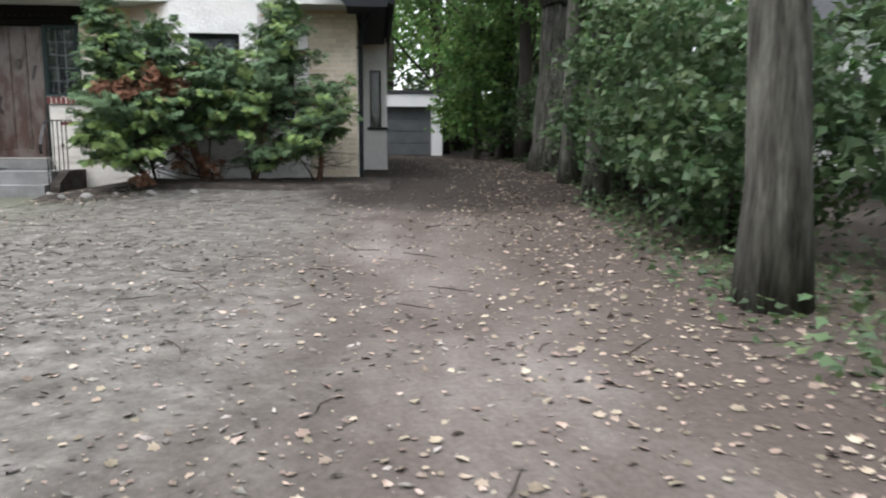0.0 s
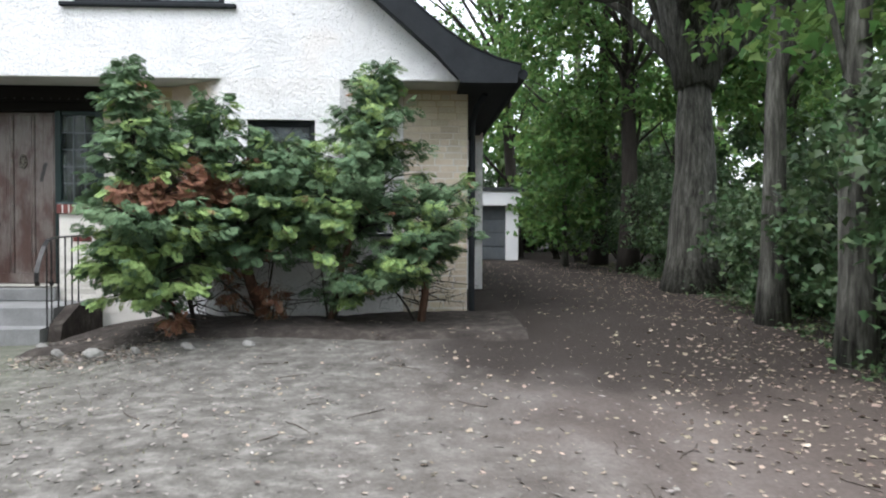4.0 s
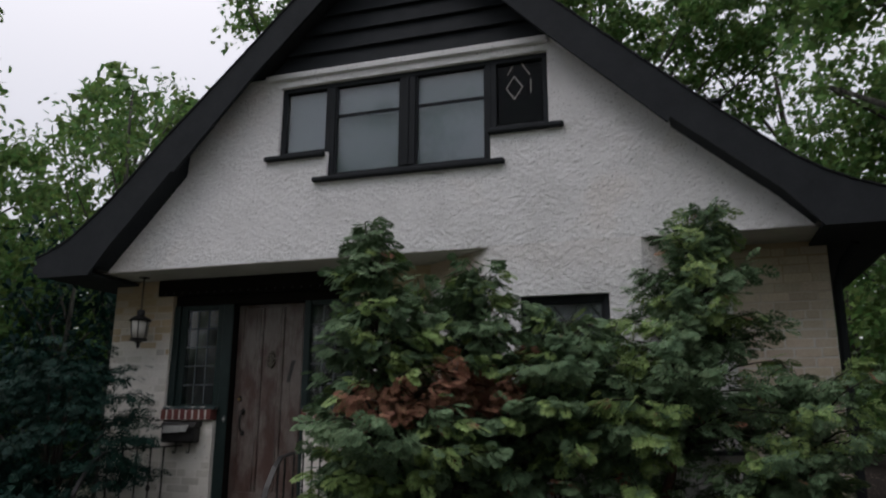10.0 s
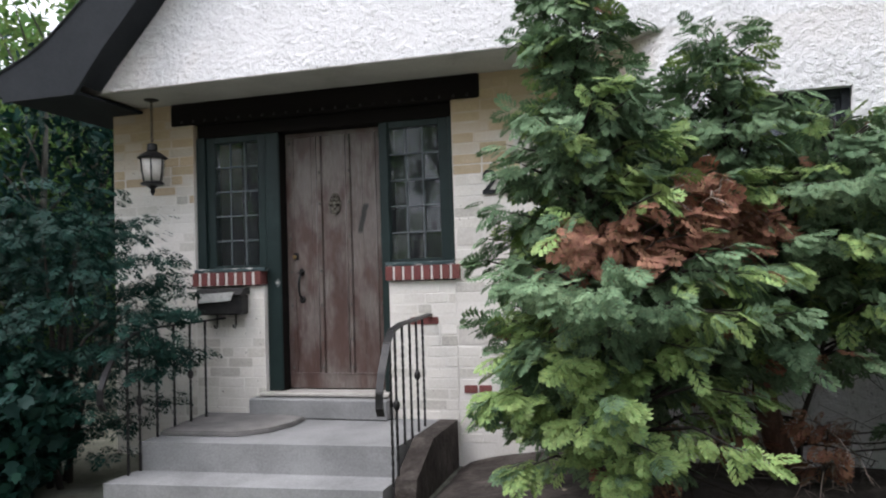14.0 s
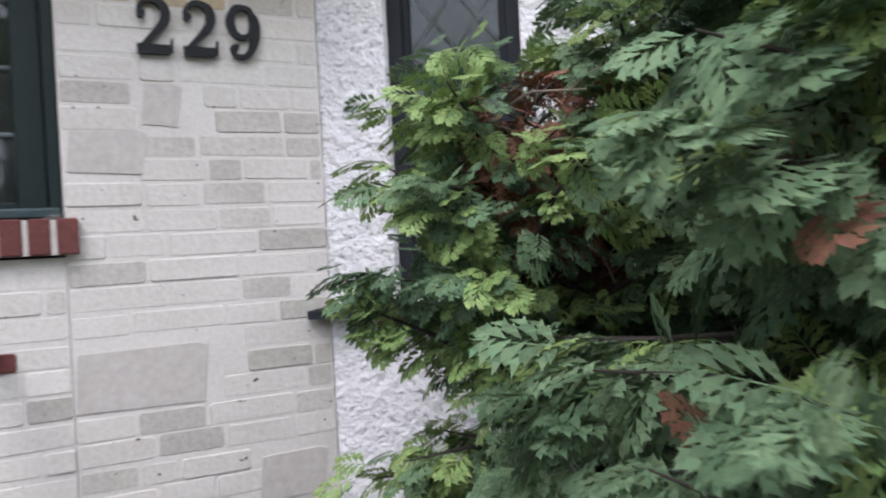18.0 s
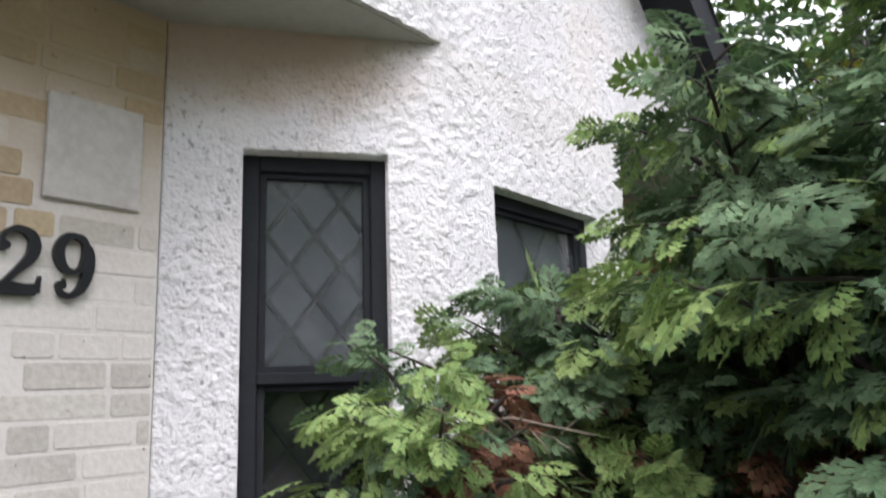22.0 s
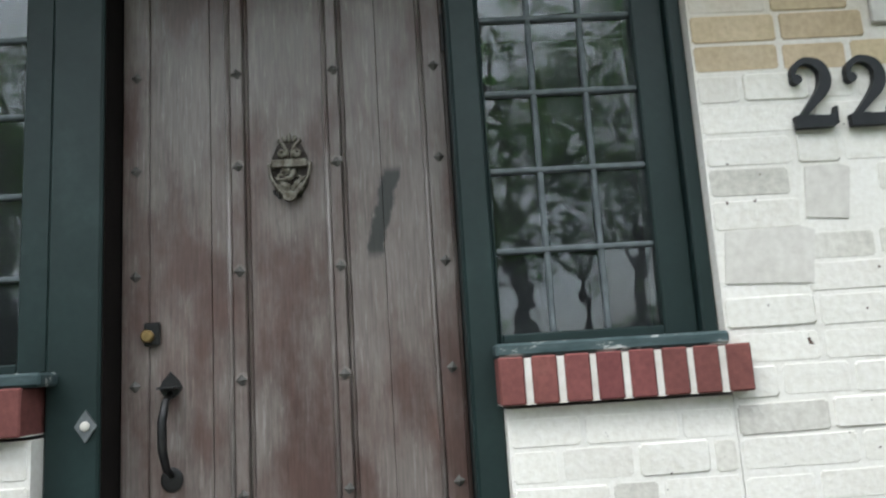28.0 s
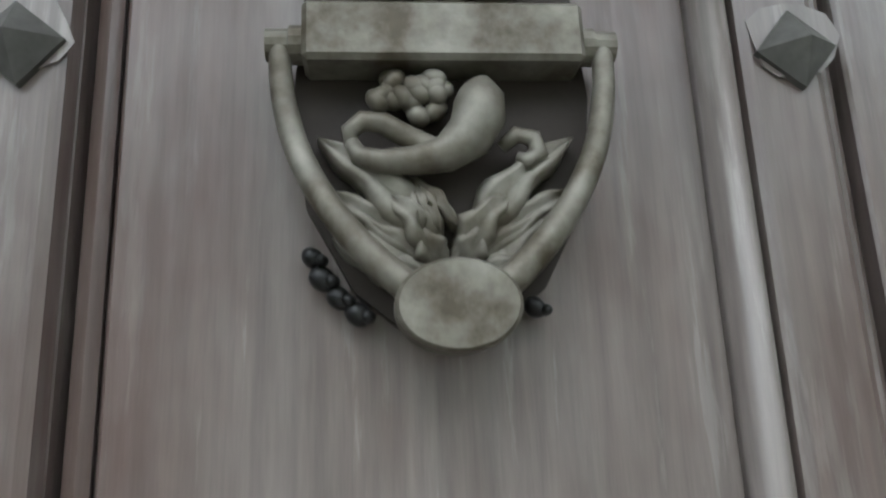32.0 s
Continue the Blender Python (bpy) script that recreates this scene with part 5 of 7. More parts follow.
MAPLE, LOBED, OVAL, SPRAY, COARSE, DARKSPRAY = maple_leaf(), lobed_leaf(), oval_leaf(), cedar_fan(5), cedar_fan(4, 1), cedar_fan(3, 1)


def leaf_cloud(rng, centres, radii, per, size, leaf, droop=0.35, layered=False):
    """Leaves in flattened clusters about the centres."""
    c = np.repeat(centres, per, axis=0)
    r = np.repeat(radii, per)
    d = rng.normal(size=(len(c), 3))
    d /= np.linalg.norm(d, axis=1, keepdims=True)
    d *= (rng.random((len(c), 1)) ** 0.5) * r[:, None]
    d[:, 2] *= 0.22 if layered else 0.6
    aim = rng.normal(size=(len(c), 3))
    aim[:, 2] -= droop
    nrm = rng.normal(size=(len(c), 3)) * (0.24 if layered else 0.6) + np.array([0, 0, 1.0])
    if layered:
        aim = d * np.array([1, 1, 0.2]) / r[:, None] + rng.normal(size=(len(c), 3)) * np.array([0.4, 0.4, 0.15]) - np.array([0, 0, 0.25])
    return scatter(*leaf, c + d, rot_to(aim, nrm), size * rng.uniform(0.6, 1.3, len(c)))


def blob_points(rng, n, centre, radii, hollow=0.45):
    d = rng.normal(size=(n, 3))
    d /= np.linalg.norm(d, axis=1, keepdims=True)
    t = hollow + (1 - hollow) * rng.random((n, 1)) ** 0.6
    return np.array(centre) + d * t * np.array(radii)


def tree(name, x, y, r, height, lean, blobs, per, size, seed, label, bark=None, leafmat=None, fork=None, leaf=None, limbs=10, spread=0.55, category="tree", group="", boughs=(), tinted=()):
    """Trunk with limbs, and a crown of leaf clusters; blobs: centre, radii, number of clusters."""
    rng = np.random.default_rng(seed)
    rr = random.Random(seed)
    z0 = on_ground(x, y) - 0.12
    ob = thing(name, (x, y, z0 + 0.1), label, category, group)
    n = 9
    trunk = [(x + lean[0] * (i / n) ** 1.2 + 0.04 * r * rr.uniform(-3, 3) * (i > 0), y + lean[1] * (i / n) ** 1.2 + 0.04 * r * rr.uniform(-3, 3) * (i > 0), z0 + height * i / n) for i in range(n + 1)]
    rad = [r * (1.35 if i == 0 else 1.0 if i == 1 else 1.0 - 0.75 * (i / n) ** 1.1) for i in range(n + 1)]
    items = [tube(trunk, rad, 14 if r > 0.12 else 8, rr, 0.07)]
    centres = []
    for c, rad3, k in blobs:
        centres.append(blob_points(rng, k, c, rad3, 0.25))
    centres = np.concatenate(centres)
    if fork:
        fz, arms = fork
        for ax, ay, az, ar in arms:
            p0 = Vector((np.interp(fz, [p[2] for p in trunk], [p[0] for p in trunk]), np.interp(fz, [p[2] for p in trunk], [p[1] for p in trunk]), fz))
            p3 = Vector((x + ax, y + ay, z0 + az))
            pts = [p0.lerp(p3, t) + Vector((0, 0, -0.5 * math.sin(t * 3.14) * 0.4)) for t in (0, 0.2, 0.45, 0.7, 1.0)]
            items.append(tube(pts, [ar * 1.1, ar, ar * 0.85, ar * 0.6, ar * 0.3], 10, rr, 0.06))
    pick = rng.choice(len(centres), min(limbs, len(centres)), replace=False)
    for j in pick:
        c = Vector(centres[j])
        t = min(0.95, max(0.25, (c.z - z0) / height * 0.72))
        i = min(n - 1, int(t * n))
        p = Vector(trunk[i])
        mid = p.lerp(c, 0.5) + Vector((rr.uniform(-.2, .2), rr.uniform(-.2, .2), rr.uniform(-0.1, 0.35)))
        q = max(0.012, r * 0.28)
        items.append(tube([p, p.lerp(mid, 0.5), mid, mid.lerp(c, 0.6), c], [q, q * 0.8, q * 0.6, q * 0.4, q * 0.15], 6, rr, 0.05))
    for pts, r0 in boughs:
        items.append(tube(pts, [r0 * (1 - 0.75 * k / (len(pts) - 1)) for k in range(len(pts))], 10, rr, 0.08))
    v, f = join(items)
    big("trunk", v, f, bark or BARK, ob, smooth=True)
    v, f = leaf_cloud(rng, centres, rng.uniform(0.6, 1.25, len(centres)) * spread, int(per * 0.62), size * 1.28, leaf or LOBED)
    big("crown", v, f, leafmat or LEAF, ob)
    if tinted:
        c = np.concatenate([blob_points(rng, k, c, r3, 0.2) for c, r3, k in tinted])
        v, f = leaf_cloud(rng, c, rng.uniform(0.6, 1.2, len(c)) * spread * 0.7, 22, size * 1.2, leaf or LOBED)
        big("yellowing_leaves", v, f, YELLOWLEAF, ob, "yellowing leaves", kind="stuff")
    return ob


# trees along the drive
tree("maple_tree", 7.60, -8.05, 0.175, 7.5, (-0.30, 0.1), [((7.9, -8.6, 5.6), (2.0, 2.2, 1.6), 90)], 60, 0.12, 11, "grey-barked maple beside the drive with fallen leaves at its foot", group="trees along the drive")
tree("maple_tree", 8.25, -2.45, 0.15, 7.0, (0.1, 0.3), [((8.9, -2.4, 4.8), (1.8, 2.3, 2.2), 88)], 60, 0.12, 12, "slender dark-footed maple in the hedge", group="trees along the drive")
tree("maple_tree", 8.30, -0.87, 0.14, 7.5, (0.1, 0.1), [((9.0, -0.4, 4.9), (1.7, 1.9, 2.3), 58)], 60, 0.12, 13, "slender straight maple in the hedge", group="trees along the drive", boughs=[([(8.40, -0.75, 6.9), (8.1, -0.55, 7.3), (7.2, -0.2, 6.7), (6.4, 0.05, 6.1), (5.5, 0.3, 5.7)], 0.13)],
     tinted=[((6.9, -0.6, 5.2), (0.5, 0.5, 0.3), 3), ((7.7, -0.8, 4.5), (0.3, 0.3, 0.3), 2)])
tree("old_oak_tree", 8.98, 3.10, 0.42, 6.2, (0.05, 0.2), [((8.4, 3.0, 7.4), (3.4, 3.4, 2.2), 105), ((6.8, 2.5, 7.6), (2.4, 3.2, 1.3), 56), ((10.5, 3.5, 6.5), (2.2, 2.5, 2.2), 60), ((7.4, -0.4, 7.0), (1.7, 1.8, 1.0), 22), ((7.6, 5.5, 8.2), (2.4, 2.6, 0.8), 40), ((8.9, 0.4, 5.4), (1.4, 2.4, 1.2), 22)], 60, 0.13, 14,
     "massive forked old tree with ridged grey bark beside the drive", fork=(3.6, [(-1.25, 0.2, 9.0, 0.30), (1.9, 0.3, 8.6, 0.30)]), limbs=26, boughs=[([(9.5, 2.9, 5.0), (8.7, 2.0, 5.8), (7.6, 1.9, 6.25), (6.5, 1.9, 6.57), (5.2, 1.8, 6.9)], 0.17), ([(8.5, 3.2, 5.2), (7.6, 3.4, 5.0), (6.8, 3.5, 5.2), (6.0, 3.6, 5.7)], 0.10)], group="trees along the drive")
tree("dark_tree", 9.35, 8.0, 0.21, 10.0, (-0.1, 0.2), [((9.2, 8.2, 6.4), (2.8, 2.6, 3.0), 130), ((7.4, 8.6, 7.0), (1.6, 2.4, 1.2), 50)], 60, 0.13, 15, "straight black-trunked tree behind the old tree", bark=DARKBARK, limbs=16, group="trees along the drive")
tree("dark_tree", 10.1, 8.3, 0.09, 6.0, (1.1, 0.4), [((11.2, 8.6, 5.4), (1.6, 1.6, 1.4), 40)], 60, 0.12, 16, "thin leaning dark tree", bark=DARKBARK, group="trees along the drive")
tree("young_maple_tree", 8.3, 9.9, 0.07, 5.2, (-0.1, 0.1), [((8.1, 9.6, 2.7), (1.2, 1.5, 2.0), 95)], 60, 0.13, 32, "young bright green maple leaning over the end of the drive", limbs=14, group="trees along the drive")
tree("maple_tree", 9.3, 10.6, 0.20, 10.0, (0.2, 0.0), [((9.0, 10.6, 6.0), (2.8, 2.6, 3.2), 120)], 60, 0.13, 17, "tall maple at the back of the drive", bark=DARKBARK, group="trees along the drive")
tree("maple_tree", 7.8, 15.5, 0.22, 11.0, (-0.8, 0.0), [((7.2, 14.5, 6.6), (2.8, 2.4, 2.6), 110), ((5.0, 14.0, 10.5), (3.4, 2.5, 2.4), 130)], 60, 0.14, 18, "tall maple behind the garage", bark=DARKBARK, limbs=16, group="trees behind the house")
tree("maple_tree", 1.5, 14.5, 0.25, 15.0, (0.3, 0.0), [((0.8, 13.4, 14.2), (2.4, 2.0, 1.6), 80), ((3.6, 12.8, 12.6), (2.2, 2.0, 2.0), 90), ((5.8, 12.0, 11.8), (1.8, 1.8, 1.8), 70)], 60, 0.15, 19, "tall maple behind the house", limbs=16, group="trees behind the house")
tree("maple_tree", -5.2, 10.5, 0.22, 14.5, (0.2, 0.0), [((-5.4, 9.6, 12.6), (2.2, 1.8, 2.0), 80), ((-4.4, 9.2, 10.6), (1.8, 1.6, 1.6), 50)], 60, 0.14, 27, "tall light-leaved maple behind the house", limbs=16, group="trees behind the house")
tree("maple_tree", 12.6, 7.4, 0.20, 9.0, (0.2, 0.0), [((12.4, 7.2, 5.6), (1.8, 2.2, 2.8), 120)], 60, 0.14, 28, "leafy maple past the old tree", bark=DARKBARK, limbs=12, group="trees along the drive")
tree("maple_tree", 14.8, 11.6, 0.22, 10.0, (0.2, 0.0), [((14.8, 11.4, 6.2), (2.6, 2.2, 3.6), 130)], 60, 0.17, 29, "leafy maple past the old tree", bark=DARKBARK, limbs=12, group="trees along the drive")
tree("slender_tree", -5.2, 3.8, 0.10, 7.4, (-0.4, 0.2), [((-5.4, 3.9, 5.8), (1.7, 1.6, 2.4), 75), ((-4.4, 3.6, 4.0), (1.5, 1.4, 1.3), 40)], 60, 0.11, 20, "slender light-leaved tree beside the house", leaf=OVAL, limbs=20, group="trees beside the house")
# the second crown blob is out of view, added to shade the entrance
tree("slender_tree", -7.6, 1.5, 0.12, 8.0, (0.2, 0.2), [((-7.4, 1.5, 5.2), (2.0, 1.8, 2.6), 80), ((-6.4, -1.2, 6.2), (2.2, 2.2, 2.2), 110)], 60, 0.12, 21, "leafy tree at the edge of the yard", leaf=OVAL, limbs=16, group="trees beside the house")
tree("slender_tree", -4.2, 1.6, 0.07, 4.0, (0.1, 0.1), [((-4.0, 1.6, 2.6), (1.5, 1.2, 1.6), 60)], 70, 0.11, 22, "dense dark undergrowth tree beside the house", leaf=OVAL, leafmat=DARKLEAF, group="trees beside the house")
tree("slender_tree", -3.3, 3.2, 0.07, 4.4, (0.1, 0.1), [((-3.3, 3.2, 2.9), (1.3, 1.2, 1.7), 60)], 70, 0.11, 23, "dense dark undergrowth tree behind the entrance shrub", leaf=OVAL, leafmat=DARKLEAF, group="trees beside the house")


tree("maple_tree", -9.5, 8.0, 0.18, 8.6, (0.2, 0.0), [((-9.3, 8.0, 6.8), (2.8, 2.4, 3.6), 80)], 60, 0.22, 30, "tall light-leaved tree behind the entrance shrub", limbs=14, group="trees beside the house")
tree("maple_tree", -12.2, 4.6, 0.18, 8.0, (0.2, 0.0), [((-12.0, 4.6, 6.0), (2.8, 2.6, 3.6), 82)], 60, 0.22, 31, "tall light-leaved tree at the edge of the yard", limbs=14, group="trees beside the house")
tree("slender_tree", -6.2, 6.2, 0.09, 6.0, (0.2, 0.1), [((-6.0, 6.2, 3.6), (2.0, 1.6, 2.4), 90)], 60, 0.13, 24, "dense leafy tree beside the house", leaf=OVAL, group="trees beside the house")
tree("slender_tree", -9.4, 4.2, 0.11, 6.6, (0.2, 0.1), [((-9.2, 4.2, 3.8), (2.4, 2.0, 2.6), 100)], 60, 0.14, 25, "dense leafy tree beside the house", leaf=OVAL, group="trees beside the house")
# unseen tree added on the left to block sky light
tree("slender_tree", -10.5, -1.0, 0.11, 6.4, (0.2, 0.1), [((-10.0, -1.0, 3.6), (2.2, 2.2, 2.6), 100)], 60, 0.14, 26, "dense leafy tree at the edge of the yard", leaf=OVAL, group="trees beside the house")


def bush(name, x, y, h, w, clusters, per, size, seed, label, leaf, mat, group="", spread=0.26, stems=7):
    rng = np.random.default_rng(seed)
    rr = random.Random(seed)
    z0 = on_ground(x, y)
    ob = thing(name, (x, y, z0), label, "shrub", group)
    c = blob_points(rng, clusters, (x, y, z0 + h * 0.52), (w[0], w[1], h * 0.46), 0.55)
    items = []
    for k in range(stems):
        q = Vector(c[rng.integers(len(c))])
        p = Vector((x + rr.uniform(-.15, .15), y + rr.uniform(-.15, .15), z0 - 0.05))
        m = p.lerp(q, 0.5) + Vector((0, 0, 0.15 * h))
        items.append(tube([p, p.lerp(m, 0.6), m, q], [0.022, 0.018, 0.013, 0.005], 6, rr, 0.1))
    v, f = join(items)
    big("stem_clump", v, f, DARKBARK, ob, smooth=True)
    v, f = leaf_cloud(rng, c, rng.uniform(0.7, 1.3, len(c)) * spread, per, size, leaf, layered=leaf is DARKSPRAY)
    big("foliage", v, f, mat, ob)
    return ob


# hedge and undergrowth along the drive
for i, (x, y, h, w) in enumerate(((8.35, -6.2, 1.9, 0.75), (8.45, -5.0, 2.3, 0.85), (8.55, -3.7, 2.9, 0.9), (8.9, -2.9, 3.2, 0.9), (9.0, -1.6, 2.2, 0.9), (9.2, 0.2, 1.6, 0.9), (9.6, 1.6, 1.8, 0.9),
                                  (10.0, 4.9, 2.2, 1.1), (10.0, 6.8, 2.6, 1.2), (9.9, 9.4, 2.8, 1.2), (9.2, 12.2, 3.0, 1.4), (8.9, 14.2, 3.2, 1.4), (10.8, -5.4, 2.6, 1.1), (11.2, 0.8, 2.4, 1.4),
                                  (11.6, 3.6, 2.6, 1.4), (9.6, -7.6, 1.6, 0.9), (12.4, -2.5, 3.4, 1.6), (12.8, 5.8, 3.6, 1.7), (12.2, 8.8, 3.6, 1.7), (11.4, 11.4, 3.8, 1.7), (6.2, 19.0, 3.5, 1.8), (9.6, 17.5, 4.0, 1.9), (10.8, 14.2, 4.0, 1.8), (12.6, 2.0, 3.2, 1.6), (9.3, -9.0, 1.5, 0.9), (10.6, -8.2, 2.2, 1.1), (8.7, -10.4, 0.9, 0.7))):
    bush("hedge_shrub", x, y, h, (w, w), 60 if i < 12 else 40, 72 if i < 12 else 46, 0.092 if i < 12 else 0.16, 40 + i, "loose green leafy shrub in the hedge along the drive", LOBED, HEDGELEAF, "hedge shrubs along the drive", 0.34)
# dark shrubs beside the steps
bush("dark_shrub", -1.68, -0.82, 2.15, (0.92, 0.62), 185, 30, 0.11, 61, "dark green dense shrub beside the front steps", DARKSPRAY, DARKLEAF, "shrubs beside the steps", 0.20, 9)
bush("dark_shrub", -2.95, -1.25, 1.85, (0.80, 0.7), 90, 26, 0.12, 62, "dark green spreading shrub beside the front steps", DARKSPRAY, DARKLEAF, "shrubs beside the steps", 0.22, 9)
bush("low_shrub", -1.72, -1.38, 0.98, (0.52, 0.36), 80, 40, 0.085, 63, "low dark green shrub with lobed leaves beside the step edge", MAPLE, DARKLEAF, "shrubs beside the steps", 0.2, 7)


def cedar(name, stem, cones, seed, label, dead=(), size=0.135, spray=None, bare=12, girth=0.042):
    """A ragged cedar shrub in drooping tiers. Cones: foot and top of an axis, radii along it, number of branches."""
    rng = np.random.default_rng(seed)
    rr = random.Random(seed)
    z0 = on_ground(stem[0], stem[1])
    ob = thing(name, (stem[0], stem[1], z0), label, "shrub", "cedar shrubs before the bay")
    P, Aim, Nrm, New, Fine, items, wood = [], [], [], [], [], [], []
    base = Vector((stem[0], stem[1], z0 - 0.06))
    for c, (foot, top, radii, n) in enumerate(cones):
        slim = 1.0 if c == 0 else 0.42
        foot, top = Vector(foot), Vector(top)
        knee = base.lerp(foot, 0.5) + Vector((rr.uniform(-.05, .05), rr.uniform(-.03, .03), 0.05))
        if c == 0:
            wood.append(tube([base, base.lerp(knee, 0.35), knee, knee.lerp(foot, 0.6), foot], [girth * q for q in (1.5, 1.0, 0.85, 0.75, 0.62)], 10, rr, 0.2))
        items.append(tube([base, knee, foot, foot.lerp(top, 0.4), foot.lerp(top, 0.8), top], [q * slim for q in (0.036, 0.030, 0.024, 0.016, 0.009, 0.003)], 8, rr, 0.12))
        for k in range(n):
            t = (k + rng.random()) / n
            t = 1 - (1 - t) ** 0.85
            r = float(np.interp(t, np.linspace(0, 1, len(radii)), radii)) * rng.choice((0.5, 0.75, 0.95, 1.1, 1.32))
            a = k * 2.399 + rng.normal() * 0.4
            s = foot.lerp(top, t)
            lift = rng.uniform(-0.05, 0.55) + 0.5 * t
            tip = s + Vector((math.cos(a) * r, math.sin(a) * r, r * lift))
            if tip.x < 1.50 + 0.16 * (tip.z > 1.6) and tip.y < -1.2:
                tip.x = 1.50 + 0.16 * (tip.z > 1.6) + rng.random() * 0.12
            if tip.x < 1.50 and tip.y >= -1.2:
                tip.x = 1.55 + rng.random() * 0.14
            if tip.y > -0.62 and tip.x > 2.2:
                tip.y = -0.62 - rng.random() * 0.1
            mid = s.lerp(tip, 0.55) + Vector((0, 0, 0.12 * r))
            items.append(tube([s, mid, tip], [0.003 + 0.012 * r, 0.003 + 0.006 * r, 0.0015], 5, rr, 0.1))
            young = tip.x < 2.2 and tip.y > -1.4 and spray is None
            front = tip.y < -1.65 and spray is None
            m = max(8, int((41 if young else 25 if front else 18 if spray is None else 24) * r / 0.45 + 6))
            Fine.append(np.full(m, 0.66 if young else 0.90 if front else 1.0))
            u = rng.random((m, 1)) ** 0.55
            sv, mv, tv = np.array(s), np.array(mid), np.array(tip)
            pos = (1 - u) ** 2 * sv + 2 * u * (1 - u) * mv + u * u * tv
            side = rng.normal(size=(m, 3)) * np.array([1, 1, 0.30])
            side /= np.linalg.norm(side, axis=1, keepdims=True)
            d = (tv - sv) / (r + 1e-6)
            P.append(pos + side * 0.06 * rng.random((m, 1)))
            Aim.append(d * np.array([1, 1, 0.4]) * (0.45 + 0.6 * u) + side * 0.62 + np.array([0, 0, -0.85]) * rng.random((m, 1)))
            Nrm.append(np.array([math.cos(a) * 0.55, math.sin(a) * 0.55, 1.0]) + rng.normal(size=(m, 3)) * 0.46)
            New.append((u[:, 0] > 0.40) & (rng.random() < 0.34 + 0.45 * (tip.z < 1.3 and tip.y < -1.7) + 0.45 * (tip.x < 2.1 and tip.y > -1.3)) & (rng.random(m) < 0.8))
    for k in range(bare):
        a = rng.uniform(math.pi, 2 * math.pi)
        ln = rng.uniform(0.25, 0.75)
        p = base + Vector((0, 0, rng.uniform(0.25, 0.7)))
        q = p + Vector((math.cos(a) * ln, math.sin(a) * ln * 0.4, rng.uniform(-0.15, 0.25)))
        m = p.lerp(q, 0.5) + Vector((0, 0, rng.uniform(-0.06, 0.06)))
        items.append(tube([p, m, q], [0.008, 0.005, 0.002], 5, rr, 0.1))
        for j in range(3):
            w = m.lerp(q, rng.random())
            items.append(tube([w, w + Vector((rng.normal() * 0.08, rng.normal() * 0.05, rng.normal() * 0.08)), w + Vector((rng.normal() * 0.14, rng.normal() * 0.07, rng.normal() * 0.12))], [0.003, 0.002, 0.001], 4))
    dry = []
    for dc, dr in dead:
        for k in range(7):
            p = Vector(dc) + Vector([rng.uniform(-0.6, 0.6) * q for q in dr])
            if (p - base).xy.length > 0.9:
                continue
            q = p + Vector((rng.normal() * 0.10, rng.normal() * 0.10 - 0.05, rng.normal() * 0.06 - 0.04))
            m = p.lerp(q, 0.5) + Vector((0, 0, 0.025))
            dry.append(tube([p, m, q], [0.0035, 0.0028, 0.0012], 5, rr, 0.1))
            for j in range(4):
                w = p.lerp(q, rng.uniform(0.3, 1.0))
                e = w + Vector((rng.normal() * 0.05, rng.normal() * 0.05 - 0.02, rng.normal() * 0.04 - 0.03))
                dry.append(tube([w, w.lerp(e, 0.5) + Vector((0, 0, 0.008)), e], [0.0018, 0.0014, 0.0008], 4))
    if dry:
        v, f = join(dry)
        big("deadwood", v, f, PALETWIG, ob, "bare pale dry twigs", kind="stuff", smooth=True)
    P, Aim, Nrm, fresh = np.concatenate(P), np.concatenate(Aim), np.concatenate(Nrm), np.concatenate(New)
    F = rot_to(Aim, Nrm)
    S = size * rng.uniform(0.55, 1.15, len(P)) * np.concatenate(Fine)
    isdead = rng.random(len(P)) < 0.006
    for dc, dr in dead:
        isdead |= ((((P - np.array(dc)) / np.array(dr)) ** 2).sum(1) + rng.normal(size=len(P)) * 0.15) < 1
    fresh = fresh & ~isdead
    v, f = join(items)
    big("branch_frame", v, f, DARKBARK, ob, smooth=True)
    v, f = join(wood)
    big("trunk", v, f, REDBARK, ob, "red-brown shredding trunk", smooth=True)
    for nm, msk, mat, lab in (("foliage", ~isdead & ~fresh, CEDAR, ""), ("fresh_foliage", fresh, CEDARTIP, "bright green young sprays"), ("dead_foliage", isdead, DEADCEDAR, "rust brown dead sprays")):
        if msk.any():
            big(nm, *scatter(*(spray or SPRAY), P[msk], F[msk], S[msk]), mat, ob, lab)
    return ob


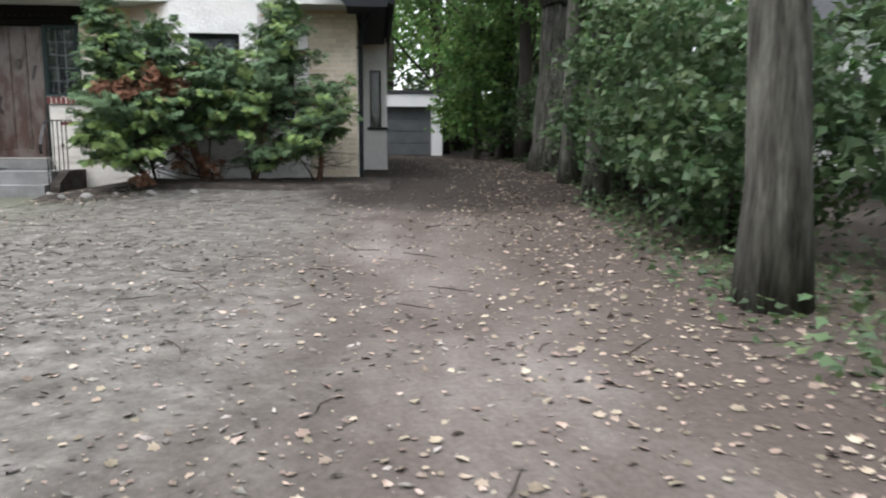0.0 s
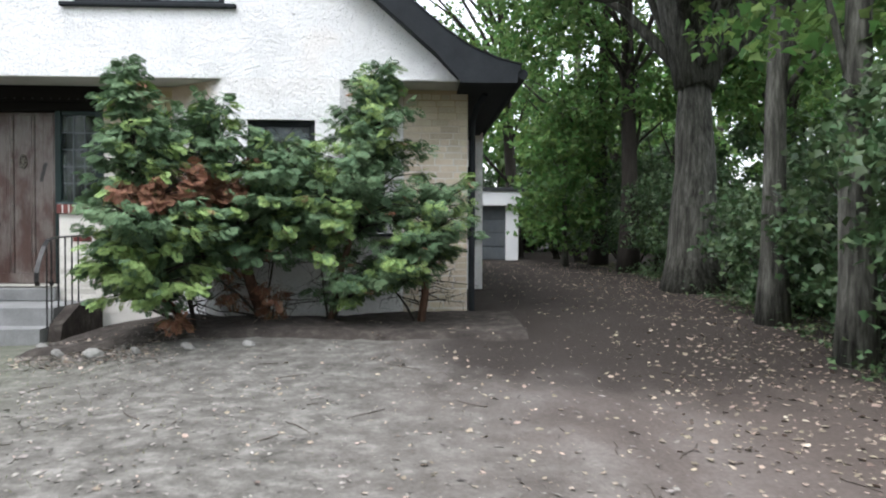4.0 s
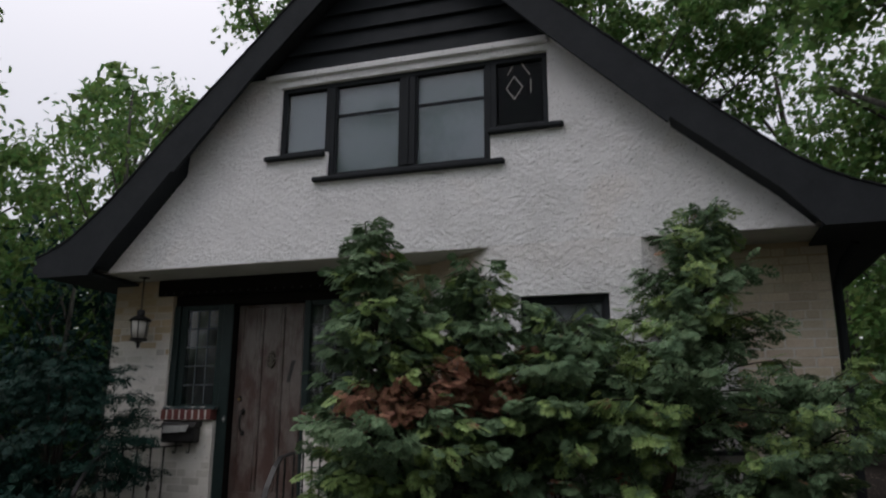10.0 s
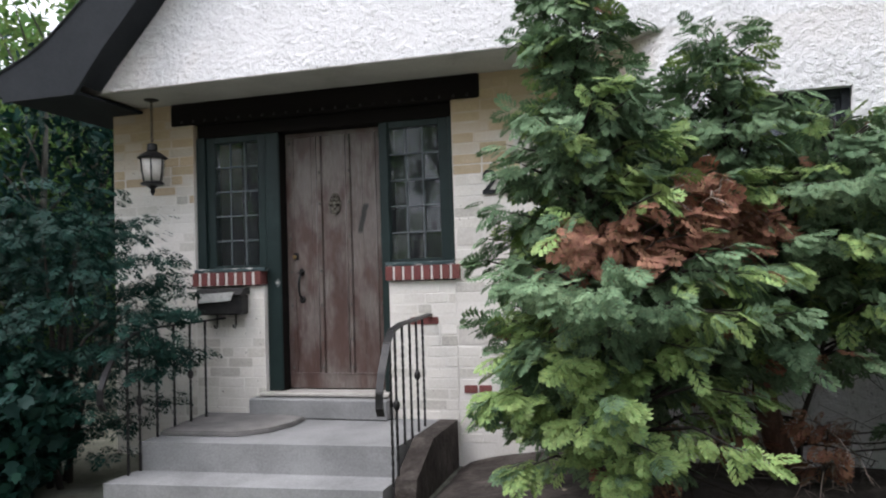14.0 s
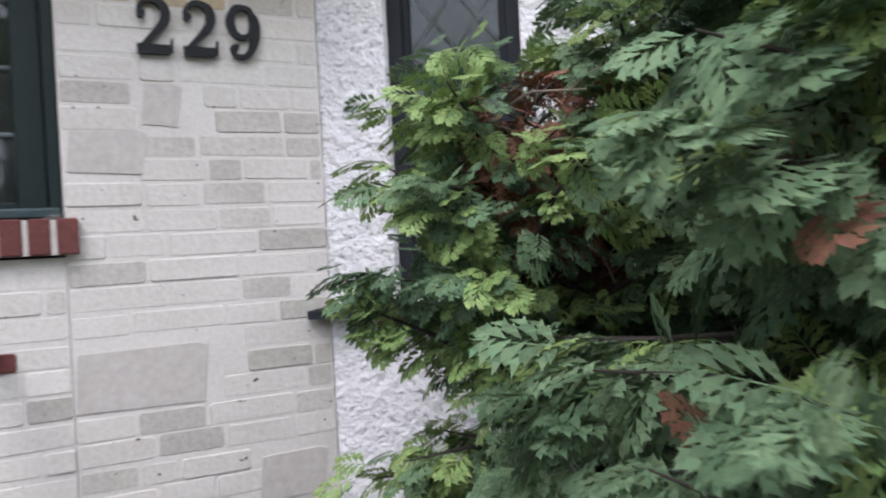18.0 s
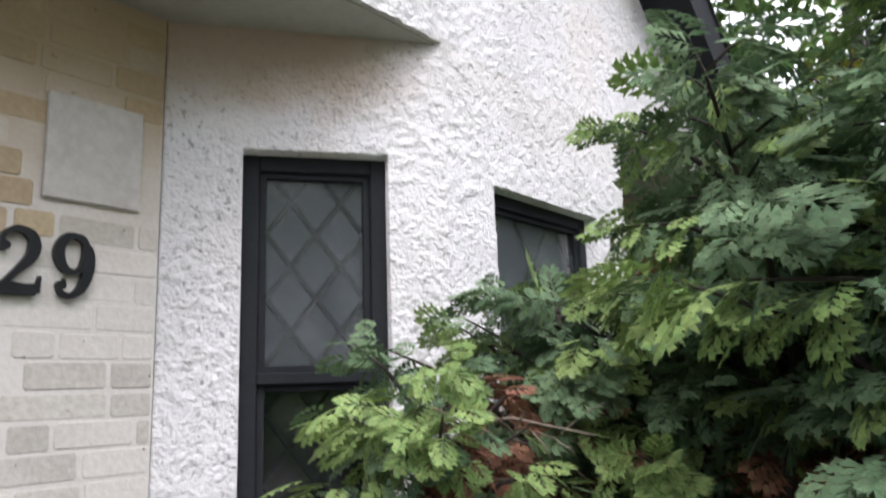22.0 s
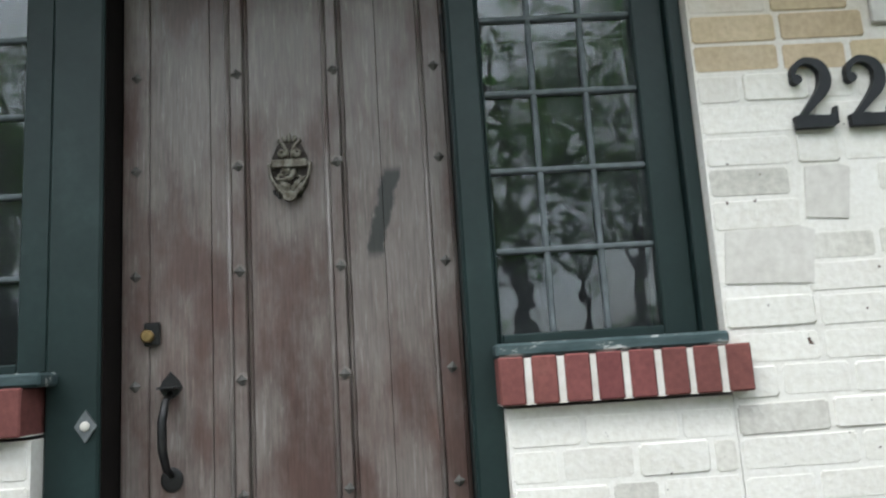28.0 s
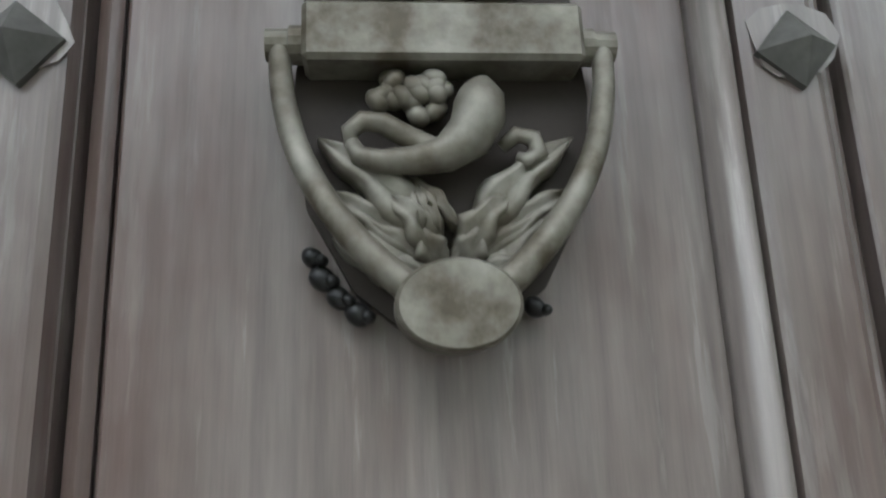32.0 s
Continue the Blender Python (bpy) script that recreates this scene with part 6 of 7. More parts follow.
DEAD = [((2.20, -1.95, 1.56), (0.27, 0.60, 0.13)), ((2.50, -2.05, 1.74), (0.15, 0.50, 0.14)), ((2.62, -1.40, 1.62), (0.26, 0.40, 0.18)), ((1.90, -0.98, 1.60), (0.12, 0.12, 0.24)), ((2.06, -1.02, 1.42), (0.18, 0.13, 0.14)), ((2.62, -1.05, 1.95), (0.22, 0.22, 0.22)),
        ((2.62, -1.02, 0.62), (0.20, 0.20, 0.32)), ((3.08, -1.02, 0.52), (0.24, 0.22, 0.28)), ((2.30, -1.70, 0.35), (0.14, 0.14, 0.10))]
cedar("cedar_shrub", (2.37, -1.25), [((2.14, -1.72, 0.66), (1.97, -2.05, 2.72), (0.50, 0.58, 0.48, 0.34, 0.26, 0.14, 0.03), 140), ((1.94, -1.02, 0.50), (1.82, -0.92, 1.70), (0.36, 0.42, 0.36, 0.14), 84),
                                    ((2.05, -1.65, 0.50), (1.84, -1.85, 1.10), (0.34, 0.40, 0.18), 40), ((2.28, -1.30, 0.80), (2.30, -1.30, 1.95), (0.30, 0.34, 0.12), 44), ((2.30, -1.66, 0.34), (2.30, -1.72, 0.42), (0.08, 0.06), 4), ((2.18, -1.02, 1.10), (2.27, -0.98, 1.93), (0.34, 0.36, 0.32, 0.10), 62), ((2.14, -1.55, 1.75), (2.14, -1.44, 2.38), (0.28, 0.28, 0.20, 0.06), 24)],
      71, "tall ragged cedar shrub with rust brown dead sprays beside the steps", DEAD)
cedar("cedar_shrub", (2.99, -0.78), [((2.80, -1.08, 0.90), (2.60, -1.62, 2.46), (0.42, 0.48, 0.40, 0.28, 0.20, 0.05), 105), ((3.08, -1.05, 0.95), (3.16, -1.20, 2.12), (0.40, 0.46, 0.44, 0.34, 0.12), 84),
                                    ((2.50, -1.40, 0.85), (2.38, -1.60, 1.80), (0.26, 0.38, 0.16), 40), ((2.66, -0.98, 0.40), (2.62, -1.04, 0.86), (0.08, 0.10, 0.08), 6), ((3.06, -1.0, 0.34), (3.10, -1.06, 0.66), (0.10, 0.12, 0.08), 5)], 72, "broad cedar shrub with dead brown patches before the bay window", DEAD, girth=0.075)
cedar("cedar_shrub", (3.62, -0.84), [((3.85, -1.0, 1.15), (4.18, -0.98, 2.92), (0.60, 0.56, 0.42, 0.30, 0.20, 0.05), 140), ((3.55, -1.05, 0.95), (3.50, -1.10, 1.75), (0.36, 0.36, 0.14), 44),
                                    ((3.75, -1.05, 0.50), (4.30, -1.10, 0.85), (0.30, 0.30, 0.20), 34)], 73, "tall open cedar shrub before the house corner", spray=COARSE, size=0.14)
cedar("cedar_shrub", (4.55, -0.84), [((4.60, -0.98, 0.90), (4.72, -0.95, 1.66), (0.44, 0.42, 0.14), 60), ((4.30, -1.0, 0.62), (4.55, -1.05, 1.05), (0.40, 0.36, 0.16), 34)], 74, "small dark cedar shrub at the house corner", spray=COARSE, size=0.125)

# garden bed of dark soil under the cedars
def bed():
    xs, ys = np.linspace(0.95, 5.6, 94), np.linspace(-2.25, -0.02, 46)
    X, Y = np.meshgrid(xs, ys, indexing="ij")
    e = np.minimum.reduce([X - 0.95, 5.6 - X, (Y + 2.25) * 1.0])
    edge = 0.12 * fnoise(X * 2.3, Y * 2.3, 9) + 0.06 * fnoise(X * 7, Y * 7, 10)
    front = Y + 1.55 + 0.45 * step01(2.6, 1.0, X) + edge
    h = np.clip(np.minimum(front * 0.35, (X - 0.98) * 0.6), -0.06, 0.05)
    Z = gz(X, Y) + h + 0.012 * fnoise(X * 9, Y * 9, 11)
    n, m = X.shape
    i = (np.arange(n - 1)[:, None] * m + np.arange(m - 1)[None, :]).ravel()
    big("garden_bed", np.stack([X.ravel(), Y.ravel(), Z.ravel()], 1), np.stack([i, i + m, i + m + 1, i + 1], 1), MULCH, label="bed of dark damp soil along the house wall", category="garden bed", kind="structure", smooth=True)


bed()


# fallen leaves, twigs and thin grass
def litter():
    rng = np.random.default_rng(5)
    n = 84000
    x = rng.uniform(-3.0, 10.0, n)
    y = rng.uniform(-13.5, 12.0, n)
    hedge = np.interp(y, [-13, -7.4, -2.6, 0.6, 6.4, 12], [7.0, 7.3, 7.9, 8.4, 9.0, 8.6])
    dens = 0.34 + 0.85 * np.exp(-((x - hedge + 0.2) / 0.9) ** 2) + 0.25 * (fnoise(x * 0.8, y * 0.8, 21) > 0.1)
    dens *= np.where(y > -1.5, 0.35, 1.0) * np.interp(x, [-3, 1.5, 4.5, 6.5], [0.40, 0.5, 0.8, 1.0]) * np.where((x < 6) & (y > -6.5), 0.6, 1.0)
    keep = (rng.random(n) < dens) & ~((x < 1.3) & (y > -1.5)) & ~((x < 5.6) & (y > -0.6)) & (x < hedge + 1.6)
    x, y = x[keep], y[keep]
    hx, hy = rng.normal(1.62, 0.36, 1500), rng.normal(-1.98, 0.24, 1500)
    heap = (hx > 1.05) & (hy < -1.45)
    x, y = np.concatenate([x, hx[heap]]), np.concatenate([y, hy[heap]])
    onbed = (x > 1.0) & (x < 5.5) & (y > -1.9) & (y < 0)
    p = np.stack([x, y, gz(x, y) + 0.006 + np.where(onbed, np.clip((y + 1.75) * 0.25, 0, 0.055), 0)], 1)
    a = rng.uniform(0, 2 * math.pi, len(x))
    aim = np.stack([np.cos(a), np.sin(a), rng.normal(size=len(x)) * 0.12], 1)
    nrm = rng.normal(size=(len(x), 3)) * 0.28 + np.array([0, 0, 1.0])
    big("fallen_leaves", *scatter(*MAPLE, p, rot_to(aim, nrm), rng.uniform(0.016, 0.066, len(x)) * rng.uniform(0.22, 1, len(x)) * np.interp(x, [2, 6], [0.75, 1.0])), LITTER, label="dry fallen leaves strewn over the bare earth", category="leaves", kind="stuff")
    n = 60000
    x, y = rng.uniform(-4.5, 6.0, n), rng.uniform(-13.0, -2.4, n)
    keep = rng.random(n) < np.interp(x, [0, 3.2, 4.6, 6], [1, 0.8, 0.25, 0.1]) * np.interp(y, [-6, -3.5], [1, 0.35]) * (0.45 + 0.55 * (fnoise(x * 1.4, y * 1.4, 41) > -0.15))
    x, y = x[keep], y[keep]
    hx, hy = rng.normal(1.62, 0.40, 2200), rng.normal(-2.02, 0.22, 2200)
    heap = (hx > 1.06) & (hy < -1.5)
    x, y = np.concatenate([x, hx[heap]]), np.concatenate([y, hy[heap]])
    lift = np.where((x > 1.0) & (x < 5.5) & (y > -2.2), np.clip((y + 1.9) * 0.2, 0.006, 0.055), 0.005)
    chip = np.array([(0, -0.16, 0), (0.55, -0.2, 0.03), (1, 0.05, 0), (0.4, 0.2, 0.05)]), np.array([(0, 1, 2), (0, 2, 3)])
    a = rng.uniform(0, 2 * math.pi, len(x))
    aim = np.stack([np.cos(a), np.sin(a), rng.normal(size=len(x)) * 0.16], 1)
    big("wood_chips", *scatter(*chip, np.stack([x, y, gz(x, y) + lift], 1), rot_to(aim, rng.normal(size=(len(x), 3)) * 0.22 + np.array([0, 0, 1.0])), rng.uniform(0.015, 0.065, len(x))), CHIPS,
        label="grey bark chips and leaf crumbs on the bare earth", category="wood chips", kind="stuff")
    items = []
    for k in range(150):
        a = rng.uniform(0, 6.28)
        x, y = rng.uniform(-1.5, 8.2), rng.uniform(-12.5, -2.2)
        ln = rng.uniform(0.06, 0.35)
        pts = []
        for t in (-1, -0.3, 0.4, 1):
            px, py = x + math.cos(a) * ln * t / 2 + rng.normal() * 0.01, y + math.sin(a) * ln * t / 2 + rng.normal() * 0.01
            pts.append((px, py, on_ground(px, py) + 0.006))
        items.append(tube(pts, [0.0025, 0.0035, 0.003, 0.0015], 5))
    big("twigs", *join(items), TWIG, label="dry twigs lying on the ground", category="twigs", kind="stuff")
    n = 40000
    x, y = rng.uniform(-6, 4.5, n), rng.uniform(-12, -2.0, n)
    d = step01(4.2, 0.8, x) * (0.35 + 0.65 * (fnoise(x * 0.6, y * 0.6, 31) > -0.1)) * (fnoise(x * 2.2, y * 2.2, 32) > -0.35)
    keep = rng.random(n) < d * (0.6 + 0.4 * (y > -8))
    x, y = x[keep], y[keep]
    m = 14000
    hx = rng.normal(size=m)
    yy = rng.uniform(-12, 12, m)
    xx = np.interp(yy, [-13, -7.4, -2.6, 0.6, 6.4, 12], [7.4, 7.6, 8.1, 8.6, 9.3, 8.9]) + np.abs(hx) * 0.9 + 0.05
    x, y = np.concatenate([x, xx]), np.concatenate([y, yy])
    blade = np.array([(0, -0.06, 0), (0, 0.06, 0), (0.55, 0.04, 0.05), (1.0, 0, 0.0)]), np.array([(0, 1, 2), (0, 2, 3)])
    aim = rng.normal(size=(len(x), 3)) * 0.55 + np.array([0, 0, 0.8])
    n = 13000
    yy = rng.uniform(-12.5, 8.0, n)
    xx = np.interp(yy, [-13, -7.4, -2.6, 0.6, 6.4, 12], [6.9, 7.15, 7.9, 8.4, 9.0, 8.6]) + rng.gamma(1.5, 0.85, n)
    clump = fnoise(xx * 1.6, yy * 1.6, 51)
    keep = (rng.random(n) < 0.55 + 0.5 * clump) & ((xx - 7.60) ** 2 + (yy + 8.05) ** 2 > 0.05)
    xx, yy, clump = xx[keep], yy[keep], clump[keep]
    hh = rng.random(len(xx)) ** 1.5 * (0.10 + 0.16 * np.clip(clump + 0.3, 0, 1))
    ivy_aim = rng.normal(size=(len(xx), 3)) * np.array([1, 1, 0.35])
    big("ground_ivy", *scatter(*LOBED, np.stack([xx, yy, gz(xx, yy) + 0.01 + hh], 1), rot_to(ivy_aim, rng.normal(size=(len(xx), 3)) * 0.35 + np.array([0, 0, 1.0])), rng.uniform(0.035, 0.085, len(xx))), HEDGELEAF,
        label="low leafy weeds along the edge of the drive", category="weeds", kind="stuff")
    big("grass", *scatter(*blade, np.stack([x, y, gz(x, y) - 0.004], 1), rot_to(aim, rng.normal(size=(len(x), 3))), np.where(x < 5, rng.uniform(0.012, 0.035, len(x)), rng.uniform(0.02, 0.07, len(x)))), GRASS, label="thin tufts of dry grass", category="grass", kind="stuff")


litter()


# far woods all round
DIAMOND = np.array([(0, 0, 0), (0.5, 0.26, 0.05), (1, 0, -0.05), (0.5, -0.26, 0.05)], float), np.array([(0, 2, 1), (0, 3, 2)])


def woods():
    rng = np.random.default_rng(9)
    items, leaves = [], []
    spots = []
    for k in range(46):
        a = rng.uniform(0, 2 * math.pi)
        d = rng.uniform(22, 42)
        x, y = 3 + d * math.sin(a), d * math.cos(a)
        h = rng.uniform(8, 14)
        if math.sin(a) < -0.2 and math.cos(a) > 0:
            h *= 0.62
        if math.cos(a) < -0.3:
            h *= 0.6
        spots.append((x, y, h))
    for k in range(34):
        spots.append((rng.uniform(-9, 17), rng.uniform(19, 27), rng.uniform(6.0, 8.5)))
    for k in range(14):
        spots.append((rng.uniform(-16, -8.5), rng.uniform(-6, 18), rng.uniform(4, 6)))
    # front row, out of view but for reflections, grown tall to block low sky light
    for k in range(22):
        spots.append((-16 + 34 * k / 21 + rng.uniform(-1, 1), rng.uniform(-26, -19), rng.uniform(13, 18)))
    for k in range(16):
        spots.append((13.5 + rng.uniform(0, 7), -9 + k * 2.1, rng.uniform(5.5, 8.5)))
    sparse = len(spots)
    # dense unseen belt added in front to darken the entrance recess
    for k in range(16):
        spots.append((-15 + 34 * k / 15 + rng.uniform(-0.6, 0.6), rng.uniform(-19.5, -16.8), rng.uniform(10.5, 13)))
    for k in range(14):
        spots.append((-6.5 - 8 * rng.random(), 6.5 + 12 * rng.random(), rng.uniform(5.8, 7.6)))
    for i, (x, y, h) in enumerate(spots):
        per = 17 if i < sparse else 26
        z = on_ground(x, y) - 0.2
        items.append(tube([(x, y, z), (x + 0.2, y, z + h * 0.5), (x + 0.3, y, z + h * 0.9)], [0.24, 0.18, 0.06], 7))
        c = np.concatenate([blob_points(rng, 24, (x, y, z + h * 0.66), (h * 0.26, h * 0.26, h * 0.34), 0.3), blob_points(rng, 14, (x, y, z + 1.6), (2.2, 2.2, 1.5), 0.2)])
        leaves.append(leaf_cloud(rng, c, rng.uniform(0.7, 1.3, len(c)) * 0.95, per, 0.42, DIAMOND))
    v, f = join(items)
    big("far_trunks", v, f, DARKBARK, label="trunks of the woods round the yard", category="woods", kind="stuff", smooth=True)
    v, f = join(leaves)
    big("far_woods", v, f, LEAF, label="leafy woods round the yard", category="woods", kind="stuff")


woods()

# ---- garage and neighbour's house ----
gar = thing("garage", (5.9, 15.6, 0.4), "low garage with a dark door behind the house", "garage")
part("wall", boxes((4.0, 5.2, 13.45, 13.6, 0.2, 2.35), (7.23, 7.60, 13.40, 13.6, 0.2, 2.35), (5.2, 7.23, 13.45, 13.6, 2.02, 2.35), (4.0, 4.15, 13.6, 18, 0.2, 2.35), (7.45, 7.60, 13.6, 18, 0.2, 2.35), (4.0, 7.6, 17.85, 18, 0.2, 2.35)), WHITEPAINT, gar)
gd = part("door", boxes((5.2, 7.23, 13.50, 13.54, 0.25, 2.02)), GARAGEDOOR, gar)
for i in range(4):
    part("panel", boxes((5.23, 7.20, 13.485, 13.50, 0.42 + i * 0.40, 0.78 + i * 0.40), bevel=0.004), GARAGEDOOR, gd)
part("fascia", boxes((3.9, 7.7, 13.25, 13.40, 2.02, 2.45), bevel=0.01), WHITEPAINT, gar)
part("roof", boxes((3.85, 7.75, 13.2, 18.2, 2.452, 2.56), bevel=0.01), SHINGLE, gar)
solid("garage_apron", boxes((4.4, 8.0, 11.0, 13.44, 0.16, 0.268 + 0.0), bevel=0.01), CONCRETE, "pale concrete apron before the garage", "paving")

nb = thing("neighbour_house", (17.0, 2.0, 0.1), "white neighbouring house behind the trees", "house")
part("wall", boxes((15.0, 20.0, -1.0, 6.0, -0.2, 3.4)), WHITEPAINT, nb)
part("roof", slab([(14.6, -1.4, 3.4), (20.4, -1.4, 3.4), (17.5, -1.4, 5.6)], (0, 7.8, 0)), SHINGLE, nb)
for y in (0.2, 2.2, 4.2):
    w = part("window", boxes((14.94, 15.02, y - 0.05, y + 0.95, 1.0, 2.3), bevel=0.01), WHITEPAINT, nb)
    part("pane", boxes((14.93, 14.938, y + 0.05, y + 0.40, 1.1, 2.2), (14.93, 14.938, y + 0.50, y + 0.85, 1.1, 2.2)), ROOMDARK, w)

# ---- door furniture ----
def ellipsoid(bm, at, r, turn=(0, 0, 0), sub=2):
    m = Matrix.Translation(at) @ Euler(turn).to_matrix().to_4x4() @ Matrix.Diagonal((*r, 1))
    bmesh.ops.create_icosphere(bm, subdivisions=sub, radius=1, matrix=m)
    return bm


knocker = part("knocker", slab([(sx * a, DY - 0.0005, 2.020 + z) for sx, a, z in
                                [(1, 0.012, -0.089), (1, 0.028, -0.076), (1, 0.042, -0.050), (1, 0.046, -0.015), (1, 0.043, 0.020), (1, 0.030, 0.050), (1, 0.010, 0.066),
                                 (-1, 0.010, 0.066), (-1, 0.030, 0.050), (-1, 0.043, 0.020), (-1, 0.046, -0.015), (-1, 0.042, -0.050), (-1, 0.028, -0.076), (-1, 0.012, -0.089)]],
                               (0, -0.006, 0)), DOORWOOD, door, "grey bronze door knocker with leaf and bird relief")
knocker.data.materials.clear()
# shadowed door wood between the leaves, painted as a near-black plate
knocker.data.materials.append(material("shadow_brown_plate", [(0.3, (0.020, 0.015, 0.012)), (0.7, (0.040, 0.030, 0.025))], 20, 5, 0.7, bump=0.2))
KZ = 2.020
part("pivot_bar", boxes((-0.0425, 0.0425, DY - 0.021, DY - 0.004, KZ - 0.009, KZ + 0.0105), bevel=0.0016), BRONZE, knocker, "flat bronze bar with a worn brassy middle")
for s in (1, -1):
    bm = bmesh.new()
    bar(bm, [(s * 0.0424, DY - 0.013, KZ - 0.001), (s * 0.0465, DY - 0.013, KZ - 0.001), (s * 0.0467, DY - 0.013, KZ - 0.001), (s * 0.0535, DY - 0.013, KZ - 0.001)], [0.0060, 0.0060, 0.0050, 0.0050], 14)
    part("pin", bm, BRONZE, knocker)
arc = [(0.0492, -0.001), (0.0490, -0.010), (0.0472, -0.023), (0.0425, -0.039), (0.0345, -0.054), (0.0245, -0.067), (0.0140, -0.077), (0.0055, -0.082)]
deep = [DY - 0.014 - 0.008 * (-z / 0.082) for x, z in arc]
pts = [(x, y, KZ + z) for (x, z), y in zip(arc, deep)] + [(-x, y, KZ + z) for (x, z), y in zip(arc[::-1], deep[::-1])]
thick = [0.0032, 0.0034, 0.0036, 0.0038, 0.0040, 0.0043, 0.0046, 0.0046]
fine_pts, fine_r = [], []
for i in range(len(pts) - 1):
    for t in (0, 0.34, 0.67):
        a, b, c, d = (Vector(pts[min(max(i + o, 0), len(pts) - 1)]) for o in (-1, 0, 1, 2))
        fine_pts.append(b * (2 * t ** 3 - 3 * t * t + 1) + c * (3 * t * t - 2 * t ** 3) + (c - a) * 0.5 * (t ** 3 - 2 * t * t + t) + (d - b) * 0.5 * (t ** 3 - t * t))
        w = (thick + thick[::-1])
        fine_r.append(w[i] * (1 - t) + w[i + 1] * t)
bm = bmesh.new()
bar(bm, fine_pts + [Vector(pts[-1])], fine_r + [0.0036], 16)
part("ring", bm, BRONZE, knocker, smooth=True)
bm = bmesh.new()
bar(bm, [(0, DY - 0.017, 0), (0, DY - 0.0262, 0), (0, DY - 0.0278, 0)], [0.0172, 0.0172, 0.0160], 28)
bm.transform(Matrix.Translation((0, 0, KZ - 0.0835)) @ Matrix.Diagonal((1, 1, 0.74, 1)))
part("striker", bm, BRONZE, knocker, "oval bronze striker boss")


def frond(bm, x0, z0, x1, z1, w, y0, y1, bend, waves=16):
    """A curled, ridged leaf of the relief."""
    n = 15
    d = Vector((x1 - x0, 0, z1 - z0))
    e = Vector((-d.z, 0, d.x)).normalized()
    rows = []
    for i in range(n):
        t = i / (n - 1)
        c = Vector((x0, 0, z0)) + d * t + e * bend * math.sin(t * math.pi)
        ww = w * math.sin(math.pi * (0.14 + 0.84 * t)) ** 0.8 * (1 + 0.22 * math.sin(t * waves))
        y = y0 + (y1 - y0) * math.sin(t * math.pi * 0.75)
        rows.append([bm.verts.new(c + e * ww * q + Vector((0, y + dy, 0))) for q, dy in ((-1, 0.005), (-0.8, 0.0008), (-0.4, 0.0), (0, 0.0022), (0.4, 0.0), (0.8, 0.0008), (1, 0.005))])
    for i in range(n - 1):
        for k in range(6):
            bm.faces.new((rows[i][k], rows[i][k + 1], rows[i + 1][k + 1], rows[i + 1][k]))
    low = [[bm.verts.new((v.co.x, DY - 0.003, v.co.z)) for v in (r[0], r[6])] for r in rows]
    for i in range(n - 1):
        bm.faces.new((rows[i][0], rows[i + 1][0], low[i + 1][0], low[i][0]))
        bm.faces.new((rows[i][6], low[i][1], low[i + 1][1], rows[i + 1][6]))
    bm.faces.new((*rows[0], low[0][1], low[0][0]))
    bm.faces.new((*rows[-1][::-1], low[-1][0], low[-1][1]))


for s in (1, -1):
    for x1, z1, w, bnd in ((0.038, -0.031, 0.0046, 0.0045), (0.031, -0.038, 0.0036, 0.003), (0.037, -0.047, 0.0040, 0.002), (0.030, -0.053, 0.0036, -0.001), (0.034, -0.061, 0.0034, -0.003),
                           (0.024, -0.066, 0.0036, -0.003), (0.018, -0.049, 0.0042, 0.003), (0.011, -0.058, 0.0036, 0.001)):
        bm = bmesh.new()
        frond(bm, s * 0.003, KZ - 0.071, s * x1, KZ + z1, w * 1.45, DY - 0.007, DY - 0.014 - 0.002 * (w > 0.004), s * bnd, 13 + 90 * w * 10)
        part("leaf", bm, BRONZE, knocker, smooth=True)
    bm = bmesh.new()
    sp = []
    for i in range(30):
        a = i / 29 * math.pi * 3.1
        r = 0.0105 * (1 - i / 29 * 0.72)
        sp.append((s * (0.0185 + r * math.cos(a + 2.6)), DY - 0.009 - 0.004 * i / 29, KZ + 0.029 + r * math.sin(a + 2.6)))
    bar(bm, sp, [0.0042 - 0.0020 * i / 29 for i in range(30)], 10)
    part("scroll", bm, BRONZE, knocker, smooth=True)
    bm = bmesh.new()
    bar(bm, [(s * 0.004, DY - 0.008, KZ + 0.014), (s * 0.006, DY - 0.010, KZ + 0.034), (s * 0.016, DY - 0.009, KZ + 0.052), (s * 0.027, DY - 0.007, KZ + 0.060), (s * 0.025, DY - 0.007, KZ + 0.067)],
        [0.0035, 0.0045, 0.0045, 0.0035, 0.002], 10)
    ellipsoid(bm, (s * 0.013, DY - 0.008, KZ + 0.066), (0.006, 0.005, 0.009), (0, s * 0.4, 0))
    part("crest", bm, BRONZE, knocker, smooth=True)
bm = bmesh.new()
ellipsoid(bm, (0, DY - 0.009, KZ + 0.068), (0.005, 0.006, 0.013))
part("crest", bm, BRONZE, knocker, smooth=True)
bm = bmesh.new()
yb = DY - 0.0155
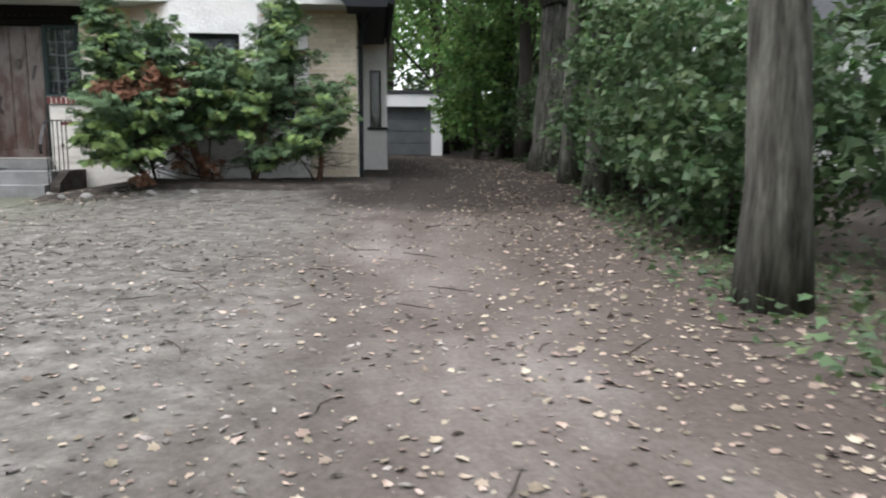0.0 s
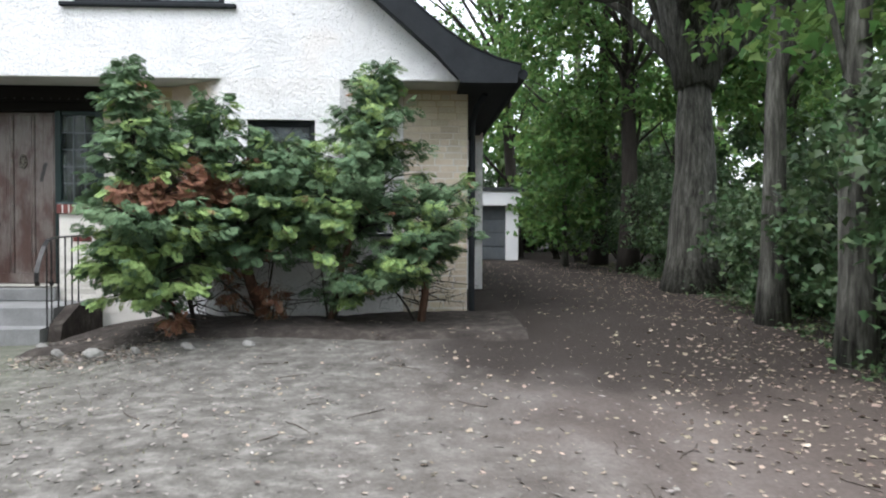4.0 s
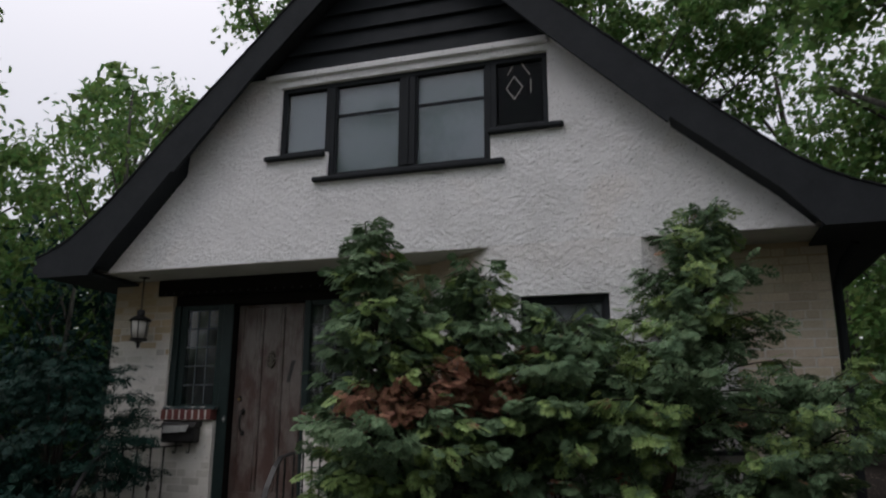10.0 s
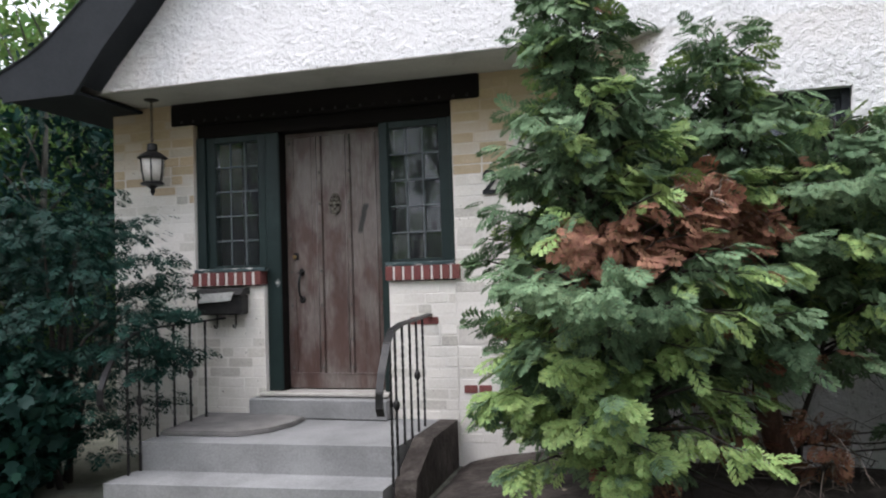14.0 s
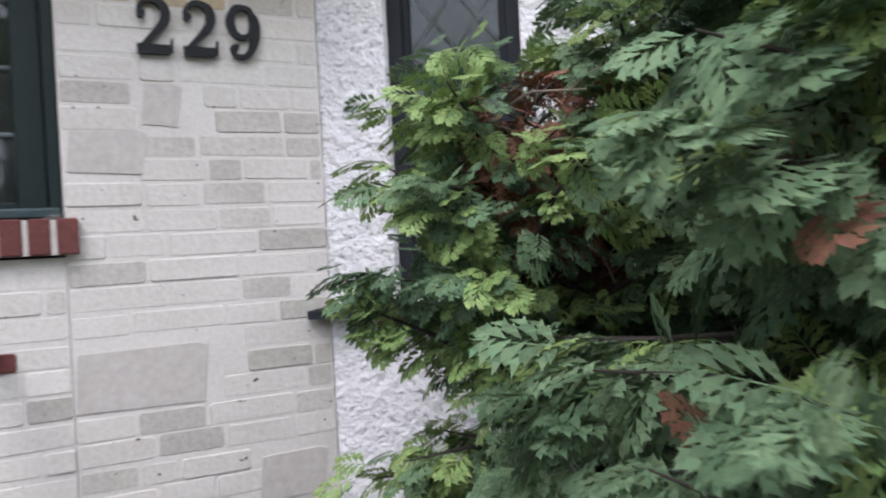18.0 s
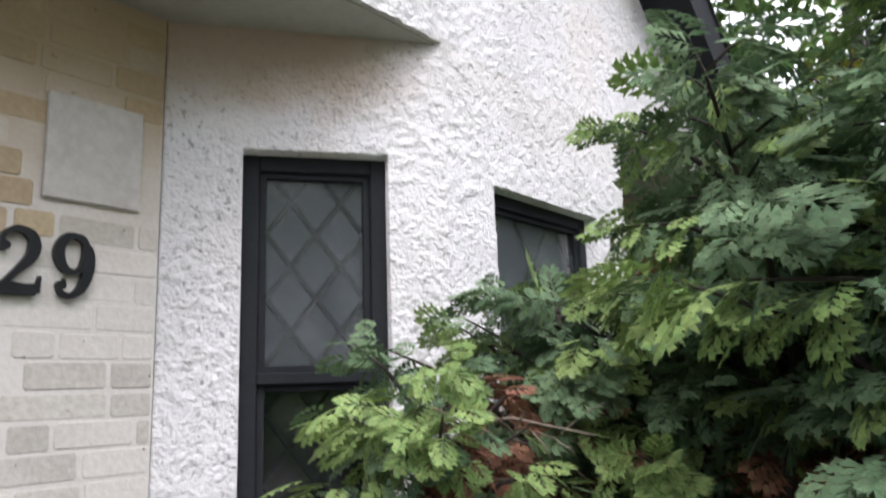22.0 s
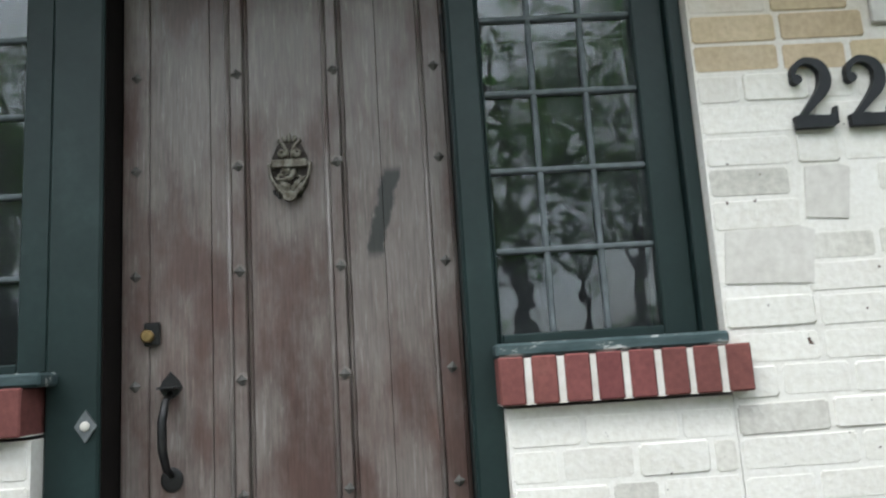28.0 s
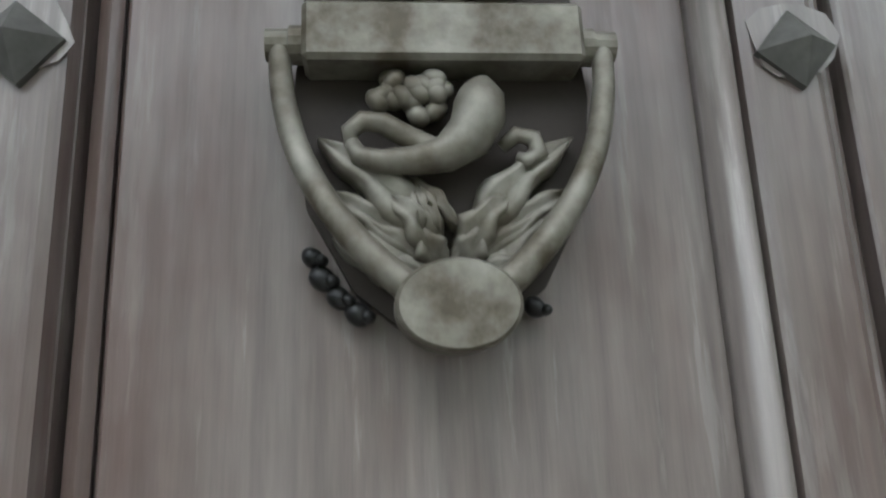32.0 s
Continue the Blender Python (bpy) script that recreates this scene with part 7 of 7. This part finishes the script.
bar(bm, [(-0.0285, yb, KZ - 0.033), (-0.0262, yb, KZ - 0.0375), (-0.020, yb - 0.001, KZ - 0.0398), (-0.010, yb - 0.001, KZ - 0.0395), (-0.001, yb - 0.001, KZ - 0.0375), (0.0062, yb - 0.001, KZ - 0.0320),
         (0.0094, yb - 0.001, KZ - 0.0255), (0.0098, yb, KZ - 0.0200), (0.0085, yb, KZ - 0.0160), (0.0075, yb + 0.001, KZ - 0.0148)],
    [0.0022, 0.0030, 0.0036, 0.0044, 0.0056, 0.0074, 0.0082, 0.0078, 0.0055, 0.0015], 14)
bar(bm, [(-0.0285, yb, KZ - 0.034), (-0.0288, yb, KZ - 0.0300), (-0.0250, yb - 0.001, KZ - 0.0272), (-0.0190, yb - 0.001, KZ - 0.0278), (-0.0130, yb, KZ - 0.0312), (-0.0060, yb, KZ - 0.0350), (0.000, yb + 0.001, KZ - 0.038)],
    [0.0020, 0.0028, 0.0032, 0.0032, 0.0034, 0.0036, 0.003], 12)
rk = random.Random(3)
for k in range(24):
    ellipsoid(bm, (-0.0110 + rk.uniform(-0.0105, 0.0105), DY - 0.0115 - rk.uniform(0, 0.003), KZ - 0.0175 + rk.uniform(-0.0060, 0.0060)), (0.0042, 0.0034, 0.0032), (0, rk.uniform(-1, 1), 0), 2)
bar(bm, [(0.016, yb + 0.002, KZ - 0.0345), (0.0205, yb, KZ - 0.0310), (0.0255, yb, KZ - 0.0325), (0.0270, yb, KZ - 0.0370), (0.0235, yb, KZ - 0.0395), (0.0205, yb + 0.001, KZ - 0.0375)], [0.002, 0.0026, 0.0028, 0.0028, 0.0024, 0.0014], 10)
part("bird", bm, BRONZE, knocker, "worn bronze bird among leaves", smooth=True)
for x1, z1 in ((0.002, -0.0585), (-0.003, -0.0600), (-0.008, -0.0590)):
    bm = bmesh.new()
    frond(bm, -0.012, KZ - 0.043, x1, KZ + z1, 0.0030, DY - 0.011, DY - 0.016, 0.001)
    part("tail_feather", bm, BRONZE, knocker, smooth=True)
for x, z, r in ((-0.0400, -0.0655, 0.0036), (-0.0372, -0.0718, 0.0044), (-0.0325, -0.0775, 0.0040), (-0.0270, -0.0822, 0.0044), (0.0245, -0.0815, 0.0036)):
    bm = bmesh.new()
    ellipsoid(bm, (x, DY - 0.006, KZ + z), (r, 0.0042, r * 0.8), (0, 0.7, 0), 3)
    ellipsoid(bm, (x + 0.0028, DY - 0.0075, KZ + z - 0.0012), (r * 0.55, 0.0040, r * 0.5), sub=2)
    part("curl", bm, IRON, knocker, "dark curled edge of the back plate", smooth=True)

# thumb-latch pull
pull = part("pull_handle", slab([(-0.292 + a, DY - 0.001, 1.495 + z) for a, z in ((0, 0.038), (0.018, 0.018), (0.027, 0.0), (0.016, -0.016), (0.0, -0.026), (-0.016, -0.016), (-0.027, 0.0), (-0.018, 0.018))], (0, -0.006, 0)),
            IRON, door, "black iron thumb-latch pull")
bm = bmesh.new()
bar(bm, [(-0.292, DY - 0.006, 1.482), (-0.294, DY - 0.036, 1.466), (-0.297, DY - 0.052, 1.42), (-0.296, DY - 0.052, 1.36), (-0.292, DY - 0.036, 1.315), (-0.290, DY - 0.006, 1.298)], [0.007, 0.0085, 0.0105, 0.0105, 0.0085, 0.007], 10)
part("grip", bm, IRON, pull, smooth=True)
part("thumb_piece", boxes((-0.312, -0.272, DY - 0.048, DY - 0.006, 1.493, 1.499), bevel=0.002), IRON, pull)
bm = bmesh.new()
ellipsoid(bm, (-0.290, DY - 0.003, 1.288), (0.026, 0.005, 0.028), sub=3)
part("foot_plate", bm, IRON, pull, smooth=True)
lock = part("lock", boxes((-0.352, -0.316, DY - 0.015, DY - 0.001, 1.596, 1.650), bevel=0.003), IRON, door, "iron night latch with a brass cylinder")
bm = bmesh.new()
bar(bm, [(-0.341, DY - 0.015, 1.618), (-0.341, DY - 0.025, 1.618), (-0.341, DY - 0.029, 1.618)], [0.015, 0.015, 0.011], 18)
part("cylinder", bm, BRASS, lock)
part("door_closer_plate", boxes((0.385, 0.3985, DY - 0.005, DY - 0.001, 0.98, 1.07), (0.385, 0.3985, DY - 0.005, DY - 0.001, 2.30, 2.40)), IRON, door)
bell = thing("door_bell", (-0.438, 0.04, 1.425), "diamond shaped grey door bell plate on the frame", "door bell")
part("plate", slab([(-0.438, 0.0445, 1.460), (-0.414, 0.0445, 1.425), (-0.438, 0.0445, 1.390), (-0.462, 0.0445, 1.425)], (0, -0.006, 0)), LEAD, bell)
bm = bmesh.new()
ellipsoid(bm, (-0.438, 0.037, 1.425), (0.011, 0.005, 0.011))
part("button", bm, PLATE, bell)

# ---- number, plate, letterbox, lantern ----
num = thing("house_number", (1.367, -0.01, 1.995), "black raised serif house number on the painted brick", "house number")


def spline(pts, n=7):
    """Points (x, z, half width) joined by a smooth curve."""
    out = []
    for i in range(len(pts) - 1):
        a, b, c, d = (np.array(pts[min(max(i + o, 0), len(pts) - 1)], float) for o in (-1, 0, 1, 2))
        for t in np.arange(n) / n:
            out.append(b * (2 * t ** 3 - 3 * t * t + 1) + c * (3 * t * t - 2 * t ** 3) + (c - a) * 0.5 * (t ** 3 - 2 * t * t + t) + (d - b) * 0.5 * (t ** 3 - t * t))
    return out + [np.array(pts[-1], float)]


def stroke(bm, pts, at, size, y0, y1):
    """A raised stroke of changing width."""
    p = spline(pts)
    rows = []
    for i, q in enumerate(p):
        d = p[min(i + 1, len(p) - 1)][:2] - p[max(i - 1, 0)][:2]
        d /= np.linalg.norm(d) + 1e-9
        e = np.array([-d[1], d[0]]) * max(q[2], 0.004)
        rows.append([bm.verts.new((at[0] + (q[0] + k * e[0]) * size[0], y, at[1] + (q[1] + k * e[1]) * size[1])) for y in (y0, y1) for k in (1, -1)])
    for r, t in zip(rows[:-1], rows[1:]):
        for i, j in ((0, 1), (3, 2), (2, 0), (1, 3)):
            bm.faces.new((r[i], r[j], t[j], t[i]))
    bm.faces.new((rows[0][0], rows[0][2], rows[0][3], rows[0][1]))
    bm.faces.new((rows[-1][0], rows[-1][1], rows[-1][3], rows[-1][2]))


def ball(bm, x, z, r, at, size, y0, y1):
    v, f = tube([(0, y0, 0), (0, y1, 0)], [1, 1], 18)
    q = [bm.verts.new((at[0] + (x + p[0] * r) * size[0], p[1], at[1] + (z + p[2] * r * size[0] / size[1]) * size[1])) for p in v]
    for t in f:
        bm.faces.new([q[i] for i in t])


TWO = [[(0.16, 0.70, 0.05), (0.17, 0.84, 0.05), (0.34, 0.955, 0.045), (0.55, 0.955, 0.055), (0.74, 0.86, 0.095), (0.79, 0.70, 0.125), (0.71, 0.54, 0.10), (0.50, 0.37, 0.065), (0.27, 0.19, 0.05), (0.13, 0.06, 0.05)],
       [(0.08, 0.085, 0.085), (0.30, 0.095, 0.095), (0.60, 0.085, 0.085), (0.86, 0.09, 0.085)], [(0.90, 0.05, 0.045), (0.91, 0.17, 0.040), (0.935, 0.29, 0.026)]]
NINE = [[(0.50, 0.965, 0.045), (0.28, 0.91, 0.075), (0.165, 0.69, 0.115), (0.28, 0.47, 0.075), (0.47, 0.405, 0.045), (0.66, 0.47, 0.055), (0.76, 0.69, 0.085), (0.70, 0.90, 0.060), (0.50, 0.965, 0.045)],
        [(0.76, 0.80, 0.10), (0.825, 0.62, 0.125), (0.80, 0.38, 0.115), (0.68, 0.16, 0.085), (0.48, 0.045, 0.045), (0.28, 0.06, 0.045), (0.20, 0.16, 0.05)]]
for shape, x, dot in ((TWO, 1.180, (0.205, 0.70, 0.105)), (TWO, 1.311, (0.205, 0.70, 0.105)), (NINE, 1.442, (0.245, 0.19, 0.105))):
    bm = bmesh.new()
    at, size = (x, 1.995), (0.116, 0.168)
    for k, pts in enumerate(shape):
        stroke(bm, pts, at, size, -0.0215 - 0.0002 * k, -0.004)
    ball(bm, *dot, at, size, -0.0225, -0.004)
    part("digit", bm, NUMBER, num)
part_plate = thing("wall_plate", (1.54, -0.01, 2.25), "pale grey blank plate set in the brickwork", "plate")
part("sheet", boxes((1.413, 1.672, -0.014, -0.002, 2.250, 2.535), bevel=0.003), PLATE, part_plate)

mail = thing("letterbox", (-0.8, -0.06, 1.19), "black metal letterbox with a newspaper on brick wall", "letterbox")
part("body", boxes((-1.04, -0.66, -0.125, -0.006, 1.195, 1.345), bevel=0.012), IRON, mail)
part("lid", slab([(-1.05, -0.006, 1.40), (-1.05, -0.09, 1.392), (-1.05, -0.138, 1.345), (-1.05, -0.128, 1.338), (-1.05, -0.006, 1.346)], (0.40, 0, 0)), IRON, mail)
part("newspaper", slab([(-1.01, -0.132, 1.285), (-0.74, -0.134, 1.300), (-0.70, -0.150, 1.365), (-0.99, -0.148, 1.352)], (0, -0.008, 0.002)), PAPER, mail, "folded newspaper")
for x in (-0.92, -0.76):
    bm = bmesh.new()
    bar(bm, [(x, -0.03, 1.20), (x, -0.03, 1.12), (x, -0.045, 1.09), (x, -0.065, 1.095), (x, -0.07, 1.12)], 0.006, 6)
    part("hook", bm, IRON, mail)

lx, ly = -1.335, -0.22
lamp = thing("hanging_lantern", (lx, ly, 2.12), "black hanging porch lantern with clouded glass, unlit", "lantern")
bm = bmesh.new()
n = 13
for i in range(n):
    zc = 2.850 - i * 0.0265
    ring = [(lx + 0.010 * math.cos(a) * (1 if i % 2 else 0), ly + 0.010 * math.cos(a) * (0 if i % 2 else 1), zc + 0.017 * math.sin(a)) for a in np.linspace(0, 2 * math.pi, 9)]
    bar(bm, ring, 0.0032, 5)
part("chain", bm, IRON, lamp)
bm = bmesh.new()
bar(bm, [(lx, ly, 2.860), (lx, ly, 2.848), (lx, ly, 2.838)], [0.055, 0.055, 0.016], 16)
part("ceiling_plate", bm, IRON, lamp)
bm = bmesh.new()
bar(bm, [(lx, ly, 2.520), (lx, ly, 2.512), (lx, ly, 2.465), (lx, ly, 2.455)], [0.012, 0.036, 0.040, 0.028], 12)
part("vent_cap", bm, IRON, lamp)
bm = bmesh.new()
bar(bm, [(lx, ly, 2.456), (lx, ly, 2.440), (lx, ly, 2.418), (lx, ly, 2.404), (lx, ly, 2.398)], [0.040, 0.070, 0.098, 0.112, 0.104], 20)
part("cap", bm, IRON, lamp)
bm = bmesh.new()
bar(bm, [(lx, ly, 2.397), (lx, ly, 2.30), (lx, ly, 2.222)], [0.086, 0.078, 0.064], 12)
part("glass", bm, PLATE, lamp, "clouded lantern glass", smooth=True)
for k in range(6):
    a = k * math.pi / 3
    bm = bmesh.new()
    bar(bm, [(lx + 0.090 * math.cos(a), ly + 0.090 * math.sin(a), 2.400), (lx + 0.083 * math.cos(a), ly + 0.083 * math.sin(a), 2.30), (lx + 0.068 * math.cos(a), ly + 0.068 * math.sin(a), 2.220)], 0.0055, 6)
    part("rib", bm, IRON, lamp)
bm = bmesh.new()
bar(bm, [(lx, ly, 2.224), (lx, ly, 2.214), (lx, ly, 2.200), (lx, ly, 2.188), (lx, ly, 2.165), (lx, ly, 2.150), (lx, ly, 2.120)], [0.066, 0.088, 0.086, 0.040, 0.016, 0.022, 0.004], 16)
part("base", bm, IRON, lamp)

# stones at the foot of the bed and beside the steps
rs = random.Random(77)
for x, y, r in ((-1.25, -1.55, 0.10), (-1.45, -1.62, 0.09), (-1.12, -1.5, 0.07), (1.15, -1.75, 0.07), (1.4, -2.0, 0.06), (1.75, -2.12, 0.08), (2.1, -2.1, 0.05), (2.5, -1.95, 0.06), (3.0, -1.8, 0.05)):
    bm = bmesh.new()
    bmesh.ops.create_icosphere(bm, subdivisions=2, radius=r, matrix=Matrix.Translation((x, y, on_ground(x, y) + r * 0.25)) @ Euler((rs.random(), rs.random(), rs.random())).to_matrix().to_4x4() @ Matrix.Diagonal((1.3, 0.9, 0.6, 1)))
    for v in bm.verts:
        v.co += Vector((rs.uniform(-1, 1), rs.uniform(-1, 1), rs.uniform(-1, 1))) * r * 0.10
    ob = solid("stone", bm, STONE, "small grey field stone at the edge of the bed", "stone", kind="", group="edging stones")

# ---- bricks, laid course by course ----
MESHES = {}


def brick_mesh(ln, h, mat):
    key = (round(ln, 3), round(h, 3), mat.name)
    if key not in MESHES:
        bm = boxes((-ln / 2, ln / 2, -0.0034, 0.0025, -h / 2, h / 2))
        bmesh.ops.bevel(bm, geom=[e for e in bm.edges if abs(e.verts[0].co.y - e.verts[1].co.y) > 0.001], offset=0.0045, segments=2, affect="EDGES")
        bmesh.ops.bevel(bm, geom=[e for e in bm.edges if all(v.co.y < -0.003 for v in e.verts)], offset=0.0026, segments=1, affect="EDGES")
        me = bpy.data.meshes.new("brick")
        bm.to_mesh(me)
        bm.free()
        me.materials.append(mat)
        MESHES[key] = me
    return MESHES[key]


def lay(name, mat, seed, skip=(), red=()):
    wall, parts_ = BRICKWALLS[name]
    rr = random.Random(seed)
    for x0, x1, z0, z1 in parts_:
        z, row = max(z0, 0.27), 0
        while z + 0.05 < z1:
            h = min(rr.choice((0.062, 0.066, 0.068)), z1 - z - 0.004)
            x = x0 + 0.003
            while x < x1 - 0.03:
                ln = rr.choice((0.205, 0.205, 0.19, 0.10, 0.155, 0.26))
                if x + ln > x1 - 0.05:
                    ln = x1 - 0.003 - x
                ln = round(min(ln, x1 - 0.003 - x) / 0.005) * 0.005
                if ln < 0.03:
                    break
                cx, cz = x + ln / 2, z + h / 2
                if not any(a < cx < b and c < cz < d for a, b, c, d in skip):
                    # tan bricks grow commoner with height, carrying the painted soffit shade
                    proud = rr.uniform(-0.0030, -0.0018) if rr.random() < np.interp(cz, [1.9, 2.3], [0.75, 0.35]) else rr.uniform(-0.0022, 0.0004)
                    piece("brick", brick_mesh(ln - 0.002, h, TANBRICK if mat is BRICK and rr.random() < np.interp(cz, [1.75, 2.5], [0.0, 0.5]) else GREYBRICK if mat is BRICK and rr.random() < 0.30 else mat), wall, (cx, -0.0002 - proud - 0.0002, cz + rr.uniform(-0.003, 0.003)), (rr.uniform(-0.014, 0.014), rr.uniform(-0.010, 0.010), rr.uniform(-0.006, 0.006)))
                x += ln + rr.uniform(0.007, 0.011)
            z += 0.075
            row += 1
    for a, b, c, d in red:
        piece("brick", brick_mesh(b - a, d - c, REDBRICK), wall, ((a + b) / 2, -0.004, (c + d) / 2))


PATCHES = ((0.985, 1.205, 1.640, 1.770), (0.975, 1.345, 0.948, 1.128), (1.480, 1.705, 0.602, 0.750), (1.190, 1.308, 1.782, 1.912))
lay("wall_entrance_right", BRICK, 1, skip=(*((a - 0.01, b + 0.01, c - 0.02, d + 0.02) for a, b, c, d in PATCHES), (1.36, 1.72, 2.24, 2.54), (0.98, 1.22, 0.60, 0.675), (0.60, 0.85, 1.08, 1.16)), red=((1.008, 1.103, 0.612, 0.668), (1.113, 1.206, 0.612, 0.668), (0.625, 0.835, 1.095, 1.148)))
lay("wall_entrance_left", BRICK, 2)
lay("wall_corner", WARMBRICK, 3)

for a, b, c, d in PATCHES:
    bm = slab([(a, 0.001, c + 0.008), (b - 0.02, 0.001, c), (b, 0.001, d - 0.01), (b - 0.03, 0.001, d), (a + 0.012, 0.001, d - 0.004)], (0, -0.0045, 0))
    part("cement_patch", bm, PLATE, BRICKWALLS["wall_entrance_right"][0], "flat grey cement patch")
